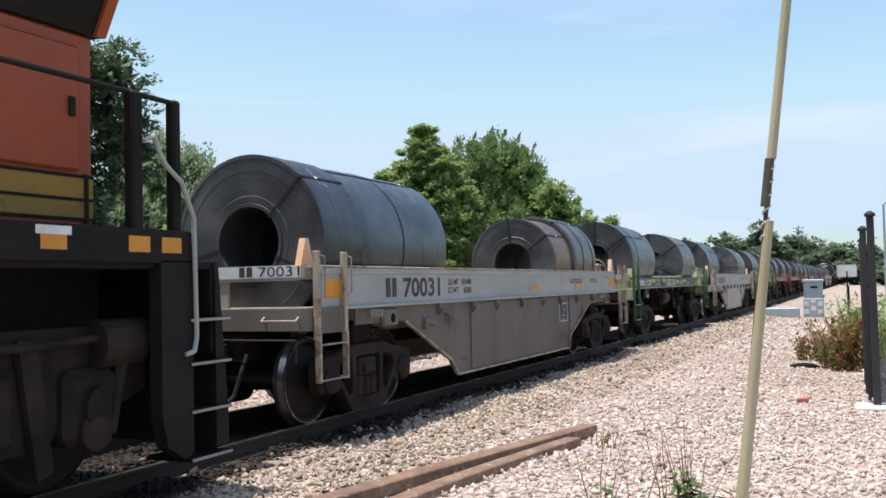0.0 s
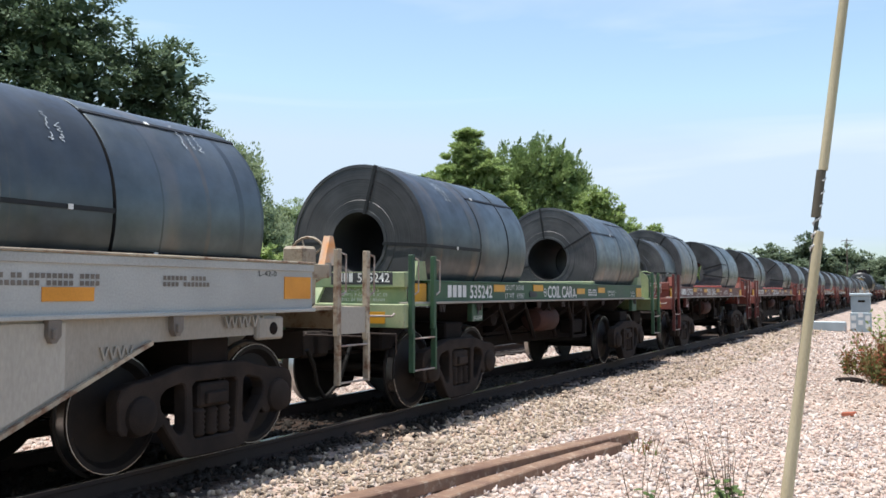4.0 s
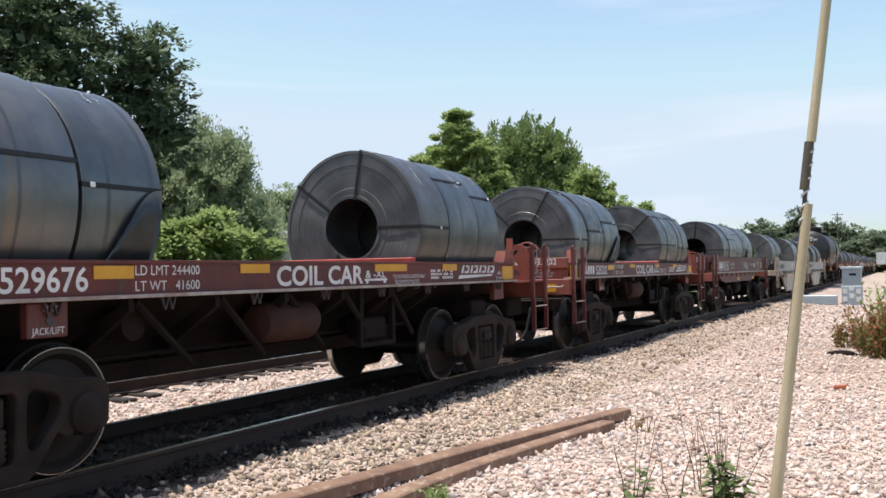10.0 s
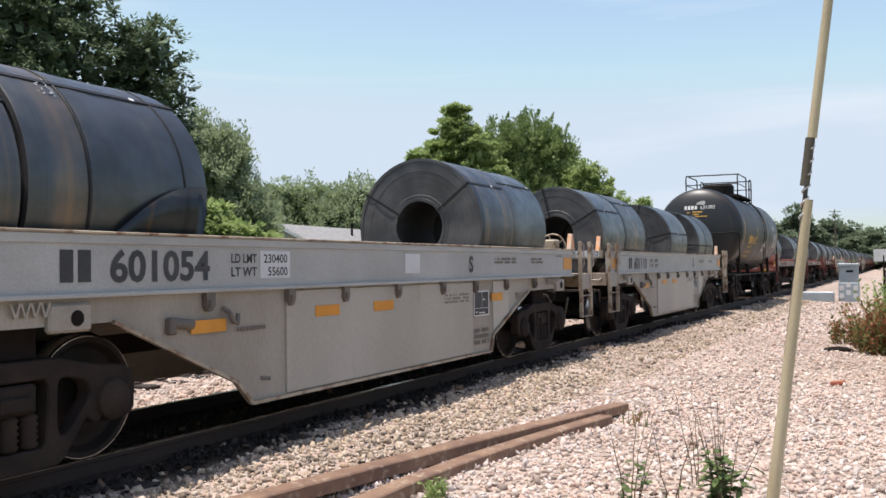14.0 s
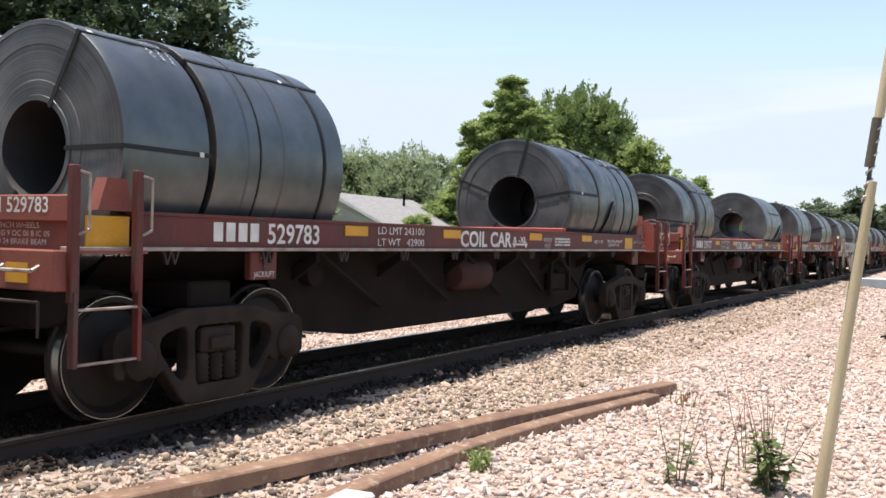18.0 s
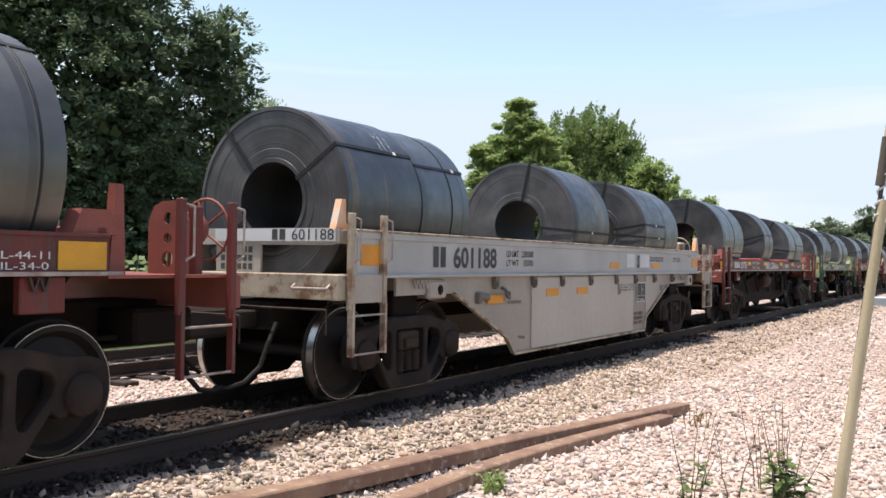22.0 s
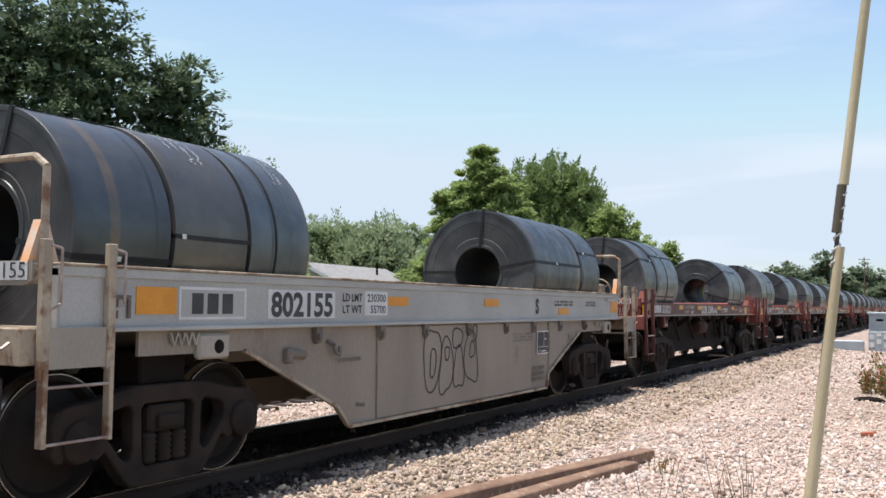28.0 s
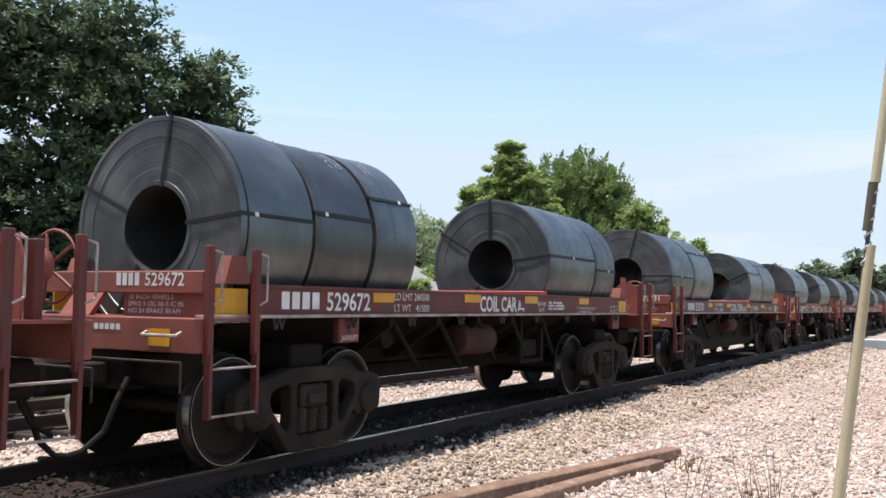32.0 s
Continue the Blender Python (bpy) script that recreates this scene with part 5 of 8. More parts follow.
        if long_edges:
            bmesh.ops.subdivide_edges(bm, edges=long_edges, cuts=4, use_grid_fill=True)
        bmesh.ops.triangulate(bm, faces=bm.faces[:])
        for v in bm.verts:
            if z_side:
                v.co.y = -math.sqrt(max(0.01, (r + lift) ** 2 - (v.co.z - zc) ** 2))
            else:
                rho = min(0.98, math.hypot(v.co.y, v.co.z - zc) / r)
                v.co.x = a + dp * (1 - math.sqrt(1 - rho * rho)) - lift
        bm.to_mesh(ob.data); bm.free()
        return ob

    def on_shell(x0, x1, z0, z1, mat, name="stencil_mark", lift=0.006):
        bm = bm_new(); rows = []
        for k in range(9):
            z = z0 + (z1 - z0) * k / 8
            y = -math.sqrt((r + lift) ** 2 - (z - zc) ** 2)
            rows.append((bm.verts.new((x0, y, z)), bm.verts.new((x1, y, z))))
        for (p, q), (u, v) in zip(rows, rows[1:]):
            bm.faces.new((p, q, v, u))
        return part(name, bm, mat, car)

    def wrap(text, x, z, h, w, mat):
        return bend(writing("stencil", text, mat, car, x, z, 0.0, h, w, bold=0.012 * h), 0.009)

    for x, z0, z1 in ((1.25, 2.17, 3.1), (4.52, 2.39, 2.87), (7.5, 2.39, 2.86), (10.52, 2.25, 3.0)):
        on_shell(x, x + 0.08, z0, z1, STENCIL_Y, "index_mark")
    on_shell(6.31, 7.16, 1.97, 2.38, LABEL, "notice_plate")
    wrap("Call", 6.66, 2.2, 0.05, 0.14, BRICKRED)
    bend(bars("notice_line", BLACK, car, 6.36, 2.29, 0.0, 0.72, 0.04, 16), 0.012)
    bend(bars("notice_line", BRICKRED, car, 6.36, 2.06, 0.0, 0.74, 0.08, 11), 0.012)
    on_shell(9.3, 9.62, 2.86, 3.02, LABEL, "small_placard")
    bend(bars("data_text", WHITE, car, 9.34, 2.2, 0.0, 1.0, 0.46, 9, "side", 5, 9), 0.012)
    for x0, x1, z0, z1 in ((9.29, 10.4, 2.70, 2.715), (9.29, 10.4, 2.15, 2.165), (9.29, 9.305, 2.165, 2.70), (10.385, 10.4, 2.165, 2.70)):
        on_shell(x0, x1, z0, z1, WHITE, "panel_border")
    for x0, x1, z0, z1 in ((8.35, 8.78, 1.95, 1.97), (8.35, 8.78, 1.69, 1.71), (8.35, 8.37, 1.71, 1.95), (8.76, 8.78, 1.71, 1.95), (8.55, 8.565, 1.78, 1.92)):
        on_shell(x0, x1, z0, z1, WHITE, "panel_border")
    bend(bars("small_stencil", OLD_RAIL, car, 7.75, 1.8, 0.0, 0.26, 0.16, 6, "side", 8, 3), 0.01)
    bend(bars("small_stencil", OLD_RAIL, car, 8.1, 1.5, 0.0, 0.3, 0.12, 6, "side", 9, 3), 0.01)
    wrap("CAUTION", 6.42, 3.2, 0.06, 0.32, STENCIL_Y)
    bend(bars("caution_line", STENCIL_Y, car, 6.37, 3.1, 0.0, 0.66, 0.07, 14), 0.01)
    bend(bars("reporting_mark", STENCIL_Y, car, 2.46, 2.2, 0.0, 0.88, 0.29, 4), 0.01)
    wrap("631393", 3.44, 2.2, 0.27, 0.9, STENCIL_Y)
    wrap("THE TANK CAR PEOPLE", 2.47, 2.05, 0.09, 0.93, STENCIL_Y)
    wrap("LD LMT 201600 LB   91 450 KG", 2.5, 1.86, 0.085, 1.33, STENCIL_Y)
    wrap("LT WT    61400 LB   27 850 KG", 2.42, 1.70, 0.085, 1.36, STENCIL_Y)
    # writing on the leading head
    bend(bars("reporting_mark", WHITE, car, 0, 3.40, 0.46, 0.48, 0.13, 4, "end"), 0.008, False)
    bend(writing("head_number", "631393", WHITE, car, 0, 3.41, -0.10, 0.13, 0.5, face="end"), 0.008, False)
    for z, y0, w, n in ((3.27, 0.36, 0.1, 4), (3.29, 0.16, 0.34, 9), (3.20, 0.15, 0.22, 6), (3.12, 0.38, 0.2, 6), (3.13, 0.08, 0.42, 10), (3.05, 0.38, 0.22, 6), (2.98, 0.39, 0.46, 12), (2.92, 0.40, 0.06, 1), (2.92, 0.3, 0.34, 9)):
        tagged(bend(bars("head_stencil", STENCIL_Y, car, 0, z, y0, w, 0.042, n, "end"), 0.008, False), kind="stuff")
    bm = bm_new(); bm.faces.new([bm.verts.new((0, y, z)) for y, z in ((0.06, 3.57), (-0.25, 3.57), (-0.27, 3.66), (-0.22, 3.71), (-0.06, 3.68), (0.02, 3.64))])
    bend(part("silver_patch", bm, GREY, car, "silvery paint patch"), 0.008, False)
    for x in (1.8, 9.75):
        bm = bm_new(); box(bm, x - 0.3, x + 0.3, -1.0, 1.0, 0.83, 1.08, 0.02)
        part("body_bolster", bm, LOCO_K, car)
        put_truck(car, x)
    coupler(car, -0.15, -1); coupler(car, 12.0, 1)
    return car


def locomotive():
    """The rear of the last engine; x = 0 at its rear steps, the body runs towards -x."""
    car = empty("locomotive", "orange and black diesel locomotive, dusty, with yellow stripes", "locomotive", "cars of the train")
    bm = bm_new()
    prism(bm, [(-1.0, 1.78), (1.0, 1.78), (1.0, 3.25), (0.95, 3.3), (-0.95, 3.3), (-1.0, 3.25)], -17.5, -0.87, axis="x")
    part("hood", bm, LOCO_O, car, "dusty orange hood with door panels")
    bm = bm_new(); prism(bm, [(-1.32, 3.9), (-1.2, 4.5), (1.2, 4.5), (1.32, 3.9), (1.02, 3.28), (-1.02, 3.28)], -9.0, -0.78, axis="x")
    part("radiator_wing", bm, LOCO_K, car, "flared black radiator section")
    for s in (-1, 1):
        bm = bm_new(); prism(bm, [(s * 1.02, 3.28), (s * 1.06, 3.28), (s * 1.36, 3.9), (s * 1.32, 3.9)], -0.86, -0.76, axis="x")
        part("wing_edge", bm, LOCO_O, car)
    for s in (-1, 1):
        bm = bm_new(); box(bm, -17.4, -0.86, *sorted((s * 1.004, s * 1.012)), 1.83, 2.16)
        part("lower_stripe", bm, LOCO_Y, car, "yellow lower stripe")
        for x in [-1.4 - 0.95 * k for k in range(14)]:
            bm = bm_new(); box(bm, x - 0.4, x + 0.4, *sorted((s * 1.004, s * 1.03)), 2.2, 3.16, 0.015)
            part("engine_door", bm, LOCO_O, car)
        bm = bm_new()
        for x in [-0.93 - 0.95 * k for k in range(15)]:
            box(bm, x - 0.02, x + 0.02, *sorted((s * 1.006, s * 1.02)), 1.8, 2.18)
        for z in (1.83, 1.98, 2.16):
            box(bm, -17.4, -0.86, *sorted((s * 1.013, s * 1.018)), z - 0.012, z + 0.012)
        part("panel_joints", bm, LOCO_K, car)
        bm = bm_new(); box(bm, -17.8, -0.35, *sorted((s * 1.42, s * 1.56)), 1.48, 1.74, 0.01)
        part("walkway_sill", bm, LOCO_K, car)
        for x in (-2.9, -1.75, -0.95, -0.6, -4.2, -5.4):
            bm = bm_new(); box(bm, x - 0.11, x + 0.11, *sorted((s * 1.564, s * 1.556)), 1.56, 1.68)
            part("reflector", bm, ORANGE_R, car)
        bm = bm_new(); box(bm, -2.5, -2.22, *sorted((s * 1.565, s * 1.556)), 1.53, 1.59); box(bm, -1.9, -1.6, *sorted((s * 1.565, s * 1.556)), 1.66, 1.72)
        part("data_plate", bm, WHITE, car)
        # hand rail and stanchions
        bm = bm_new()
        for x, hw in ((-0.5, 0.045), (-0.94, 0.06)):
            box(bm, x - hw, x + hw, s * 1.5 - 0.05, s * 1.5 + 0.05, 1.5, 2.78, 0.02)
        part("stanchion", bm, LOCO_K, car, "heavy black stanchions by the steps")
        bm = bm_new(); path_rod(bm, [(-0.5, s * 1.5, 2.68), (-0.53, s * 1.5, 2.76), (-1.4, s * 1.5, 2.77), (-17.0, s * 1.5, 2.77)], 0.022, 8)
        for k in range(1, 9):
            rod(bm, (-1.0 - 2.0 * k, s * 1.5, 1.7), (-1.0 - 2.0 * k, s * 1.5, 2.77), 0.02)
        part("handrail", bm, LOCO_K, car)
        # steps
        bm = bm_new(); prism(bm, [(-0.72, 1.5), (-0.36, 1.5), (-0.36, -0.02), (-0.46, -0.06), (-0.66, 0.06), (-0.72, 0.3)], *sorted((s * 1.44, s * 1.56)))
        part("step_side_plate", bm, LOCO_K, car, "black side plate of the step well")
        bm = bm_new(); prism(bm, [(-0.04, 1.5), (0.0, 1.5), (0.12, 0.2), (0.12, -0.04), (-0.04, -0.04)], *sorted((s * 0.9, s * 1.53)))
        part("step_well", bm, LOCO_K, car)
        for z in (0.14, 0.52, 0.9, 1.25):
            bm = bm_new(); box(bm, -0.4, 0.1, *sorted((s * 1.1, s * 1.57)), z, z + 0.03)
            tread = part("step", bm, GRIME, car)
            bm = bm_new(); box(bm, -0.4, 0.1, *sorted((s * 1.572, s * 1.582)), z + 0.006, z + 0.028)
            part("step_edge", bm, GREY_LOW, tread, "worn pale step edge")
        bm = bm_new(); path_rod(bm, [(-0.9, s * 1.56, 2.40), (-0.8, s * 1.58, 2.45), (-0.75, s * 1.58, 2.33), (-0.68, s * 1.58, 2.24), (-0.5, s * 1.58, 2.12), (-0.36, s * 1.58, 1.85), (-0.34, s * 1.58, 0.9), (-0.37, s * 1.58, 0.78), (-0.46, s * 1.57, 0.76)], 0.02, 8)
        part("step_grab_iron", bm, GREY, car, "pale bent step rail")
    bm = bm_new(); box(bm, -17.8, 0.0, -1.5, 1.5, 1.44, 1.5)
    part("deck", bm, LOCO_K, car)
    bm = bm_new(); box(bm, -0.06, 0.04, -1.5, 1.5, 0.75, 1.5, 0.01)
    part("end_plate", bm, LOCO_K, car)
    bm = bm_new(); prism(bm, [(-1.35, 0.8), (1.35, 0.8), (1.3, -0.02), (-1.3, -0.02)], -0.02, 0.05, axis="x")
    part("pilot_plate", bm, LOCO_K, car, "black pilot plate above the rails")
    bm = bm_new(); box(bm, -11.5, -6.6, -1.35, 1.35, 0.45, 1.3, 0.15)
    part("fuel_tank", bm, LOCO_K, car)
    bm = bm_new(); box(bm, -17.7, -0.5, -0.7, 0.7, 0.9, 1.45)
    part("underframe", bm, LOCO_K, car)
    for xc in (-3.0, -14.2):
        for s in (-1, 1):
            bm = bm_new()
            prism(bm, [(xc - 2.7, 0.55), (xc - 2.7, 0.8), (xc - 2.3, 0.95), (xc + 2.2, 0.95), (xc + 2.5, 0.8), (xc + 2.5, 0.55), (xc + 2.1, 0.45), (xc + 1.75, 0.5), (xc + 1.5, 0.3), (xc + 0.5, 0.3), (xc + 0.3, 0.5), (xc - 0.3, 0.5), (xc - 0.5, 0.3), (xc - 1.5, 0.3), (xc - 1.8, 0.5)], *sorted((s * 1.02, s * 1.2)))
            bmesh.ops.bevel(bm, geom=bm.edges[:], offset=0.015, segments=1, affect="EDGES")
            part("truck_frame", bm, TRUCK, car, "dusty brown cast truck frame")
            for k in (-1.85, 0, 1.85):
                bm = bm_new(); box(bm, xc + k - 0.25, xc + k + 0.25, *sorted((s * 1.05, s * 1.3)), 0.3, 0.72, 0.05)
                rod(bm, (xc + k, s * 1.2, 0.5), (xc + k, s * 1.36, 0.5), 0.12, 14)
                part("journal_box", bm, TRUCK, car)
            bm = bm_new(); rod(bm, (xc + 1.9, s * 1.25, 0.85), (xc + 2.4, s * 1.25, 0.85), 0.14, 14); rod(bm, (xc + 2.0, s * 1.3, 0.35), (xc + 2.2, s * 1.28, 0.9), 0.05)
            part("truck_brake", bm, TRUCK, car)
            for k in (-0.95, 0.95):
                for kk in (-0.14, 0.14):
                    bm = bm_new(); lathe(bm, [(0.36, 0.03)] + [(0.37 + j * 0.03, 0.09 if j % 2 else 0.07) for j in range(12)] + [(0.72, 0.03)], 12, "z", (xc + k + kk, s * 1.22, 0))
                    part("truck_spring", bm, TRUCK, car)
            bm = bm_new(); path_rod(bm, [(xc + 2.3, s * 1.28, 0.9), (xc + 1.2, s * 1.28, 0.86), (xc + 0.4, s * 1.28, 0.92), (xc - 1.6, s * 1.28, 0.9)], 0.025, 6)
            part("sand_pipe", bm, TRUCK, car)
            bm = bm_new(); prism(bm, [(xc + 1.2, 0.9), (xc + 1.36, 0.9), (xc + 1.5, 0.2), (xc + 1.36, 0.16)], *sorted((s * 1.22, s * 1.28)))
            part("brake_lever", bm, TRUCK, car)
            bm = bm_new(); lathe(bm, [(s * 1.2, 0.02), (s * 1.22, 0.14), (s * 1.34, 0.15), (s * 1.36, 0.1), (s * 1.37, 0.02)], 18, "y", (xc + 1.85, 0, 0.5))
            edged(part("axle_cap", bm, TRUCK, car))
        for k in (-1.85, 0, 1.85):
            for s in (-1, 1):
                bm = bm_new()
                o = 0.79 * s
                lathe(bm, [(o, 0.1), (o - 0.03 * s, 0.4), (o, 0.42), (o, 0.5), (o - 0.1 * s, 0.505), (o - 0.11 * s, 0.53), (o - 0.135 * s, 0.53), (o - 0.135 * s, 0.1)], 32, "y", (xc + k, 0, 0.505))
                part("drive_wheel", bm, WHEEL, car)
    # ride height of body and trucks
    for o in car.children:
        if o.name.split(".")[0] in ("truck_frame", "journal_box", "truck_brake", "truck_spring", "sand_pipe", "brake_lever"):
            o.scale = (1, 1, 1.32)
        elif o.name.split(".")[0] not in ("drive_wheel", "step", "fuel_tank", "axle_cap"):
            o.location.z = 0.24
    # end handrails, a yellow post, door latches and grab marks
    bm = bm_new(); path_rod(bm, [(0.1, 1.45, 3.0), (0.16, 1.45, 2.75), (0.9, 1.45, 1.95), (0.95, 1.45, 1.15)], 0.02, 8)
    part("end_handrail", bm, GREY, car, "pale drooping end chain rail")
    bm = bm_new(); box(bm, -0.22, -0.16, -0.8, -0.74, 1.75, 2.85, 0.01)
    part("yellow_post", bm, LOCO_Y, car, "yellow handrail post")
    for x in [-1.4 - 0.95 * k for k in range(14)]:
        bm = bm_new(); box(bm, x + 0.28, x + 0.34, -1.05, -1.03, 2.85, 3.0, 0.005)
        part("door_latch", bm, LOCO_K, car)
    coupler(car, 0.0, 1)
    return car


# ---- coils ----
def coil(seed, x0, x1, radius, bore, mat, car_x, top, clocks, rings, flap):
    """A steel coil on its side, eye along the train. clocks: hours at which eye straps cross its leading face; rings: places of bands round it."""
    rnd = random.Random(seed)
    w = x1 - x0
    bm = bm_new()
    h = w / 2
    e = [rnd.uniform(0.0, 0.005) for _ in range(8)]
    step = rnd.uniform(0.10, 0.17)
    prof = [(-h + 0.03, bore), (-h - 0.006, bore + 0.01), (-h - 0.006, bore + 0.05), (-h + 0.004 + e[0] * 0.5, bore + 0.055), (-h + e[6], bore + step), (-h + 0.006 + e[1] * 0.5, bore + step + 0.006), (-h + e[2], radius - 0.2), (-h - e[3] * 0.6, radius - 0.195), (-h + e[7], radius - 0.05), (-h - 0.008, radius - 0.044), (-h - 0.004, radius - 0.004), (-h + 0.003, radius)]
    n = 8
    for k in range(1, n):
        prof.append((-h + w * k / n, radius + rnd.uniform(-0.005, 0.005)))
    prof += [(h - 0.003, radius), (h, radius - 0.004), (h - e[4], bore + 0.15), (h, bore + 0.012), (h - 0.03, bore)]
    lathe(bm, prof, 72, "x", closed=True)
    ob = part("steel_coil", bm, mat)
    edged(ob, 40)
    ob.data.materials.append(COIL_END)
    ob.data.materials.append(COIL_EYE_SHADE)
    for f in ob.data.polygons:
        if abs(f.normal.x) > 0.6:
            f.material_index = 1
            f.use_smooth = False
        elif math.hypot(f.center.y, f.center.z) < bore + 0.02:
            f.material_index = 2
    tone = "rust-brown" if mat is COIL_X else "rust-bloomed grey" if mat is COIL_R else "blue-grey"
    tagged(ob, tone + " hot-rolled steel coil, strapped, lying in a coil car", "steel coil", "coils on the train")
    for x in rings:
        x -= (x0 + x1) / 2
        b = rnd.choice((0.010, 0.014, 0.02))
        bm = bm_new()
        lathe(bm, [(x - b, radius + 0.002), (x - b, radius + 0.008), (x + b, radius + 0.008), (x + b, radius + 0.002)], 48, "x", closed=True)
        part("strap", bm, BAND, ob)
    # bands through the eye, laid over end faces and the outside
    for hour in clocks:
        bm = bm_new()
        wd = rnd.choice((0.018, 0.022))
        m = Matrix.Rotation(radians(hour * 30 + 90), 4, "X")
        pr = [(-h - 0.012, bore - 0.004), (-h - 0.012, radius + 0.008), (h + 0.012, radius + 0.008), (h + 0.012, bore - 0.004)]
        for (xa, ra), (xb, rb) in zip(pr, pr[1:]):
            if abs(xa - xb) < 0.1:
                box(bm, xa - 0.003, xa + 0.003, ra, rb, -wd, wd)
            else:
                box(bm, xa, xb, ra - 0.004, ra + 0.002, -wd, wd)
        bmesh.ops.transform(bm, matrix=m, verts=bm.verts[:])
        part("eye_strap", bm, BAND, ob)
        bm = bm_new()
        cx = rnd.uniform(-h, h) * 0.85
        box(bm, cx - 0.022, cx + 0.022, radius + 0.008, radius + 0.016, -0.02, 0.02)
        bmesh.ops.transform(bm, matrix=m, verts=bm.verts[:])
        part("strap_seal", bm, WHITE, ob)
    if flap:
        # loose tail of the outer wrap: a curved lip that stands off the coil, low on the near side
        bm = bm_new()
        xa, xb = -h * 0.55, h - 0.015
        rows = []
        for k in range(13):
            u = k / 12
            x = xa + (xb - xa) * u
            edge = radians(84 + 46 * (1 - u) ** 2.2)          # lip's height, as an angle from the top
            row = []
            for q in range(6):
                v = q / 5
                ang = edge + (radians(140) - edge) * v
                rr = radius + 0.008 + 0.035 * (1 - v) ** 2 * (0.35 + 0.65 * math.sin(math.pi * min(1, u * 1.2)))
                row.append(bm.verts.new((x, -rr * math.sin(ang), rr * math.cos(ang))))
            rows.append(row)
        for p, q in zip(rows, rows[1:]):
            for c in range(5):
                bm.faces.new((p[c], q[c], q[c + 1], p[c + 1])).smooth = True
        bmesh.ops.solidify(bm, geom=bm.faces[:], thickness=0.004)
        part("loose_wrap_tail", bm, mat, ob, "sprung tail of the outer wrap")
    # chalk scrawl, near side, high up
    if rnd.random() < 0.7:
        for col in range(rnd.choice((1, 1, 2))):
            bm = bm_new()
            cx = rnd.uniform(-h * 0.7, h * 0.5)
            a0 = math.pi + rnd.uniform(-1.0, -0.45)
            for ln in range(rnd.choice((2, 3))):
                u, v, prev = 0.0, 0.0, None
                for k in range(rnd.randint(14, 24)):
                    u += rnd.uniform(0.004, 0.026)
                    v = 0.035 * math.sin(k * rnd.uniform(1.4, 2.6) + ln) * rnd.uniform(0.2, 1.0)
                    p = (cx + ln * 0.095 + v + 0.15 * u, a0 - u / radius)
                    if prev is not None and rnd.random() < 0.86:
                        (xa, aa), (xb, ab) = prev, p
                        d = Vector((xb - xa, (ab - aa) * radius)); nn = Vector((-d.y, d.x)).normalized() * 0.0042
                        q = [bm.verts.new((xx, (radius + 0.009) * math.cos(tt), (radius + 0.009) * math.sin(tt))) for xx, tt in ((xa + nn.x, aa + nn.y / radius), (xa - nn.x, aa - nn.y / radius), (xb - nn.x, ab - nn.y / radius), (xb + nn.x, ab + nn.y / radius))]
                        bm.faces.new(q)
                    prev = p
            tagged(part("chalk_mark", bm, CHALK, ob), "hand-chalked scrawl", kind="stuff")
    COILS.append((ob, car_x + (x0 + x1) / 2, top - radius))
    return ob


COILS = []
CARS = []          # (thing, train position)

RED_LONG = coil_car(15.85, 13.05, 13.67, 14.3, 11.95, RED, RED_SUNLIT, True, "oxide red coil car with white stencils, deep grimy belly")
RED_SHORT = coil_car(13.4, 10.75, 11.35, 11.9, 9.5, RED, RED_SUNLIT, False, "oxide red coil car with white stencils and open underframe")
GREEN_SHORT = coil_car(13.4, 10.75, 11.35, 11.9, 9.5, GREEN, GREEN_END, False, "faded green coil car with white stencils and yellow panels")
GREY_WELL = well_car("light grey trough coil car with orange panels, rust-streaked")
GREY_HOOP = well_car("light grey trough coil car with cream tube hoops and graffiti", True)

# stencil plan of each car: number x; panels (x, width, z); name (x, width); small mark width; retainer note (x, width); stencil (x, width); loading note (x, width, z); emblem x
PLAN_LONG = (2.13, ((5.29, 0.43, 1.46), (7.78, 0.43, 1.46), (9.83, 0.44, 1.46)), (5.73, 1.46), 0.5, (8.3, 0.3), (8.72, 0.62), (11.06, 0.8, 1.455), None)
PLAN_GREEN = (1.83, ((4.18, 0.43, 1.47), (6.33, 0.43, 1.42), (7.58, 0.42, 1.44)), (4.84, 1.25), 0.2, None, (6.98, 0.52), (8.2, 0.6, 1.44), None)
PLAN_SHORT = (1.7, ((4.52, 0.43, 1.475), (6.31, 0.44, 1.475), (8.39, 0.43, 1.475)), (4.95, 1.1), 0.22, (6.78, 0.3), (7.16, 0.62), (8.32, 0.82, 1.39), None)
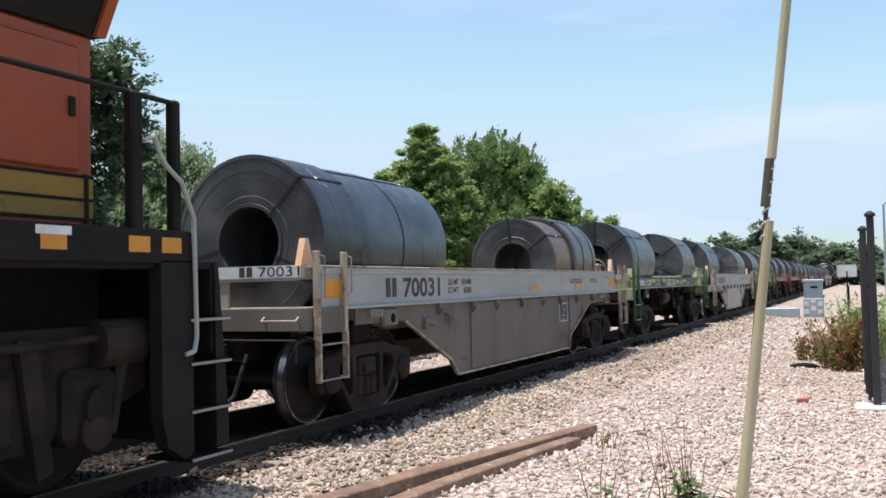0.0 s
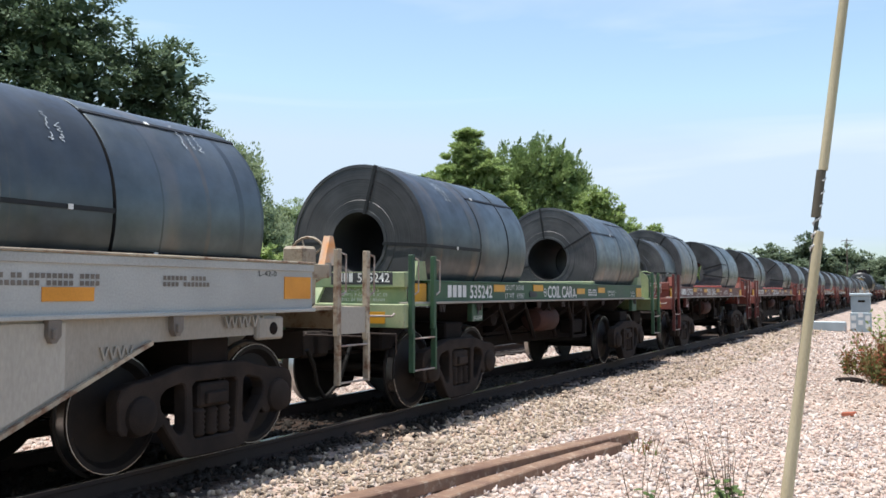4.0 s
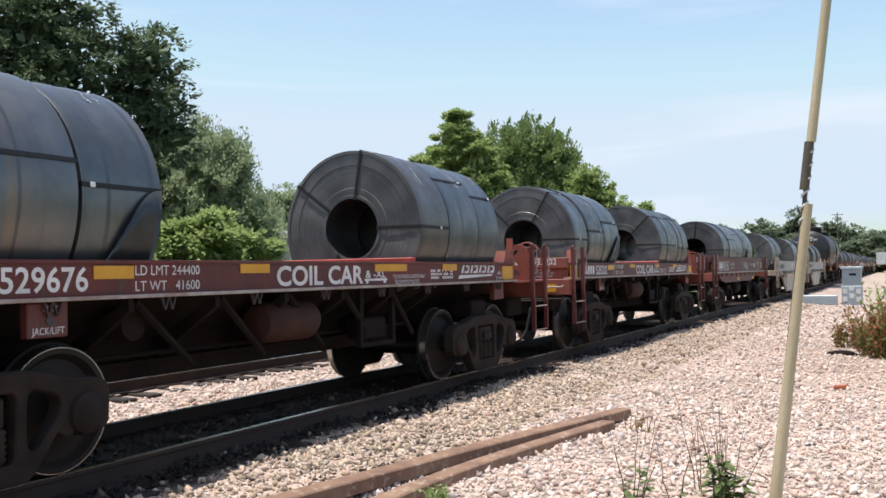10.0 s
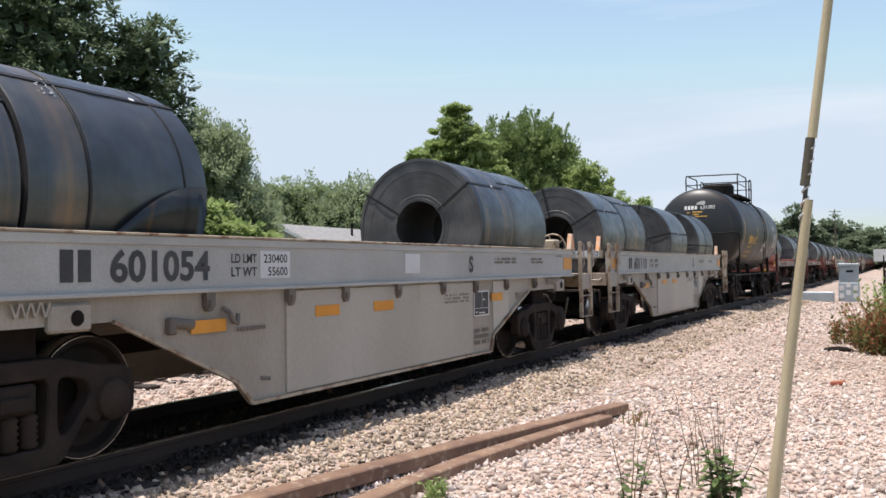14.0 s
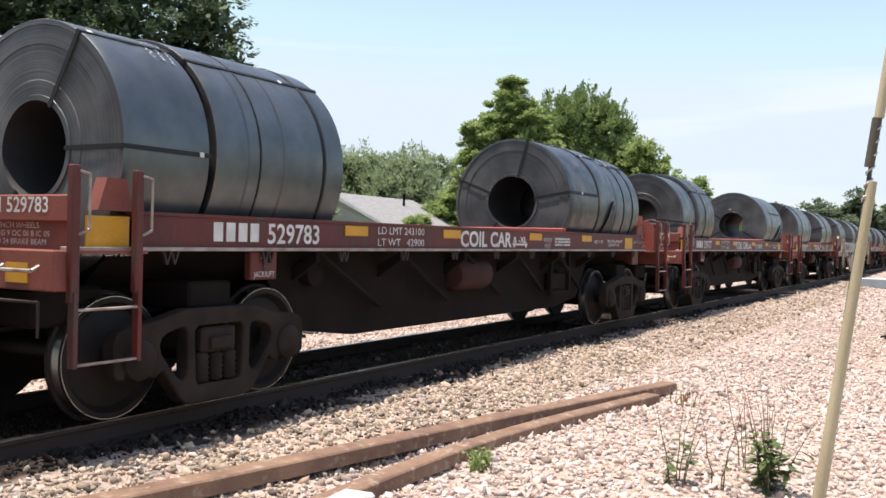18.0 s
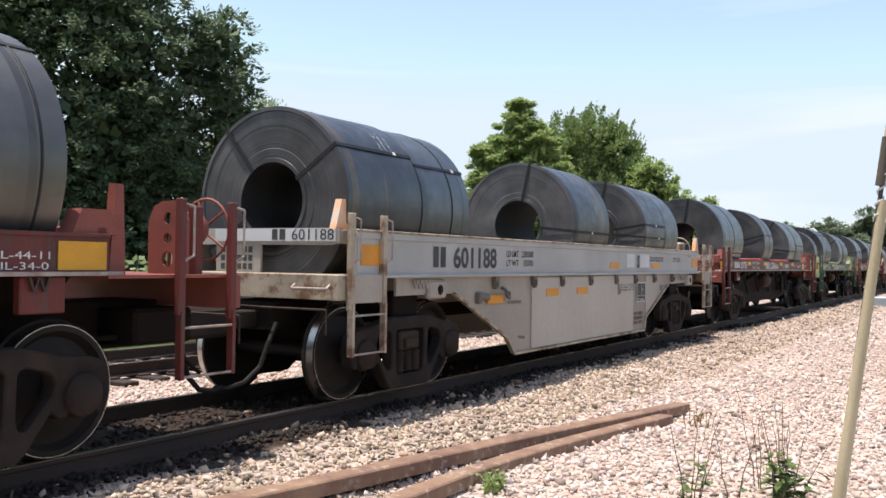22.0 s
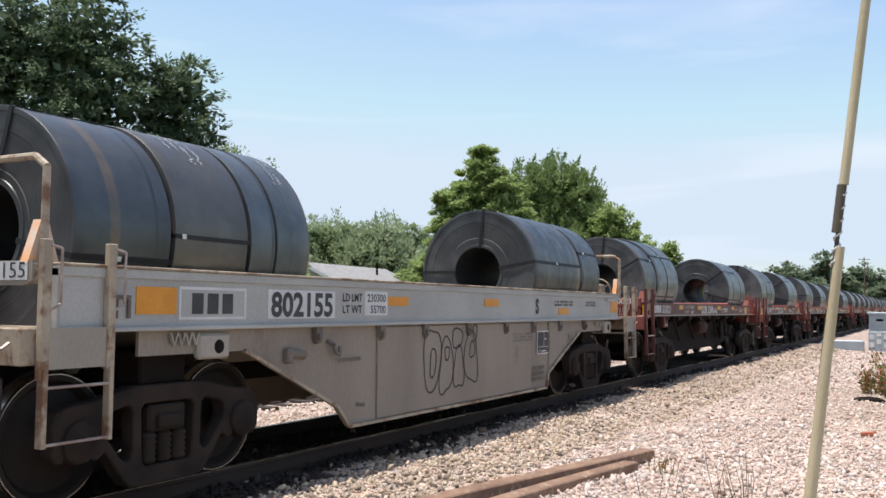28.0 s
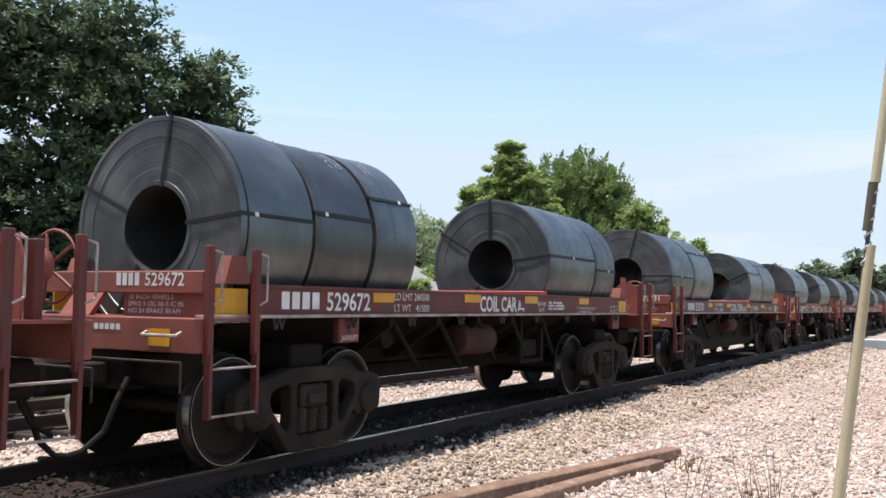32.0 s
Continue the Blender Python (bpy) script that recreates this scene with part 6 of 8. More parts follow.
PLANS = {
    "529703": (2.02, ((4.25, 0.42, 1.445), (6.15, 0.44, 1.455), (8.42, 0.41, 1.465)), (4.69, 1.2), 0.22, (6.65, 0.35), (7.4, 0.62), (8.28, 0.79, 1.37), None),
    "529092": (1.7, ((5.37, 0.43, 1.49), (7.4, 0.43, 1.39)), (4.73, 1.44), 0.55, None, (9.28, 0.62), (7.85, 0.59, 1.455), None),
    "529676": (1.7, ((4.2, 0.43, 1.49), (6.59, 0.75, 1.49), (8.32, 0.42, 1.49)), (4.75, 1.59), 0.5, None, (7.99, 0.64), (7.02, 0.8, 1.405), 8.79),
    "535202": (1.7, ((4.2, 0.42, 1.5), (6.47, 0.42, 1.51), (8.42, 0.42, 1.5)), (4.72, 1.64), 0.47, None, (7.94, 0.66), (6.96, 0.81, 1.43), 8.8),
    "529040": (1.7, ((3.7, 0.42, 1.475), (5.75, 0.41, 1.48), (8.44, 0.44, 1.48)), (4.15, 1.24), 0.22, (6.24, 0.33), (7.4, 0.6), (8.2, 0.85, 1.375), None),
}


def emblem(car, x, y):
    """A sprayed railway emblem: four slanted blocks over a long tapering bar."""
    bm = bm_new()
    for k in range(4):
        a = x + 0.1 + k * 0.29
        for b, c, lo, hi in ((0, 0.06, 1.45, 1.56), (0.1, 0.24, 1.53, 1.56), (0.1, 0.2, 1.45, 1.48), (0.18, 0.24, 1.45, 1.56)):
            bm.faces.new([bm.verts.new((a + u + (v - 1.45) * 0.5, y, v)) for u, v in ((b, lo), (c, lo), (c, hi), (b, hi))])
    bm.faces.new([bm.verts.new((u, y, v)) for u, v in ((x, 1.375), (x + 1.12, 1.405), (x + 1.18, 1.43), (x + 0.05, 1.425))])
    part("emblem", bm, WHITE, car, "white slanted railway emblem")


def letter_flat(car, long_, num, ld, lt, lines, seed):
    """Stencils on the near side and the leading end of a flat-sided coil car."""
    y = -1.044
    nx, panels, (cx, w), m, retainer, stencil, note, badge = PLAN_LONG if long_ else PLAN_GREEN if num[:4] in ("5352",) and num != "535202" else PLANS.get(num, PLAN_SHORT)
    nx = {"530021": 1.74, "535290": 1.52, "529758": 2.28}.get(num, nx)
    back = 0.15 if num == "529758" else 0.0
    cx -= back
    bars("reporting_mark", WHITE, car, nx - 0.68, 1.385, y, 0.60, 0.16, 4)
    writing("car_number", num, WHITE, car, nx, 1.375, y, 0.175, 0.75, bold=0.004)
    x = 3.3 - back if long_ else nx + 0.8
    reflector(car, x, 1.46, 0.40, 0.1, -1.046, YELLOW)
    x += 0.6 if long_ else 0.42
    writing("load_limit", "LD LMT " + ld, WHITE, car, x, 1.485, y, 0.08, 0.95 if long_ else 0.74)
    writing("light_weight", "LT WT   " + lt, WHITE, car, x, 1.36, y, 0.08, 0.95 if long_ else 0.74)
    for px, pw, pz in panels:
        reflector(car, px, pz, pw, 0.1, -1.047, YELLOW)
    writing("car_name", "COIL CAR", WHITE, car, cx, 1.365, y, 0.19, w, bold=0.007)
    if m > 0.4:
        writing("name_mark", "& -XL", WHITE, car, cx + w + 0.05, 1.42, y, 0.085, m * 0.9, bold=0.002)
    else:
        writing("name_mark", "&", WHITE, car, cx + w + 0.05, 1.42, y, 0.10, bold=0.002)
    bm = bm_new()          # small flat-car mark after the name
    for a, b, c, d in ((0, m, 1.385, 1.41), (0.06 * m, 0.16 * m, 1.355, 1.385), (0.84 * m, 0.94 * m, 1.355, 1.385)):
        box(bm, cx + w + 0.03 + a, cx + w + 0.03 + b, y, y + 0.002, c, d)
    part("flat_car_mark", bm, WHITE, car)
    e = 13.05 if long_ else 10.75
    if retainer:
        writing("retainer_note", "RETAINER\n  VALVE", WHITE, car, retainer[0], 1.44, y, 0.06, retainer[1])
    bars("small_stencil", WHITE, car, stencil[0], 1.385, y, stencil[1], 0.12, 14, "side", seed, 3)
    writing("loading_note", "FOR RESTRICTED LOADING ONLY\n   SEE EQUIPMENT REGISTER", WHITE, car, note[0], note[2], y, 0.045, note[1])
    if badge:
        emblem(car, badge, y)
    if num[:4] == "5352" and num != "535202":
        bm = bm_new(); prism(bm, [(4.04, 1.375), (4.3, 1.375), (4.34, 1.41), (4.32, 1.45), (4.06, 1.47), (4.0, 1.43)], -1.052, -1.03)
        part("rope_pocket", bm, BLACK, car, "dark rope pocket in the sill")
        bm = bm_new()
        for q in range(20):
            p0, p1 = q * math.pi / 10, (q + 1) * math.pi / 10
            bm.faces.new([bm.verts.new((4.73 + r * math.cos(p), y, 1.45 + r * math.sin(p))) for r, p in ((0.07, p0), (0.055, p0), (0.055, p1), (0.07, p1))])
        box(bm, 4.69, 4.77, y, y + 0.002, 1.435, 1.465)
        part("round_emblem", bm, WHITE, car, "faint white ring emblem")
    if long_:
        writing("built_date", lines[0], WHITE, car, e - 2.62, 1.43, y, 0.06, 0.4)
        reflector(car, e - 1.06, 1.345, 0.42, 0.2, -1.046, YELLOW)
        writing("length_note", lines[1], WHITE, car, e - 0.58, 1.45, y, 0.045, 0.5)
    else:
        writing("length_note", lines[1], WHITE, car, e - 0.66 if badge else e - 0.85, 1.42, y, 0.05, 0.24 if badge else 0.36)
        reflector(car, e - 0.43, 1.345, 0.4, 0.2, -1.046, YELLOW)
    if num[:4] == "5352" and num != "535202":
        bm = bm_new(); box(bm, 0.0475, 0.0495, -0.85, 0.04, 1.545, 1.695); part("number_field", bm, BLACK, car)
    bars("reporting_mark", WHITE, car, 0.046, 1.575, 0.0, 0.30, 0.11, 4, "end")
    writing("end_number", num, WHITE, car, 0.046, 1.575, -0.35, 0.11, 0.46, face="end", bold=0.002)
    writing("wheel_note", "38 INCH WHEELS\nSPRG 9 OC 06 8 IC 05\nNO 24 BRAKE BEAM", WHITE, car, 0.116, 1.46, -0.08, 0.042, 0.66, face="end")
    writing("jacking_note", "JACK/LIFT", WHITE, car, 1.96, 1.075, -1.036, 0.05, 0.28)
    writing("pull_note", "PULL", WHITE, car, 2.06, 1.235, -1.036, 0.045)
    bm = bm_new(); rod(bm, (2.11, -1.034, 1.17), (2.11, -1.04, 1.17), 0.032, 12)
    part("lifting_eye", bm, BLACK, car, "dark lifting eye")
    bars("hand_stencil", WHITE, car, -0.145 + 0.0, 1.2, 0.5, 0.8, 0.05, 12, "end", seed, 1)
    writing("shoe_note", "2 INCH HF COMP SHOES", WHITE, car, 0.08, 1.27, -1.092, 0.032, 0.5)


def letter_well(car, num, mark_n, ld, lt, boxed):
    y = -1.1645
    if boxed:
        for x0, x1 in ((1.28, 2.09), (2.39, 3.44)):
            bm = bm_new(); box(bm, x0, x1, y, y + 0.003, 1.345, 1.61); part("number_panel", bm, LABEL, car, "white stencil panel")
        bm = bm_new(); box(bm, 1.305, 2.065, y - 0.002, y, 1.368, 1.587); part("mark_field", bm, GREY, car)
        bars("reporting_mark", BLACK, car, 1.42, 1.39, y - 0.004, 0.54, 0.17, 3)
        writing("car_number", num, BLACK, car, 2.43, 1.37, y - 0.002, 0.215, 0.97, bold=0.01)
        bm = bm_new()
        for c in ((0.69, 0.93, 1.5, 1.53), (0.69, 0.72, 1.36, 1.5), (0.79, 0.81, 1.36, 1.5), (0.9, 0.93, 1.36, 1.5)):
            box(bm, c[0] - 0.16, c[1] - 0.16, y - 0.02, y + 0.001, c[2], c[3], 0.004)
        part("tie_down_bracket", bm, GREY_DIRTY, car, "grimy tie-down bracket")
        lx = 3.58
    else:
        bars("reporting_mark", BLACK, car, 1.60, 1.375, y, 0.32, 0.235, mark_n)
        writing("car_number", num, BLACK, car, 2.06, 1.375, y, 0.235, 1.11, bold=0.009)
        lx = 3.45
    if num in ("601054", "802155", "601156"):
        bm = bm_new(); box(bm, lx + 0.41, lx + 0.87, y + 0.001, y + 0.003, 1.37, 1.625); part("weight_panel", bm, LABEL, car, "repainted white patch")
    for nm, word, value, z in (("load_limit", "LD LMT", ld, 1.515), ("light_weight", "LT WT", lt, 1.395)):
        writing(nm, word, BLACK, car, lx, z, y, 0.08, 0.36, bold=0.002)
        writing(nm, value, BLACK, car, lx + (0.84 - 0.063 * len(value)), z, y, 0.08, 0.061 * len(value), bold=0.002)
    for px, pw in {"601188": ((8.16, 0.43), (8.9, 0.53)), "601054": ((6.63, 0.37),), "601156": ((0.92, 0.4),)}.get(num, ()):
        bm = bm_new(); box(bm, px, px + pw, y, y + 0.003, 1.385, 1.62, 0.001); part("patch_panel", bm, LABEL, car, "repainted white patch")
    for px, pz in {"601188": ((7.33, 1.37), (9.59, 1.37)), "601054": (), "601110": (), "802155": ((4.45, 1.475), (6.93, 1.48), (9.69, 1.365))}.get(num, ((6.93, 1.38), (9.66, 1.39))):
        reflector(car, px, pz, 0.45, 0.1, -1.164, ORANGE_R)
    ox = {"601188": 0.15, "802155": 0.2}.get(num, 0.0)
    if num != "70031":
        writing("wheel_letter", "S", BLACK, car, 8.44 + (1.9 if ox < 0.2 else 1.4) * ox, 1.39, y, 0.205, bold=0.014)
    bars("small_stencil", GREY_DIRTY, car, 9.32 + ox, 1.5, y, 0.85, 0.085, 18, "side", 4, 2)
    bars("small_stencil", GREY_DIRTY, car, 10.8 + ox, 1.5, y, 0.55, 0.085, 12, "side", 5, 2)
    writing("length_note", "L-42-0", BLACK, car, 12.0, 1.6, y, 0.05, 0.26)
    bm = bm_new(); box(bm, 8.65 + ox, 9.12 + ox, -1.146, -1.142, 0.78, 1.1); part("data_plate", bm, BLACK, car)
    bm = bm_new()
    for a, b, c, d in ((8.63, 9.14, 1.1, 1.115), (8.63, 9.14, 0.765, 0.78), (8.63, 8.645, 0.78, 1.1), (9.125, 9.14, 0.78, 1.1), (8.645, 9.125, 0.87, 0.876), (8.9, 8.906, 0.876, 1.1), (8.70, 8.74, 0.81, 0.83), (8.8, 9.0, 0.80, 0.815), (8.93, 9.0, 0.98, 1.0)):
        box(bm, a + ox, b + ox, -1.148, -1.142, c, d)
    part("plate_frame", bm, WHITE, car)
    bars("small_stencil", BLACK if num == "601188" else GREY_DIRTY, car, 8.64, 0.37, -1.142, 0.5, 0.22, 10, "side", 6, 3)
    bars("small_stencil", GREY_DIRTY, car, 7.7 + ox, 0.98, -1.1525, 0.75, 0.12, 20, "side", 7, 3)
    if num == "601188":
        bm = bm_new(); prism(bm, [(7.74, 1.12), (7.75, 0.92), (7.93, 0.94), (7.86, 1.02), (7.82, 1.12)], -1.1535, -1.151); part("rust_patch", bm, GREY_DIRTY, car, "bare rusty patch in the paint")
    bm = bm_new(); rod(bm, (2.68, -1.16, 1.03), (2.94, -1.16, 1.0), 0.045, 10); box(bm, 2.66, 2.74, -1.2, -1.12, 0.93, 1.07, 0.015); part("hand_brake_crank", bm, GREY_DIRTY, car, "grimy crank stub")
    bm = bm_new(); path_rod(bm, [(3.36, -1.14, 1.12), (3.38, -1.2, 1.08), (3.42, -1.2, 1.0), (3.5, -1.19, 0.98), (3.53, -1.17, 1.06)], 0.022, 6); part("rope_hook", bm, GREY_DIRTY, car, "grimy bent hook")
    bm = bm_new(); rod(bm, (3.9, -1.12, 0.45), (3.98, -1.18, 0.44), 0.018, 8); part("drain_stub", bm, GREY_DIRTY, car)
    bars("small_stencil", GREY_DIRTY, car, 3.55, 0.9, -1.142, 0.42, 0.04, 10)
    low = {"802155": (), "70031": (), "601156": ((3.8, 1.06, 0.34), (5.4, 1.07, 0.6)), "601054": ((2.94, 0.92, 0.44), (4.76, 0.97, 0.44), (5.91, 0.97, 0.44), (9.22, 0.96, 0.4))}
    for x, z, w in low.get(num, ((2.94, 0.92, 0.44), (4.76, 0.97, 0.44), (5.91, 0.97, 0.44))):
        reflector(car, x, z, w, 0.11, -1.156, ORANGE_R)
    bm = bm_new(); box(bm, 0.022, 0.028, -0.98, 0.62, 1.625, 1.755); part("end_name_board", bm, LABEL, car)
    bars("reporting_mark", BLACK, car, 0.019, 1.64, -0.17, 0.2, 0.11, 2, "end")
    bars("end_stencil", BLACK, car, 0.042, 1.33, 0.55, 0.46, 0.24, 6, "end", 2, 3)
    writing("end_number", num, BLACK, car, 0.019, 1.64, -0.43, 0.11, 0.53, face="end")


def letter_green(car, num, seed):
    letter_flat(car, False, num, "242100", "43900", ("", "L-44-2\nIL-36-0"), seed)


used = set()


def place(template, x):
    if template.name not in used:
        used.add(template.name)
        car = template
        car.matrix_basis = pose(x, TRACK_Y, 0)
    else:
        car = copy_thing(template, pose(x, TRACK_Y, 0))
    CARS.append((car, x))
    return car


LIST = [
    (GREY_WELL, 8.42, "70031", "well"), (GREEN_SHORT, 23.4, "535288", "green"), (GREY_WELL, 36.6, "601156", "well"), (GREEN_SHORT, 51.5, "535242", "green"),
    (RED_SHORT, 64.92, "529703", "short"), (RED_LONG, 78.19, "529750", "long"), (RED_SHORT, 94.01, "529092", "short"), (RED_SHORT, 107.41, "529676", "short"),
    (RED_SHORT, 120.77, "535202", "short"), (None, 134.3, "802285", "maroon"), (GREY_WELL, 149.85, "601054", "well"), (GREY_WELL, 164.95, "601110", "well"),
    (None, 179.75, "631393", "tank"), (RED_LONG, 193.04, "529783", "long"), (RED_LONG, 208.74, "529777", "long"), (RED_SHORT, 224.5, "529501", "short"),
    (GREY_WELL, 238.0, "601188", "well"), (RED_LONG, 253.3, "529758", "long"), (GREEN_SHORT, 268.95, "535290", "green"), (RED_LONG, 282.3, "529764", "long"),
    (GREY_HOOP, 297.9, "802155", "hoop"), (RED_LONG, 312.75, "530021", "long"), (RED_SHORT, 328.05, "529040", "short"), (RED_SHORT, 341.2, "529672", "short"),
    (RED_LONG, 354.8, "529731", "long"), (RED_SHORT, 370.6, "529088", "short"), (RED_SHORT, 384.0, "529655", "short"), (RED_LONG, 397.4, "529790", "long"),
    (RED_SHORT, 413.2, "529519", "short"), (GREY_WELL, 426.6, "601170", "well"), (RED_SHORT, 441.5, "529533", "short"),
]
NOTES = {"529703": ("244700", "41300"), "529750": ("242600", "43400"), "529092": ("244500", "41500"), "529676": ("244400", "41600"), "535202": ("242300", "43700"), "601054": ("230400", "55600"),
         "529783": ("243100", "42900"), "529777": ("242200", "43800"), "529501": ("244200", "41800"), "601188": ("230300", "55700"), "601156": ("230100", "55900"), "529758": ("242600", "43400"), "802155": ("230300", "55700"), "529040": ("244400", "41600"), "529672": ("244500", "41500")}
# copies are taken before any car is lettered, so that each car gets only its own stencils
placed = []
for tmpl, x, num, kind in LIST:
    if kind == "maroon":
        tmpl = maroon_car()
    elif kind == "tank":
        tmpl = tank_car()
    placed.append((place(tmpl, x), num, kind))
for k, (car, num, kind) in enumerate(placed):
    ld, lt = NOTES.get(num, ("243400", "42600"))
    if kind in ("short", "long"):
        letter_flat(car, kind == "long", num, ld, lt, ("NEW 11-97", "L-52-11 IL 42-0" if kind == "long" else "L-44-11\nIL-34-0"), k)
    elif kind == "green":
        letter_green(car, num, k)
    elif kind in ("well", "hoop"):
        letter_well(car, num, 2, ld, lt, kind == "hoop")
    elif kind == "maroon":
        y = -1.0445
        for a, b in ((1.6, 2.38), (2.46, 3.5)):
            bm = bm_new(); box(bm, a, b, y, y + 0.003, 1.38, 1.66); part("number_panel", bm, LABEL, car)
            bm = bm_new(); box(bm, a + 0.02, b - 0.02, y - 0.002, y, 1.40, 1.64); part("number_field", bm, MAROON if a < 2 else BLACK, car)
        bars("reporting_mark", WHITE, car, 1.66, 1.43, y - 0.004, 0.68, 0.18, 4)
        writing("car_number", "802285", WHITE, car, 2.52, 1.43, y - 0.004, 0.18, 0.92)
        writing("load_limit", "LD LMT 226000", WHITE, car, 3.85, 1.56, y, 0.065, 0.8)
        writing("light_weight", "LT WT  60000", WHITE, car, 3.85, 1.42, y, 0.065, 0.8)
        writing("loading_note", "FOR RESTRICTED LOADING ONLY\n   SEE EQUIPMENT REGISTER", WHITE, car, 8.25, 1.57, y, 0.045, 0.8)
        bars("small_stencil", WHITE, car, 9.3, 1.46, y, 0.48, 0.16, 12, "side", 3, 4)
        o = writing("graffiti", "GRAPHIX", CHALK, car, 6.74, 1.40, y - 0.002, 0.25, 1.12, bold=0.012)
        o["label"] = "white sprayed graffiti lettering"
        rnd = random.Random(4)
        for v in o.data.vertices:          # an unsteady hand
            v.co.z += 0.05 * math.sin((v.co.x - 6.74) * 5.5) + rnd.uniform(-0.006, 0.006); v.co.x += 0.18 * (v.co.z - 1.4) + rnd.uniform(-0.006, 0.006)
        bm = bm_new()
        bm.faces.new([bm.verts.new((a, y - 0.002, b)) for a, b in ((6.47, 1.57), (6.56, 1.57), (6.515, 1.69))])
        part("graffiti_mark", bm, CHALK, car)
        for a in (6.56, 6.64, 7.95, 8.01):
            bm = bm_new(); bmesh.ops.create_circle(bm, cap_ends=True, segments=10, radius=0.022, matrix=Matrix.Translation((a, y - 0.002, 1.52)) @ Matrix.Rotation(math.pi / 2, 4, "X"))
            part("graffiti_mark", bm, CHALK, car)
        bm = bm_new()
        for a, b, c, d in ((10.3, 10.75, 1.66, 1.68), (10.3, 10.75, 1.4, 1.42), (10.3, 10.32, 1.4, 1.68), (10.73, 10.75, 1.4, 1.68), (10.52, 10.54, 1.46, 1.64)):
            box(bm, a, b, y - 0.002, y, c, d)
        part("data_panel", bm, WHITE, car)
        bm = bm_new(); box(bm, 10.32, 10.73, y, y + 0.002, 1.42, 1.66); part("panel_field", bm, BLACK, car)
    if kind == "hoop":
        bm = bm_new()

        def loop_line(cx, cz, rx, rz, wob, turn, width=0.011):
            """A sprayed closed outline, squarish and uneven."""
            ring = []
            for k in range(28):
                t = 2 * math.pi * k / 28
                c, d = math.cos(t), math.sin(t)
                k_ = (abs(c) ** 2.6 + abs(d) ** 2.6) ** (-1 / 2.6) * (1 + wob * math.sin(3 * t + turn))
                ring.append(Vector((cx + rx * k_ * c + 0.12 * rz * k_ * d * math.sin(turn), -1.157, cz + rz * k_ * d)))
            for p, q in zip(ring, ring[1:] + ring[:1]):
                d = q - p; n_ = Vector((-d.z, 0, d.x)).normalized() * width
                bm.faces.new([bm.verts.new(u) for u in (p + n_, p - n_, q - n_, q + n_)])
        for cx, cz, rx, rz, wob, turn in ((5.5, 0.84, 0.21, 0.36, 0.09, 0.4), (5.52, 0.8, 0.07, 0.17, 0.05, 1.0), (5.86, 0.74, 0.17, 0.33, 0.14, 2.2), (5.88, 0.9, 0.06, 0.08, 0.1, 0.3), (6.16, 1.08, 0.14, 0.12, 0.08, 1.2), (6.2, 0.7, 0.14, 0.25, 0.16, 3.1), (6.55, 0.82, 0.19, 0.32, 0.12, 4.0), (6.58, 0.92, 0.07, 0.1, 0.1, 2.0), (6.66, 1.14, 0.06, 0.1, 0.1, 0.8)):
            loop_line(cx, cz, rx, rz, wob, turn)
        part("graffiti", bm, BLACK, car, "black sprayed bubble scrawl")

for car, num, kind in placed:          # the first car is the sootiest
    if num == "70031":
        for o in car.children:
            if o.name.split(".")[0] in ("well_side", "repaint_panel", "gusset", "jacking_pad", "end_beam", "ladder_plate"):
                o.material_slots[0].link = "OBJECT"
                o.material_slots[0].material = GREY_DIRTY
    if num == "802155":
        for o in car.children:
            if o.name.split(".")[0] in ("well_side", "repaint_panel"):
                o.material_slots[0].link = "OBJECT"
                o.material_slots[0].material = GREY_WARM

LOCO = locomotive()
LOCO.matrix_basis = pose(6.35, TRACK_Y, 0)
CARS.append((LOCO, 6.35))

# loads: each coil is start, end, radius, height of its top, hours of the eye straps, bands round it, and marks (r: rust-bloomed, x: rust-brown, d: dark, f: sprung tail)
CAR_AT = {num: (k, x, placed[k][0], placed[k][2]) for k, (_, x, num, _) in enumerate(LIST)}


def load(num, *rows):
    k, cx, car, kind = CAR_AT[num]
    for j, (a, b, r, top, clocks, rings, marks) in enumerate(rows):
        r, top = r + 0.03, top + 0.035
        mat = COIL_X if "x" in marks else COIL_R if "r" in marks else COIL_B if "d" in marks or (k + j) % 3 == 0 else COIL
        coil(k * 10 + j, a, b, r, random.Random(k * 7 + j).choice((0.38, 0.39, 0.4, 0.41)), mat, cx, top, clocks, rings, "f" in marks)
        if kind in ("short", "long", "green") and a > 0.6 and (j == 0 or a - rows[j - 1][1] > 1.0):
            bm = bm_new(); box(bm, a - 0.2, a - 0.09, -1.0, 1.0, 1.595, 1.66, 0.01)
            part("stop_bar", bm, STOP_RED if kind != "green" else GREEN_END, car, "sunlit cross bar that holds the coil")


load("70031", (0.43, 1.29, 1.0, 3.04, (1.5, 3.8, 8.6), (), ""), (1.33, 3.74, 0.985, 3.02, (0.9, 4.0, 9.5), (2.4,), ""), (9.24, 10.40, 0.87, 2.8, (11.8, 1.8, 8.0), (), "x"), (10.44, 12.06, 0.93, 2.9, (1.0, 4.6, 9), (11.08, 11.8), "r"))
load("535288", (0.45, 2.48, 1.0, 3.07, (0.1, 1.8, 8.5), (1.1,), ""), (2.53, 3.33, 0.99, 3.05, (1.5, 3.9), (), ""), (7.77, 9.40, 0.99, 3.06, (11.8, 1.75, 4.0, 8.5), (), "r"), (9.45, 10.2, 0.98, 3.05, (1.0, 3.3), (), ""))
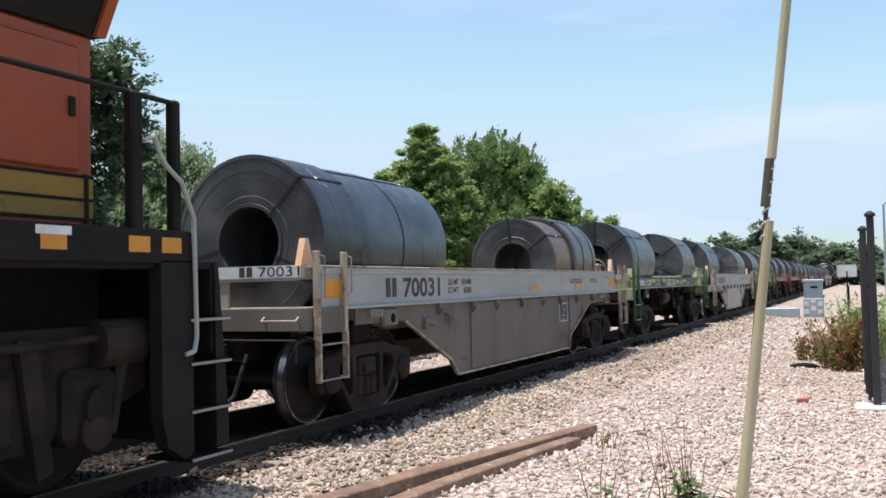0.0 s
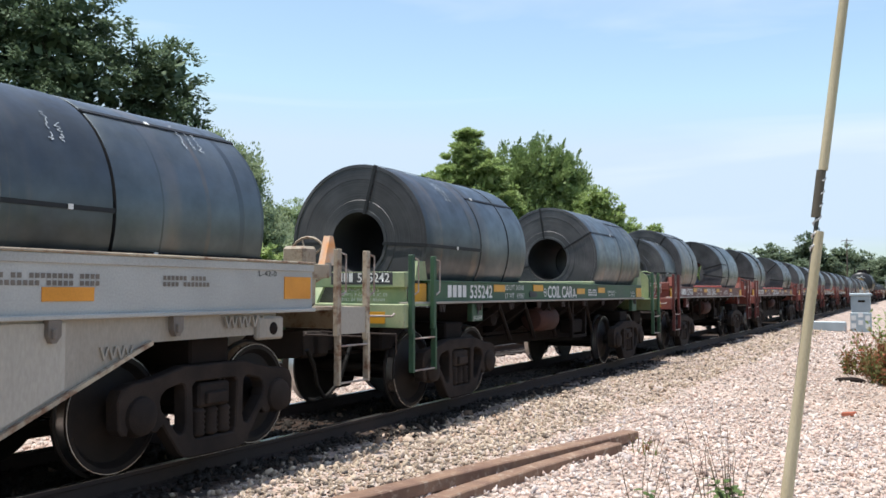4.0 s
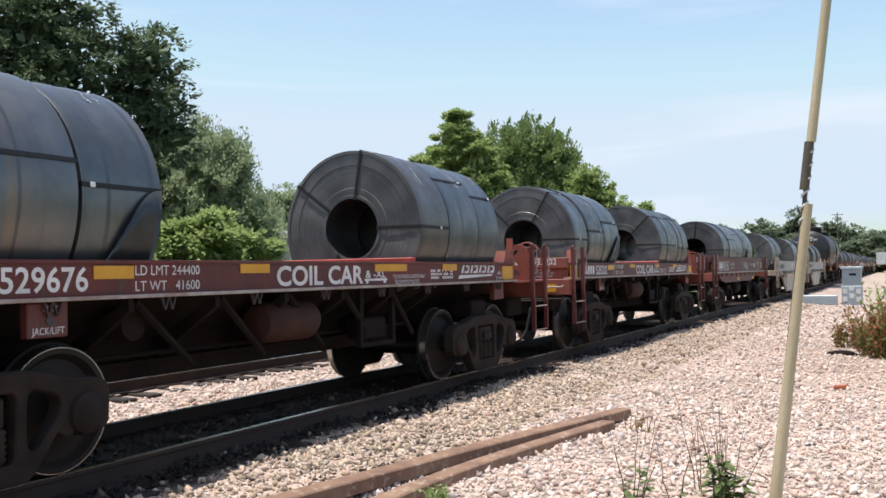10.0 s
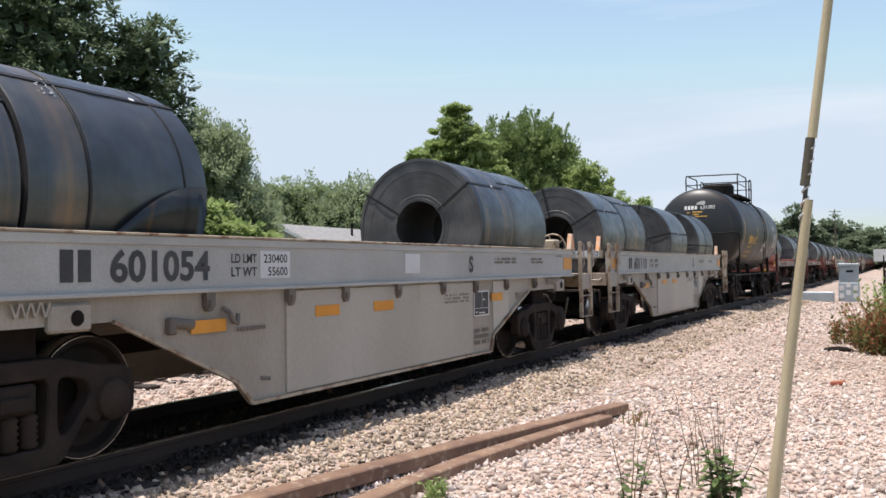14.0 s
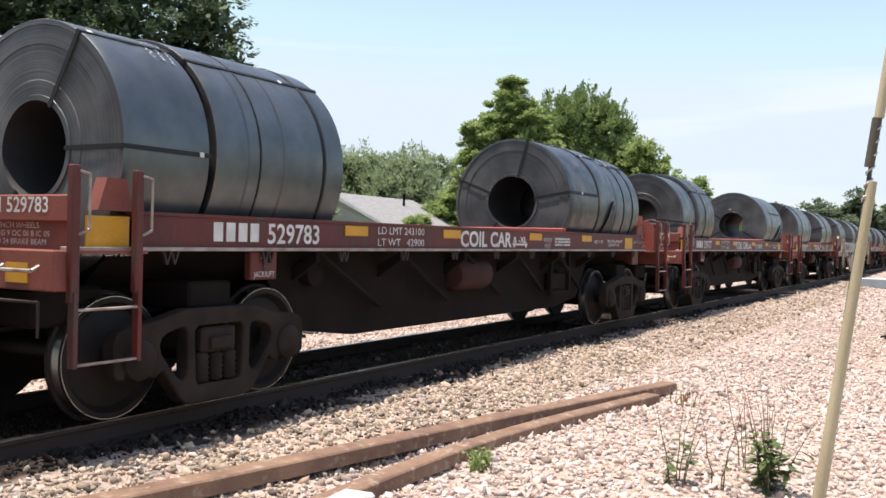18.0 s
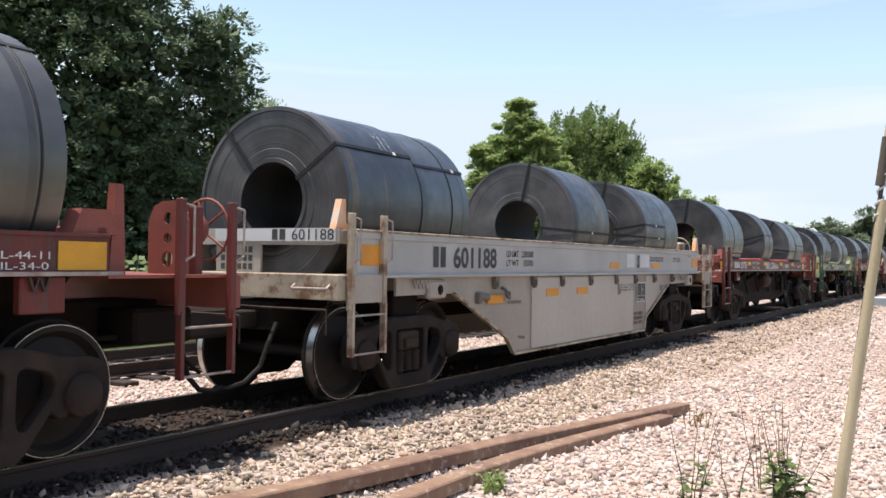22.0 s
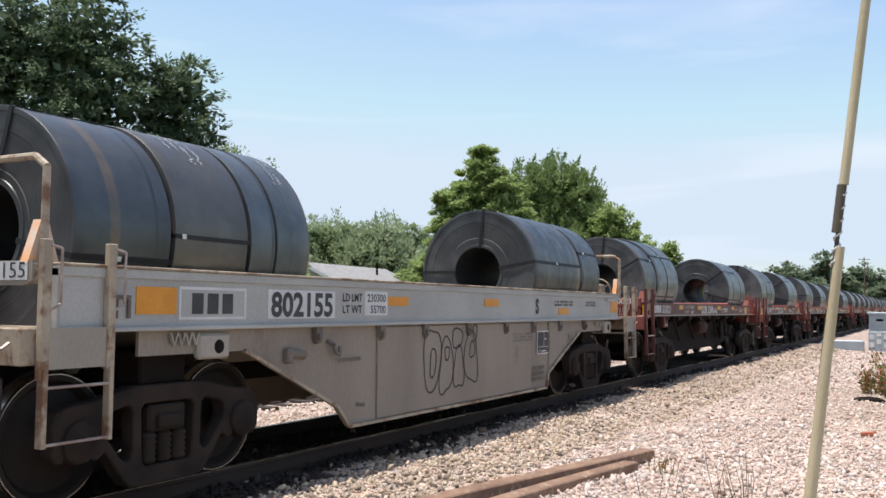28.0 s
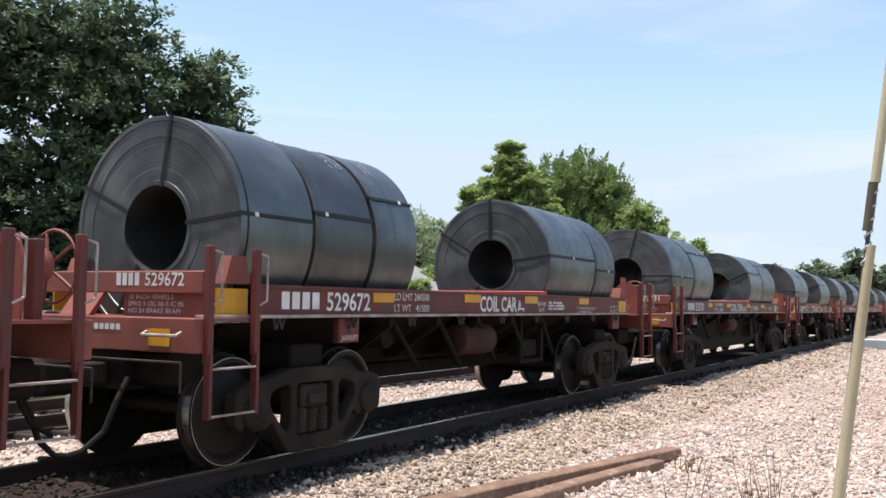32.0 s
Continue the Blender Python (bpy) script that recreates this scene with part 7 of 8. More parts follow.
load("601156", (0.21, 1.18, 1.0, 3.06, (11.5, 1.2, 9), (), ""), (1.24, 2.99, 0.995, 3.06, (1.9, 4.1), (), ""), (9.45, 10.42, 0.98, 3.05, (0, 3, 9.5), (), "d"), (10.46, 12.26, 0.98, 3.05, (1.2, 3.6), (), ""))
load("535242", (0.6, 2.2, 1.0, 3.09, (0.5, 3.1, 9), (), ""), (2.25, 3.9, 1.0, 3.09, (1.6,), (3.2,), ""), (7.6, 9.2, 1.0, 3.09, (11.7, 2.0, 8.4), (), ""), (9.25, 10.8, 0.98, 3.06, (1.2,), (), ""))
load("529703", (0.2, 1.4, 0.87, 2.8, (0.5, 3, 9), (), ""), (1.46, 3.46, 1.0, 3.09, (1.2, 9), (2.86,), "r"), (7.37, 8.38, 0.98, 3.06, (0, 2.5, 3.3, 9.7, 7.5), (), ""), (8.43, 10.17, 1.0, 3.08, (1.0, 8), (), ""))
load("529750", (0.55, 1.42, 1.0, 3.08, (1.0, 10.5, 3.2, 7.5), (), ""), (1.46, 2.40, 0.985, 3.05, (2.2,), (), ""), (2.44, 3.38, 1.02, 3.11, (1.9, 4.0), (3.05,), ""), (9.55, 11.05, 0.99, 3.07, (10.5, 1.5, 3.2, 8), (10.7,), "d"), (11.10, 11.84, 0.985, 3.06, (3.6,), (11.6,), "f"), (11.88, 12.70, 0.985, 3.06, (1.6,), (12.5,), ""))
load("529092", (0.30, 1.89, 1.0, 3.05, (1.1, 10.5, 3.5, 8), (), "df"), (1.94, 3.18, 1.0, 3.06, (0.8, 4.1), (), ""), (7.24, 8.58, 0.99, 3.03, (11.5, 1.85, 9, 4.6), (7.34,), ""), (8.63, 9.52, 0.985, 3.02, (1.9,), (), "x"), (9.56, 10.35, 0.985, 3.02, (1.8,), (), ""))
load("529676", (0.3, 2.38, 1.0, 3.07, (11.2, 2.5, 8.7), (), ""), (2.43, 3.24, 0.99, 3.05, (2.8,), (), "f"), (7.76, 8.56, 1.0, 3.05, (0.3, 10.2, 3, 7), (), "r"), (8.61, 9.51, 0.995, 3.04, (1.6,), (), ""), (9.56, 10.28, 0.98, 3.02, (2.0,), (), ""))
load("535202", (0.47, 1.22, 1.0, 3.04, (10.5, 1.0, 3.0, 7.5), (), ""), (1.28, 2.26, 1.01, 3.07, (2.7,), (), ""), (2.32, 3.41, 1.01, 3.07, (2.3,), (), "f"), (7.21, 9.15, 0.99, 3.06, (10.7, 1.5, 3, 8.7), (8.0,), "d"), (9.22, 10.45, 0.99, 3.06, (1.4, 3.1), (9.76,), ""))
load("802285", (2.79, 3.85, 0.97, 3.04, (0.2, 10.2, 3, 8.7), (), "d"), (3.9, 5.4, 0.99, 3.08, (2.3,), (), ""), (5.44, 6.9, 0.98, 3.06, (1.8, 3.2), (), ""), (6.96, 8.13, 0.99, 3.08, (2.9,), (7.4,), "f"), (8.19, 9.36, 0.98, 3.06, (2.6,), (), ""))
load("601054", (0.0, 1.4, 0.99, 3.03, (10.5, 1.75, 8.5), (), "d"), (1.46, 3.29, 1.0, 3.06, (1.2, 3.9), (2.0, 3.02), "df"), (9.19, 10.42, 1.0, 3.05, (10, 1.75, 7.5), (), "d"), (10.46, 11.9, 0.99, 3.04, (1.5,), (), ""))
load("601110", (0.14, 1.8, 1.0, 3.07, (11.5, 2.0, 8.5), (), ""), (1.85, 3.6, 1.0, 3.08, (1.4, 3.8), (), ""), (6.5, 8.5, 0.98, 3.05, (0.3, 2.6, 9), (), ""), (10.2, 12.5, 0.98, 3.05, (0.8, 3.1, 9.4), (11.3,), ""))
load("529783", (0.52, 1.40, 1.0, 3.08, (1.0, 3.0, 7), (), ""), (1.48, 3.25, 1.01, 3.11, (1.3, 4.6), (2.02, 2.95), ""), (9.35, 10.60, 1.0, 3.07, (0.5, 2.7, 9.7, 7.2), (), ""), (10.66, 11.42, 1.01, 3.09, (1.2,), (), "f"), (11.50, 12.86, 0.985, 3.04, (1.3,), (12.0, 12.5), ""))
load("529777", (0.43, 1.50, 0.96, 3.0, (9, 3.2, 7.2), (), ""), (1.56, 3.12, 1.01, 3.08, (1.8,), (2.27,), ""), (9.91, 10.85, 1.0, 3.09, (10, 4.0, 8), (9.99,), ""), (10.90, 12.82, 1.0, 3.08, (2.2,), (), "f"))
load("529501", (0.54, 1.46, 1.0, 3.07, (1.0, 1.25, 4.3, 7.5), (), "d"), (1.50, 3.74, 1.01, 3.09, (4.2,), (3.3,), ""), (7.24, 8.49, 0.98, 3.03, (11.8, 2.5, 4, 8.3), (), ""), (8.6, 10.4, 0.99, 3.06, (1.2,), (10.2,), "r"))
load("601188", (0.2, 1.58, 0.98, 3.02, (10.7, 1.85, 8), (), "d"), (1.64, 2.72, 0.97, 3.0, (2.0,), (2.3,), ""), (6.18, 7.70, 0.98, 3.02, (0.4, 3.2, 8), (), ""), (9.67, 10.91, 0.98, 3.01, (0.4, 10, 9, 2.7, 3.15), (), "d"), (10.96, 11.85, 0.975, 3.0, (4.2,), (), ""))
load("529758", (0.4, 2.66, 1.0, 3.08, (0.3, 9.5, 3.6), (1.6,), ""), (5.47, 6.74, 1.0, 3.08, (0, 2.5, 9, 7), (6.2,), "d"), (9.68, 10.88, 0.97, 3.02, (10.5, 1, 3.2, 8), (), ""), (10.95, 12.45, 0.98, 3.03, (2.8,), (), ""))
load("535290", (0.24, 0.94, 0.88, 2.82, (0.6, 10.8, 3.2), (), ""), (1.71, 4.07, 0.98, 3.02, (1.5, 8.5), (2.6, 3.4), "d"), (6.77, 7.83, 0.98, 3.03, (11, 1.8, 8), (), ""), (8.3, 9.85, 0.97, 3.0, (2.2,), (), ""))
load("529764", (0.2, 2.4, 1.0, 3.07, (0.4, 2.7, 9), (1.5,), ""), (5.8, 7.6, 1.0, 3.09, (11.5, 2.2, 8), (), ""), (9.0, 11.1, 0.98, 3.0, (0.8, 3.3, 9.2), (10.1,), ""), (11.5, 12.95, 0.98, 3.0, (1.6,), (), ""))
load("802155", (0.40, 1.35, 0.96, 2.97, (0.5, 3.4, 9), (), "d"), (1.40, 2.29, 0.97, 2.99, (3.0,), (), "r"), (2.35, 3.22, 0.97, 2.99, (4.4,), (2.7,), ""), (9.11, 11.20, 0.97, 3.0, (0.2, 2.7, 9), (), "d"), (11.28, 12.25, 0.97, 3.0, (2.2,), (), ""))
load("530021", (0.43, 1.38, 0.97, 3.01, (0.2, 2.0, 4, 8), (), ""), (1.44, 3.31, 0.99, 3.05, (1.8, 3.6), (2.3,), ""), (9.76, 11.62, 0.97, 2.99, (10.2, 1.75, 3.5, 7.7), (10.5,), ""), (11.68, 12.48, 0.97, 2.99, (3.6,), (), ""))
load("529040", (0.34, 1.48, 1.0, 3.06, (0.4, 9, 4), (), "r"), (1.55, 2.50, 1.0, 3.06, (3.0,), (), "d"), (2.57, 3.44, 1.0, 3.06, (2.1,), (), "d"), (7.38, 8.9, 1.0, 3.08, (11.8, 1.75, 10, 3.4, 8), (), ""), (8.93, 10.16, 1.0, 3.08, (1.3,), (), ""))
load("529672", (0.47, 1.46, 1.01, 3.11, (0.3, 9.8, 2.8, 7), (0.55,), ""), (1.53, 2.49, 1.0, 3.09, (2.6,), (), ""), (2.56, 3.37, 1.01, 3.10, (2.1, 4.2), (), ""), (7.30, 9.2, 0.985, 3.05, (11.95, 10, 2.75, 7), (), ""), (9.26, 10.21, 0.98, 3.03, (3.0,), (), ""))
load("529731", (0.2, 2.0, 1.0, 3.1, (0.5, 3, 9), (), ""), (2.1, 3.9, 1.0, 3.1, (1.8,), (), ""), (8.5, 10.3, 0.98, 3.03, (11.4, 2.2), (), ""), (10.35, 12.4, 0.98, 3.03, (1.5,), (), ""))
for num in ("529088", "529655", "529790", "529519", "601170", "529533"):
    load(num, (0.6, 2.1, 1.0, 3.06, (0.5, 3, 9), (), ""), (2.15, 3.8, 0.99, 3.05, (1.8,), (), ""), (7.4, 9.0, 0.99, 3.05, (11.6, 2.2), (), ""), (9.05, 10.5, 0.98, 3.03, (1.5,), (), ""))
for ob, x, z in COILS:
    ob.matrix_basis = pose(x, TRACK_Y, z)
for o in [*TRUCK_T.children_recursive, TRUCK_T]:
    bpy.data.objects.remove(o)


# ---- trees, houses, yard things ----
def at(az, dist, z=None):
    """A spot at a bearing (degrees from the track direction) and distance from the viewpoint."""
    x, y = dist * math.cos(radians(az)), dist * math.sin(radians(az))
    return x, y


def tree(name, az, dist, base, blobs, leaf, count, mat, label, seed, trunk=0.25, clump=0.42, upright=False, shoots=()):
    """A tapered trunk with limbs to each mass of the crown, out of leaf sprays in clumps. Masses: right, away, height, radius, half height."""
    rng = np.random.default_rng(seed)
    t = empty(name, label, "tree")
    x, y = at(az, dist)
    t.matrix_basis = pose(x, y, base, 0, 0, az - 90)
    bm = bm_new()
    top = max(b[2] for b in blobs)
    rod(bm, (0, 0, -0.2), (0.1, 0.05, top * 0.45), trunk, 9, trunk * 0.7)
    for bx, by, bz, br, bh in blobs:
        rod(bm, (0.08, 0.04, top * rng.uniform(0.22, 0.42)), (bx * 0.8, by * 0.8, bz), trunk * 0.42, 6, trunk * 0.1)
        for _ in range(4):
            d = rng.normal(size=3); d /= np.linalg.norm(d)
            rod(bm, (bx * 0.7, by * 0.7, bz - bh * 0.1), (bx + d[0] * br * 0.7, by + d[1] * br * 0.7, bz + abs(d[2]) * bh * 0.7), trunk * 0.14, 5, trunk * 0.03)
    part("trunk", bm, BARK, t)
    # leaf clumps over each mass: drooping layers, or upright shoots
    sizes = [max(8, int(4.0 * b[3] * b[4] / clump ** 2)) for b in blobs]
    per = max(12, int(count / sum(sizes)))
    cs, ax, sg = [], [], []
    for (bx, by, bz, br, bh), nc in zip(blobs, sizes):
        ctr, rad = np.array([bx, by, bz]), np.array([br, br, bh])
        d = rng.normal(size=(nc, 3)); d /= np.linalg.norm(d, axis=1, keepdims=True)
        cc = ctr + d * rad * rng.uniform(0.66, 1.04, (nc, 1))
        i = np.repeat(np.arange(nc), per)
        k = len(i)
        rc = clump * rng.uniform(0.65, 1.3, nc)[i, None]
        e = rng.normal(size=(k, 3)); e /= np.linalg.norm(e, axis=1, keepdims=True)
        e[:, 2] = e[:, 2] * (1.5 if upright else 0.55) + 0.25
        cs.append(cc[i] + e * rc * rng.uniform(0.3, 1.0, (k, 1)))
        lean = np.array([0, 0, 0.9]) if upright else np.array([0, 0, -0.42])
        ax.append(e * 0.8 + d[i] * 0.5 + lean + rng.normal(0, 0.3, (k, 3))); sg.append(np.ones(k))
        m = max(40, k // 6)          # large sprays deep inside
        d = rng.normal(size=(m, 3)); d /= np.linalg.norm(d, axis=1, keepdims=True)
        cs.append(ctr + d * rad * rng.uniform(0.0, 0.74, (m, 1))); ax.append(rng.normal(size=(m, 3))); sg.append(np.full(m, 2.6))
    for px, pz, pl, lean in shoots:
        k = 90
        u = rng.uniform(0, 1, k)
        e = rng.normal(size=(k, 3)) * 0.13 * (1.15 - u)[:, None]
        cs.append(np.stack([px + lean * u * pl, 0 * u, pz + u * pl], 1) + e); ax.append(e * 3 + np.array([lean, 0, 1.0])); sg.append(np.full(k, 0.9))
    c, a, sg = np.concatenate(cs), np.concatenate(ax), np.concatenate(sg)[:, None]
    n = len(c)
    a /= np.linalg.norm(a, axis=1, keepdims=True)
    b = np.cross(a, np.array([0, 0, 1.0]) + rng.normal(0, 0.35, (n, 3))); b /= np.linalg.norm(b, axis=1, keepdims=True)
    s = leaf * rng.uniform(0.6, 1.3, (n, 1)) * sg
    fold = np.cross(a, b) * s * 0.12
    quads_mesh("crown", np.stack([c - a * s * 0.5, c + b * s * 0.3 + fold, c + a * s * 0.55, c - b * s * 0.3 + fold], 1), mat, t)
    return t


tree("broadleaf_tree", 49.5, 31, -0.4, [(0, 0, 7.8, 3.0, 3.1), (-0.4, 0, 10.0, 2.1, 2.0), (-2.9, 0, 9.6, 2.5, 2.6), (-5.2, 0.5, 9.4, 2.7, 3.0), (2.75, 0, 8.6, 1.4, 1.7), (3.3, 0, 6.8, 1.3, 1.6), (0.9, 0, 5.4, 2.2, 2.5), (1.8, 0, 4.6, 1.3, 1.5), (-1, 0, 5.0, 3.0, 3.0), (-4.4, 0, 4.6, 3.0, 3.0), (-0.6, 0, 2.0, 3.2, 1.8), (-7.4, 1, 8.0, 3.0, 3.8), (-7.4, 1, 3.0, 3.0, 2.8), (-9.8, 1, 7.0, 3.0, 4.5), (0.0, 0.5, 3.0, 2.8, 2.4), (-2.5, 0.5, 2.6, 3.2, 2.4), (0.6, 0.5, 2.2, 2.2, 2.2), (-5.8, 0.5, 2.2, 3.2, 2.4)], 0.17, 140000, LEAF_D, "tall dark green broadleaf tree standing beyond the second track", 11, 0.3, 0.4)
tree("pale_tree", 40.7, 44, -0.3, [(-2.6, 0, 4.6, 1.7, 2.0), (0.1, 0, 6.2, 1.7, 2.1), (1.3, 0, 4.6, 1.6, 2.0), (-1.4, 0, 5.2, 1.8, 2.2), (0, 0, 2.4, 2.8, 2.0), (-0.4, 0, 7.7, 1.3, 1.3), (1.1, 0, 6.9, 1.1, 1.3), (1.9, 0, 3.4, 1.5, 1.8), (-2.0, 0, 6.6, 1.2, 1.5)], 0.15, 60000, LEAF_P, "pale green slender tree beyond the tracks", 12, 0.15, 0.38, True)
tree("maple_tree", 25.7, 58, -0.3, [(0.1, 0, 11.2, 0.75, 1.1), (0.1, 0, 9.9, 1.4, 1.5), (-1.0, 0, 8.6, 1.6, 1.6), (1.1, 0, 8.5, 1.7, 1.9), (-1.8, 0, 7.0, 1.4, 1.6), (-2.3, 0, 8.5, 0.6, 0.6), (2.1, 0, 6.9, 1.6, 1.8), (0, 0, 6.5, 2.4, 2.3), (-1.6, 0, 4.8, 2.0, 1.9), (1.8, 0, 4.8, 2.1, 2.0), (0, 0, 2.8, 3.0, 2.0)], 0.21, 80000, LEAF_M, "bright green rounded tree beside the railway", 13, 0.22, 0.46)
tree("cottonwood_tree", 20.8, 62, -0.3, [(-3.2, 0.5, 7.6, 1.8, 2.2), (-2.2, 0, 9.2, 1.7, 2.1), (-0.4, 0, 9.6, 1.8, 2.1), (1.2, 0, 9.1, 1.6, 2.0), (2.0, 0, 7.5, 1.5, 2.2), (-1.0, 0, 6.0, 3.0, 2.6), (1.6, 0, 5.0, 2.6, 2.4), (0, 0, 3.0, 3.4, 2.2)], 0.19, 85000, LEAF_B, "mid green pointed tree beside the railway", 14, 0.22, 0.44, True, ((-2.6, 10.8, 1.1, -0.2), (-1.7, 11.0, 1.2, 0.1), (-0.6, 11.3, 1.2, 0.15), (0.2, 11.4, 0.9, 0.3), (1.0, 10.8, 1.2, 0.35), (1.9, 10.2, 1.1, 0.5), (2.6, 8.8, 0.9, 0.6), (-3.4, 9.4, 0.9, -0.3)))
tree("young_maple_tree", 17.35, 60, -0.3, [(-0.1, 0, 7.2, 1.1, 1.3), (0.6, 0, 6.1, 1.3, 1.4), (-0.7, 0, 6.0, 1.3, 1.7), (0, 0, 4.0, 1.8, 2.0), (0.2, 0, 2.2, 1.8, 1.6)], 0.2, 20000, LEAF_M, "small bright green tree beside the pointed tree", 15, 0.14, 0.42)
for k, (az, d, h, w, mt) in enumerate(((38.4, 84, 9.6, 5.0, LEAF_P), (36.7, 86, 10.2, 5.0, LEAF_L), (35.0, 90, 10.6, 5.2, LEAF_P), (33.4, 86, 10.0, 5.0, LEAF_L), (31.8, 84, 10.2, 5.0, LEAF_P), (30.2, 88, 10.0, 5.0, LEAF_L), (28.6, 70, 5.8, 3.2, LEAF_M), (15.7, 80, 8.2, 2.6, LEAF_M), (14.2, 82, 7.8, 1.8, LEAF_M), (12.9, 92, 6.6, 2.6, LEAF_M), (38.3, 60, 3.6, 2.6, LEAF_L), (43.5, 46, 2.6, 2.4, LEAF_M), (40.8, 36, 4.3, 2.6, LEAF_M), (31.4, 62, 3.2, 2.0, LEAF_M))):
    tree("background_tree", az, d, -0.3, [(0, 0, h * 0.62, w * 0.6, h * 0.32), (w * 0.5, 0, h * 0.52, w * 0.5, h * 0.30), (-w * 0.5, 0, h * 0.5, w * 0.5, h * 0.30), (0, 0, h * 0.28, w * 0.8, h * 0.27), (0.2, 0, h * 0.84, w * 0.4, h * 0.15), (-w * 0.3, 0, h * 0.76, w * 0.3, h * 0.14)], 0.26, 15000, mt, "green tree in a hazy row behind the houses", 30 + k, 0.14, 0.6, mt is LEAF_P)
for k, (az, d, h, w) in enumerate(((9.5, 190, 10.0, 9.0), (7.6, 205, 12.0, 9.0), (5.4, 215, 15.0, 7.0), (3.4, 240, 13.5, 9.0), (1.2, 230, 10.0, 9.0), (-0.9, 220, 8.5, 9.0), (-3.0, 200, 7.0, 9.0), (11.3, 170, 7.5, 8.0))):
    tree("far_tree", az, d, -0.4, [(0, 0, h * 0.62, w * 0.5, h * 0.34), (w * 0.5, 0, h * 0.45, w * 0.5, h * 0.32), (-w * 0.5, 0, h * 0.45, w * 0.5, h * 0.32), (0, 0, h * 0.25, w * 0.8, h * 0.25)], 0.75, 9000, LEAF_F, "distant tree beside the line, haze mixed into its leaf colour", 60 + k, 0.25, 1.1)


def hedge():
    """Scrub along the far side of the tracks."""
    rng = np.random.default_rng(77)
    n = 26000
    x = rng.uniform(8, 130, n)
    edge = 17.5 + 1.6 * np.sin(x * 0.31) + 0.8 * np.sin(x * 1.13)
    y = edge + rng.uniform(0, 3.2, n)
    hh = (1.1 + 0.55 * np.sin(x * 0.47 + 1) + 0.35 * np.sin(x * 1.7)).clip(0.3, 3) * np.where(x < 40, 1.0, 1.3)
    z = -0.45 + rng.uniform(0, 1, n) ** 0.8 * hh
    c = np.stack([x, y, z], 1)
    a = rng.normal(size=(n, 3)); a /= np.linalg.norm(a, axis=1, keepdims=True)
    b = np.cross(a, rng.normal(size=(n, 3))); b /= np.linalg.norm(b, axis=1, keepdims=True)
    s = rng.uniform(0.12, 0.32, (n, 1))
    ob = quads_mesh("scrub", np.stack([c - a * s * 0.5, c + b * s * 0.32, c + a * s * 0.5, c - b * s * 0.32], 1), LEAF_L)
    tagged(ob, "low green scrub growing beyond the second track", "bushes", kind="stuff")


hedge()


def house(x, y, rz, w, d, wall_h, roof_h, label):
    h = empty("house", label, "house")
    bm = bm_new(); box(bm, -w / 2, w / 2, -d / 2, d / 2, 0, wall_h)
    part("wall", bm, WALL, h)
    bm = bm_new(); prism(bm, [(-d / 2 - 0.5, wall_h - 0.1), (0, wall_h + roof_h), (d / 2 + 0.5, wall_h - 0.1), (d / 2 + 0.5, wall_h + 0.06), (0, wall_h + roof_h + 0.18), (-d / 2 - 0.5, wall_h + 0.06)], -w / 2 - 0.4, w / 2 + 0.4, axis="x")
    roof = part("roof", bm, ROOF, h, "grey shingle gable roof")
    bm = bm_new(); prism(bm, [(-d / 2, wall_h), (0, wall_h + roof_h - 0.05), (d / 2, wall_h)], -w / 2, -w / 2 + 0.1, axis="x")
    part("gable", bm, WALL, h)
    bm = bm_new(); prism(bm, [(-d / 2, wall_h), (0, wall_h + roof_h - 0.05), (d / 2, wall_h)], w / 2 - 0.1, w / 2, axis="x")
    part("gable", bm, WALL, h)
    for e in (-1, 1):
        bm = bm_new(); xg = -w / 2 - 0.43 if e < 0 else w / 2 + 0.4
        prism(bm, [(-d / 2 - 0.52, wall_h - 0.16), (0, wall_h + roof_h - 0.06), (d / 2 + 0.52, wall_h - 0.16), (d / 2 + 0.52, wall_h + 0.05), (0, wall_h + roof_h + 0.15), (-d / 2 - 0.52, wall_h + 0.05)], xg, xg + 0.03, axis="x")
        part("barge_board", bm, LABEL, h, "pale painted barge board")
    bm = bm_new(); rod(bm, (w * 0.2, -d * 0.15, wall_h + roof_h * 0.5), (w * 0.2, -d * 0.15, wall_h + roof_h + 0.45), 0.09, 8)
    part("vent_pipe", bm, GRIME, roof)
    for q in (-0.3, 0.1, 0.35):
        bm = bm_new(); box(bm, w * q - 0.5, w * q + 0.5, -d / 2 - 0.04, -d / 2 - 0.005, 0.9, 2.0); win = part("window", bm, GLASS, h)
        bm = bm_new()
        for a, b, c, e in ((-0.56, 0.56, 2.0, 2.07), (-0.56, 0.56, 0.83, 0.9), (-0.56, -0.5, 0.9, 2.0), (0.5, 0.56, 0.9, 2.0), (-0.02, 0.02, 0.9, 2.0)):
            box(bm, w * q + a, w * q + b, -d / 2 - 0.06, -d / 2 - 0.002, c, e)
        part("window_frame", bm, LABEL, win)
    h.matrix_basis = pose(x, y, -0.35, 0, 0, rz)
    return h


bx, by = at(33.9, 66.1)
house(bx, by, 4, 11.0, 8.0, 2.5, 2.05, "low pale house with a grey shingle gable roof")
bx, by = at(52, 60)
house(bx, by, -5, 10.0, 8.0, 2.5, 2.0, "pale house half hidden behind the trees")


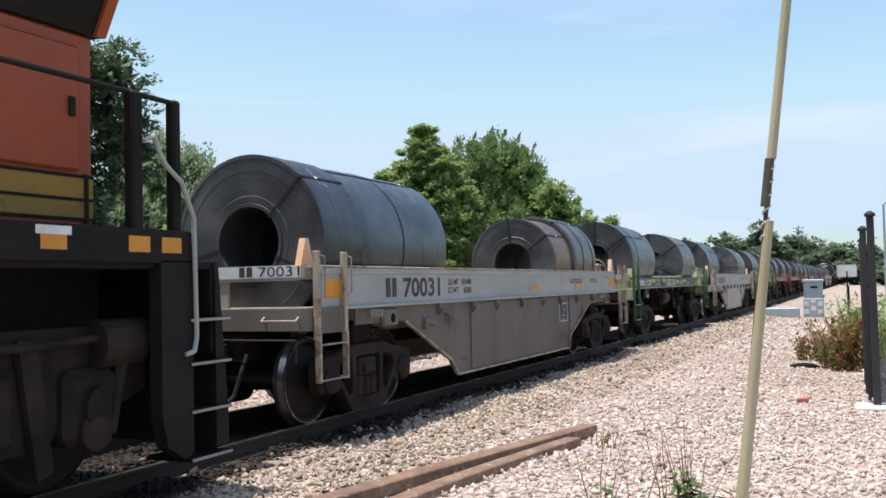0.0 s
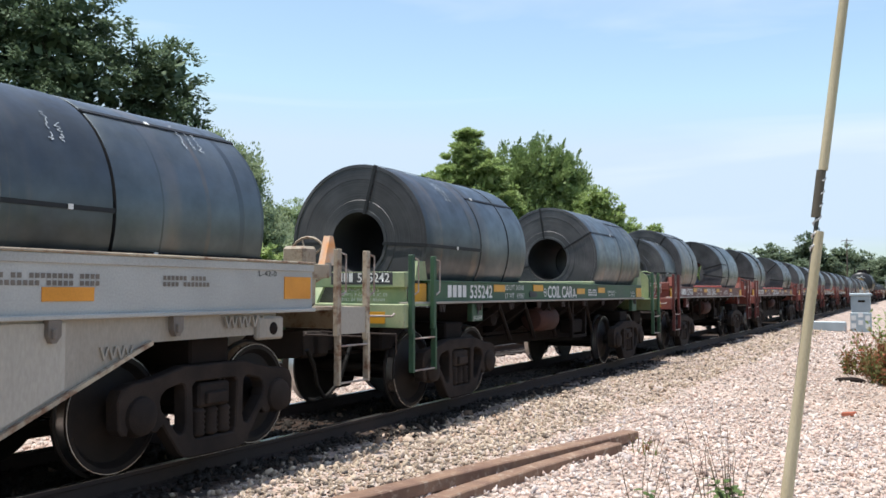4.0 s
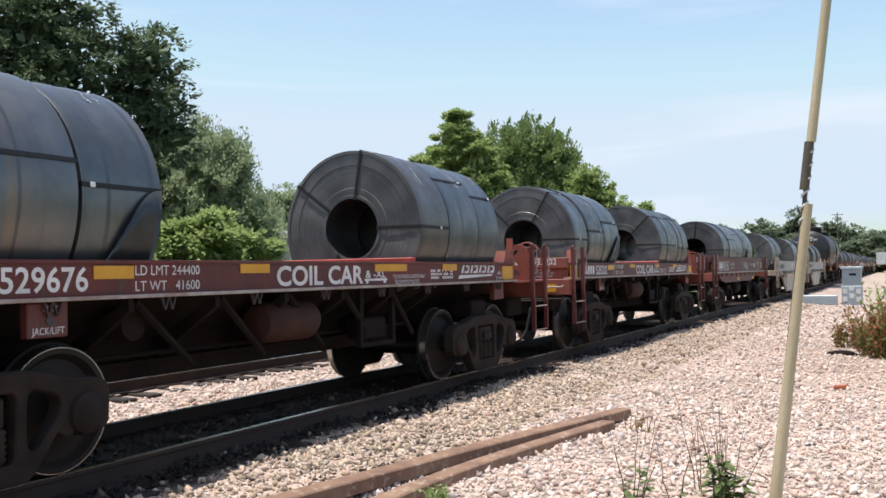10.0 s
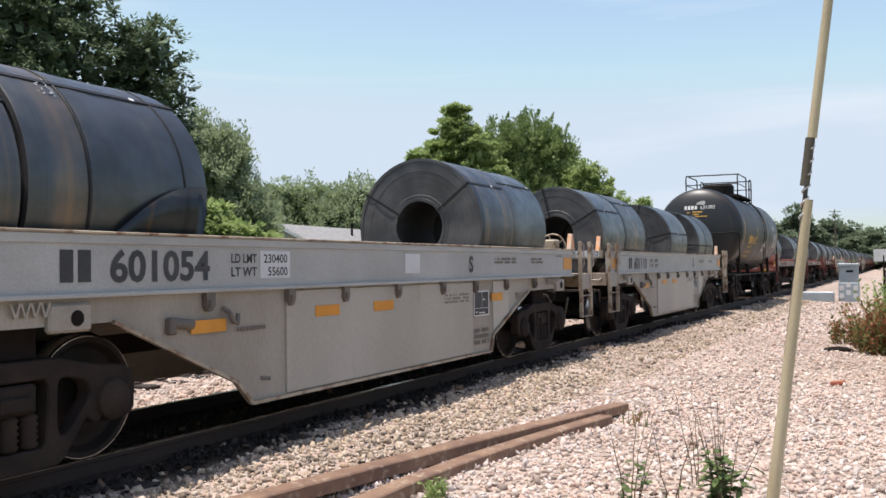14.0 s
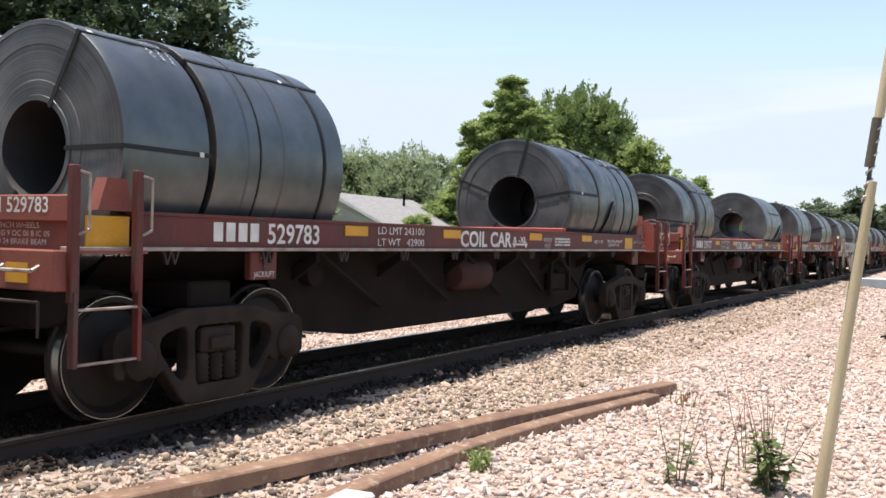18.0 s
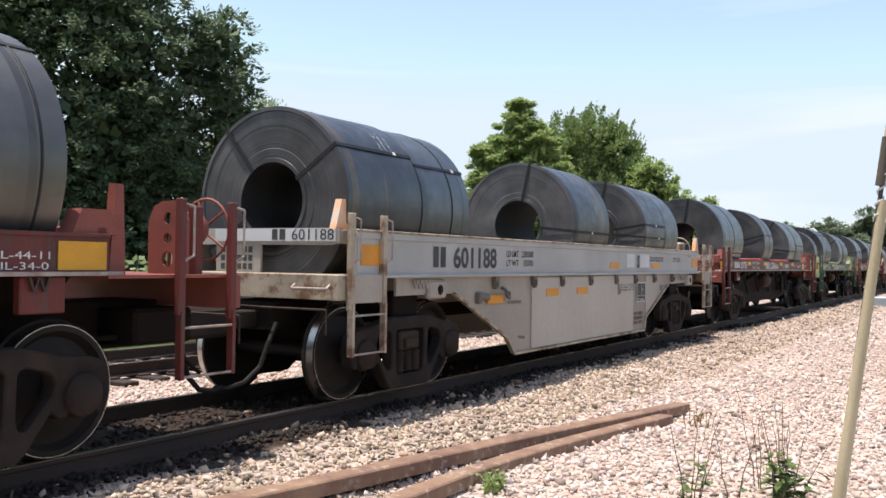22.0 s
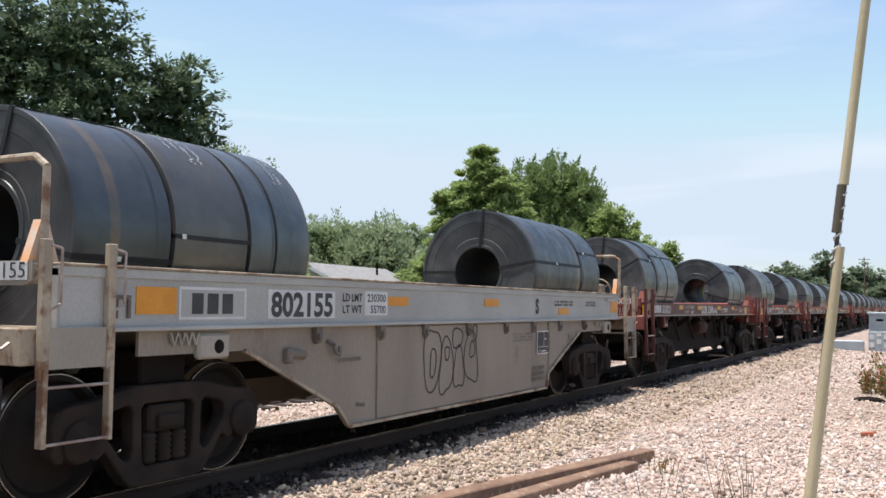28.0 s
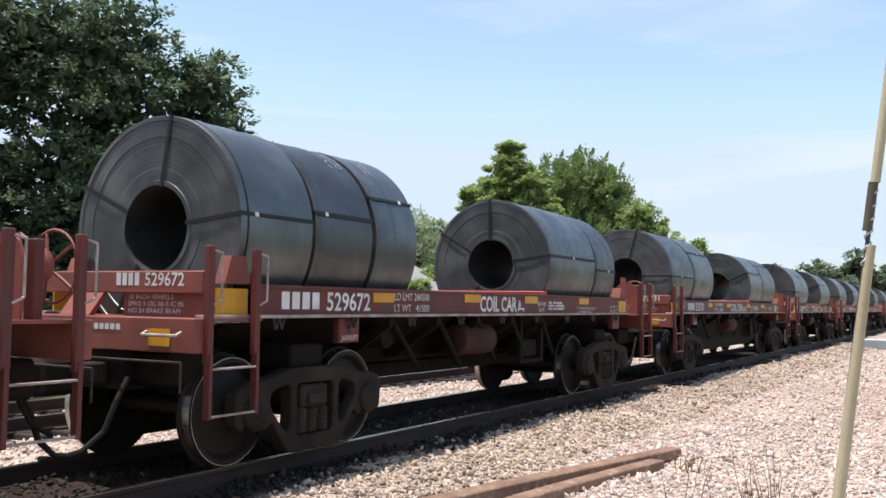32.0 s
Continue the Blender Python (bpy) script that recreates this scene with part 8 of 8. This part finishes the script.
def rail_fence():
    f = empty("rail_fence", "weathered dark post and rail fence on the grass", "fence")
    bm0 = bm_new(); box(bm0, -0.06, 0.06, -0.06, 0.06, -0.5, 0.85, 0.01)
    me = None
    for k in range(16):
        if me is None:
            p = part("post", bm0, POLEWOOD, f); me = p.data
        else:
            p = new("post", me); p.parent = f
        p.location = (8 + 2.2 * k, 15.6, 0)
    for z in (0.1, 0.45, 0.75):
        bm = bm_new(); box(bm, 8, 41, 15.52, 15.56, z - 0.06, z + 0.06)
        part("fence_rail", bm, POLEWOOD, f)


rail_fence()


def lying_rails():
    """Two old steel beams left on the gravel, side by side."""
    for (xa, ya), (xb, yb), w in (((11.12, 3.12), (3.4, 4.5), 0.2), ((10.3, 3.08), (4.0, 3.58), 0.18)):
        length = math.hypot(xb - xa, yb - ya)
        bm = bm_new()
        rings = []
        for k in range(13):
            u = k / 12
            sag = 0.018 * math.sin(u * 7 + w * 40) - (0.2 * math.sin(math.pi * u) if w < 0.19 else 0.0)
            rings.append([bm.verts.new((length * u, sag + a, b)) for a, b in ((-w / 2, 0.0), (w / 2, 0.0), (w / 2, 0.098), (w / 2 - 0.012, 0.11), (-w / 2 + 0.012, 0.11), (-w / 2, 0.098))])
        for p, q in zip(rings, rings[1:]):
            for m in range(6):
                bm.faces.new((p[m], q[m], q[(m + 1) % 6], p[(m + 1) % 6]))
        bm.faces.new(rings[0]); bm.faces.new(rings[-1][::-1])
        bmesh.ops.recalc_face_normals(bm, faces=bm.faces[:])
        o = part("old_beam", bm, OLD_RAIL)
        tagged(o, "weathered rust-brown beam lying on the gravel", "beam", "discarded beams")
        ang = math.degrees(math.atan2(yb - ya, xb - xa))
        za, zb = float(ground_z(xa, ya)), float(ground_z(xb, yb))
        o.matrix_basis = pose(xa, ya, za + 0.005, 0, -math.degrees(math.atan2(zb - za, length)), ang)
    bm = bm_new(); box(bm, -0.25, 0.25, -0.12, 0.12, 0, 0.14, 0.02)
    o = part("concrete_block", bm, CONC); tagged(o, "pale broken concrete block on the gravel", "concrete block")
    o.matrix_basis = pose(4.75, 3.4, float(ground_z(4.75, 3.4)), 0, 0, 6)


lying_rails()


def guy_guard():
    """A leaning cable in a split plastic guard, broken in the middle."""
    g = empty("guy_wire_guard", "leaning sun-bleached plastic guard on a twisted cable", "guy wire")
    def p(u):
        a, b = Vector((5.1, 0.622, 0.36)), Vector((5.1, 0.290, 2.95))
        return a + (b - a) * u
    bm = bm_new(); rod(bm, p(-0.29), p(3.2), 0.011, 8)
    part("cable", bm, CABLE, g)
    def tube(u0, u1, r0, r1, mat, nm, lab, off=0.0):
        bm = bm_new()
        rod(bm, p(u0) + Vector((0, off, 0)), p(u1) + Vector((0, off, 0)), r0, 14, r1)
        for f in bm.faces:
            f.smooth = len(f.verts) == 4
        return edged(part(nm, bm, mat, g, lab))
    tube(-0.27, 0.552, 0.036, 0.024, GUARD, "lower_guard", "split beige lower guard", -0.018)
    tube(0.58, 0.675, 0.024, 0.024, GUARD_K, "scorched_section", "dark weathered end of the upper guard", 0.008)
    tube(0.675, 3.2, 0.024, 0.022, GUARD, "upper_guard", "beige upper guard")
    bm = bm_new()
    prev = None
    for k in range(60):
        u = 0.51 + 0.15 * k / 59
        t = k * 0.62
        q = p(u) + Vector((0.016 * math.cos(t), 0.016 * math.sin(t), 0))
        if prev is not None:
            rod(bm, prev, q, 0.006, 5)
        prev = q
    part("wrap", bm, LABEL, g, "white spiral wrap round the cable")
    return g


guy_guard()


def signal_box():
    x, y = 47.3, 2.2
    z = float(ground_z(x, y))
    c = empty("equipment_cabinet", "grey metal equipment cabinet standing beside the track", "cabinet")
    bm = bm_new(); box(bm, -0.45, 0.45, -0.44, 0.44, 0.0, 0.92, 0.02); box(bm, -0.42, 0.42, -0.41, 0.41, 0.92, 1.70, 0.02)
    part("body", bm, BOX, c)
    bm = bm_new(); box(bm, -0.52, 0.5, -0.47, 0.47, 1.70, 1.82, 0.02)
    part("cap", bm, BOX, c)
    for k in range(6):
        bm = bm_new(); yy = -0.3 + 0.3 * (k % 3); zz = 0.2 + 0.36 * (k // 3) + (0.15 if k % 3 == 1 else 0)
        box(bm, -0.462, -0.45, yy - 0.1, yy + 0.1, zz, zz + 0.22)
        part("panel_tag", bm, LABEL, c)
    bm = bm_new(); box(bm, -0.43, -0.42, -0.2, 0.1, 1.4, 1.5)
    part("vent", bm, GRIME, c)
    c.matrix_basis = pose(x, y, z)
    c2 = empty("barrier_beam", "grey steel beam lying beside the cabinet", "beam")
    bm = bm_new(); box(bm, -0.2, 0.2, -0.9, 0.9, 0.05, 0.5, 0.03)
    part("beam", bm, BOX, c2)
    bm = bm_new(); box(bm, -0.15, 0.15, -0.2, 0.2, -0.05, 0.1, 0.02)
    part("foot", bm, GRIME, c2)
    c2.matrix_basis = pose(46.6, 3.7, z, 0, 0, 0)
    s = empty("track_sign", "white rectangular sign on a grey post", "sign")
    bm = bm_new(); rod(bm, (0, 0, 0), (0, 0, 2.2), 0.04)
    part("post", bm, GRIME, s)
    bm = bm_new(); box(bm, -0.02, 0.02, -0.45, 0.45, 1.9, 2.5)
    part("board", bm, LABEL, s)
    s.matrix_basis = pose(50, 0.75, z)
    bm = bm_new(); rod(bm, (0, 0, -0.3), (0, 0, 1.5), 0.04)
    o = part("marker_post", bm, GRIME); tagged(o, "thin grey marker post in the gravel", "post"); o.location = (44, 0.62, z)


signal_box()


def dark_fence():
    f = empty("yard_fence", "dark screened fence with black square posts on concrete", "fence")
    for x, y, h in ((14.6, -0.12, 2.75), (16.2, -0.02, 2.62), (18.0, 0.0, 2.5), (20.4, 0.0, 2.5), (23.0, 0.0, 2.5)):
        bm = bm_new(); box(bm, x - 0.05, x + 0.05, y - 0.05, y + 0.05, -0.45, h - 0.4, 0.01)
        part("post", bm, FENCE, f)
        bm = bm_new(); lathe(bm, [(h - 0.4, 0.075), (h - 0.36, 0.075), (h - 0.32, 0.02)], 12, "z", (x, y, 0))
        part("post_cap", bm, FENCE, f)
    for z in (0.1, 1.35, 1.9):
        bm = bm_new(); box(bm, 14.6, 23, -0.1, -0.06, z - 0.05, z + 0.05)
        part("fence_rail", bm, FENCE, f)
    bm = bm_new()
    vs = []
    for k in range(40):
        x = 14.7 + 8.2 * k / 39
        vs.append((bm.verts.new((x, -0.05 + 0.05 * math.sin(k * 1.3), -0.3)), bm.verts.new((x, -0.06 + 0.02 * math.sin(k * 0.9), 1.75 + 0.1 * math.sin(k * 0.5)))))
    for (a, b), (c, d) in zip(vs, vs[1:]):
        bm.faces.new((a, c, d, b))
    bmesh.ops.solidify(bm, geom=bm.faces[:], thickness=0.01)
    part("screen_cloth", bm, FENCE, f, "black sagging screen cloth")
    bm = bm_new(); box(bm, -0.3, 0.3, -0.35, 0.3, -0.1, 0.07, 0.03)
    o = part("post_footing", bm, CONC); tagged(o, "pale concrete footing at the fence post", "footing"); o.location = (14.6, -0.12, -0.4)


dark_fence()


def weeds(name, x, y, spread, height, blades, mat, label, seed, leafy=0.0, leaf=(0.02, 0.06)):
    rng = np.random.default_rng(seed)
    k = blades
    ang = rng.uniform(0, 2 * math.pi, k)
    rr = spread * np.sqrt(rng.uniform(0, 1, k))
    bx_, by_ = x + rr * np.cos(ang), y + rr * np.sin(ang)
    z = ground_z(bx_, by_)
    h = height * rng.uniform(0.45, 1.0, k)
    lean = rng.normal(0, 0.28, (k, 2)) * h[:, None]
    side = rng.uniform(0, 2 * math.pi, k)
    wd = 0.006 + 0.006 * rng.random(k)
    sx, sy = np.cos(side) * wd, np.sin(side) * wd
    quads = []
    for a, b in ((0.0, 0.55), (0.55, 1.0)):
        p0 = np.stack([bx_ + lean[:, 0] * a ** 2, by_ + lean[:, 1] * a ** 2, z + h * a], 1)
        p1 = np.stack([bx_ + lean[:, 0] * b ** 2, by_ + lean[:, 1] * b ** 2, z + h * b], 1)
        s = np.stack([sx, sy, 0 * sx], 1)
        quads.append(np.stack([p0 - s * (1 - a * 0.6), p0 + s * (1 - a * 0.6), p1 + s * (1 - b * 0.6), p1 - s * (1 - b * 0.6)], 1))
    if leafy:
        m = int(k * leafy)
        i = rng.integers(0, k, m); u = rng.uniform(0.08, 1, m)
        c = np.stack([bx_[i] + lean[i, 0] * u ** 2, by_[i] + lean[i, 1] * u ** 2, z[i] + h[i] * u], 1)
        a = rng.normal(size=(m, 3)); a /= np.linalg.norm(a, axis=1, keepdims=True)
        b = np.cross(a, rng.normal(size=(m, 3))); b /= np.linalg.norm(b, axis=1, keepdims=True)
        s = rng.uniform(*leaf, (m, 1))
        c = c + a * s * 0.5
        quads.append(np.stack([c - a * s * 0.5, c + b * s * 0.25, c + a * s * 0.5, c - b * s * 0.25], 1))
    ob = quads_mesh(name, np.concatenate(quads), mat)
    tagged(ob, label, "weeds", kind="stuff")
    return ob


def weed_plant(x, y, stems, leaves, spread, height, leafy_to, leaf, label, seed):
    """A wild plant: thin bent stalks and broad leaves up their lower part."""
    rng = random.Random(seed)
    w = empty("weed", label, "weed")
    z = float(ground_z(x, y))
    tips = []
    for _ in range(stems):
        a = rng.uniform(0, 2 * math.pi)
        h = height * rng.uniform(0.6, 1.0)
        dx, dy = math.cos(a) * spread * rng.uniform(0.2, 1), math.sin(a) * spread * rng.uniform(0.2, 1)
        pts = [Vector((dx * 0.25, dy * 0.25, -0.02))]
        for k in range(1, 6):
            u = k / 5
            pts.append(Vector((dx * (0.25 + 0.75 * u ** 1.4) + rng.uniform(-0.012, 0.012), dy * (0.25 + 0.75 * u ** 1.4) + rng.uniform(-0.012, 0.012), h * u)))
        bm = bm_new()
        for k, (p, q) in enumerate(zip(pts, pts[1:])):
            rod(bm, p, q, 0.0055 - 0.0008 * k, 5, 0.0047 - 0.0008 * k)
        part("stalk", bm, STALK, w)
        tips.append((pts, h))
    if leaves:
        vs = []
        for _ in range(leaves):
            pts, h = rng.choice(tips)
            u = rng.uniform(0.03, leafy_to) * 5
            k = min(4, int(u))
            p = pts[k].lerp(pts[k + 1], u - k)
            a = rng.uniform(0, 2 * math.pi)
            out = Vector((math.cos(a), math.sin(a), rng.uniform(-0.35, 0.6))).normalized()
            side = out.cross(Vector((rng.uniform(-0.5, 0.5), rng.uniform(-0.5, 0.5), 1))).normalized()
            s = leaf * rng.uniform(0.5, 1.25)
            for f0, f1, w0, w1 in ((0, 0.35, 0.05, 0.2), (0.35, 0.7, 0.2, 0.17), (0.7, 1.0, 0.17, 0.02)):
                d0, d1 = Vector((0, 0, -0.25 * s * f0 * f0)), Vector((0, 0, -0.25 * s * f1 * f1))
                vs += [p + out * s * f0 - side * s * w0 + d0, p + out * s * f0 + side * s * w0 + d0, p + out * s * f1 + side * s * w1 + d1, p + out * s * f1 - side * s * w1 + d1]
        tagged(quads_mesh("foliage", [tuple(v) for v in vs], WEED, w), kind="stuff")
    w.location = (x, y, z)
    return w


weed_plant(7.3, 1.25, 13, 210, 0.5, 0.9, 0.55, 0.115, "dark green leafy weed growing through the gravel", 1)
weed_plant(6.95, 1.88, 6, 50, 0.38, 0.7, 0.5, 0.09, "thin weed stalks with a few dark leaves", 2)
weed_plant(7.1, 1.6, 3, 8, 0.22, 0.75, 0.3, 0.06, "bare brown weed stalks in the gravel", 3)
weed_plant(7.7, 1.5, 3, 6, 0.3, 0.9, 0.3, 0.06, "bare brown weed stalks in the gravel", 4)
weeds("weed", 6.5, 3.33, 0.1, 0.18, 24, LEAF_M, "small green weed beside the old rail", 4, 9)
weeds("weed", 10.5, 2.75, 0.16, 0.25, 12, DRY, "dry tuft at the end of the old rail", 5, 3)
weeds("dry_brush", 20.6, 0.3, 0.55, 1.15, 220, DRY, "rust-brown dying brush beside the fence", 6, 12, (0.05, 0.13))
weeds("dry_brush", 22.6, 0.9, 0.5, 0.6, 80, DRY, "rust-brown low brush beside the fence", 7, 20, (0.04, 0.12))
weeds("green_brush", 23.5, -0.1, 0.8, 1.6, 160, LEAF_M, "tall green brush along the fence", 8, 20, (0.05, 0.14))

bm = bm_new(); box(bm, -0.1, 0.1, -0.05, 0.05, 0, 0.06, 0.012)
o = part("brick_fragment", bm, BRICKRED); tagged(o, "broken red brick on the gravel", "brick"); o.matrix_basis = pose(14.9, 0.866, float(ground_z(14.9, 0.866)) + 0.01, 0, 8, 75)
bm = bm_new(); bmesh.ops.create_icosphere(bm, subdivisions=2, radius=0.2)
for v in bm.verts:
    v.co = Vector((v.co.x * 0.8, v.co.y * 1.7, v.co.z * 0.5)) * (1 + 0.2 * noise.noise(v.co * 5))
o = part("dark_stone", bm, GRIME); tagged(o, "dark flat stone on the gravel", "stone"); o.location = (20.6, 1.15, -0.36)


def utility_pole(x, y, h, lamp=False):
    c = empty("street_lamp" if lamp else "utility_pole", "thin grey street lamp beyond the yard" if lamp else "weathered wooden utility pole in the distance", "street lamp" if lamp else "utility pole")
    bm = bm_new(); rod(bm, (0, 0, -0.5), (0, 0, h), 0.14, 8, 0.09)
    part("pole", bm, BOX if lamp else POLEWOOD, c)
    if lamp:
        bm = bm_new(); path_rod(bm, [(0, 0, h), (0, -0.6, h + 0.5), (0, -1.6, h + 0.7)], 0.05)
        part("arm", bm, BOX, c)
        bm = bm_new(); box(bm, -0.12, 0.12, -2.2, -1.5, h + 0.65, h + 0.78, 0.03)
        part("lamp_head", bm, BOX, c)
    else:
        bm = bm_new(); box(bm, -0.06, 0.06, -1.1, 1.1, h - 0.5, h - 0.38)
        part("crossarm", bm, POLEWOOD, c)
    c.location = (x, y, -0.4)


for az, d, h, l in ((3.35, 200, 12.5, 0), (-1.15, 90, 8.2, 1), (-0.35, 150, 8.0, 0)):
    bx, by = at(az, d)
    utility_pole(bx, by, h, bool(l))


# ---- motions ----
def motions():
    for car, x in CARS:
        walk(car, [(0.0, pose(x, TRACK_Y, 0)), (32.0, pose(x - SPEED * 32.0, TRACK_Y, 0))])
    for ob, x, z in COILS:
        m0 = ob.matrix_basis.copy()
        m1 = Matrix.Translation((-SPEED * 32.0, 0, 0)) @ m0
        walk(ob, [(0.0, m0), (32.0, m1)])
    # the wheels roll while their car is near
    step = 80.0
    for car, x in CARS:
        for ws in [o for o in car.children_recursive if o.name.split(".")[0] == "wheelset"]:
            c = ws.location.copy()
            xw = x + ws.parent.location.x + c.x
            t0, t1 = max(0.0, (xw - 16.0) / SPEED), min(32.0, (xw + 1.0) / SPEED)
            if t1 <= 0.1 or t0 >= 31.9:
                continue
            dt = radians(step) * RW / SPEED
            n = max(1, int((t1 - t0) / dt))
            rows = [(t0 + dt * k, pose(c.x, c.y, c.z, 0, -step * k, 0)) for k in range(n + 1)]
            rows = ([(0.0, rows[0][1])] if t0 > 0.05 else []) + rows + ([(32.0, rows[-1][1])] if rows[-1][0] < 31.9 else [])
            walk(ws, rows)


motions()
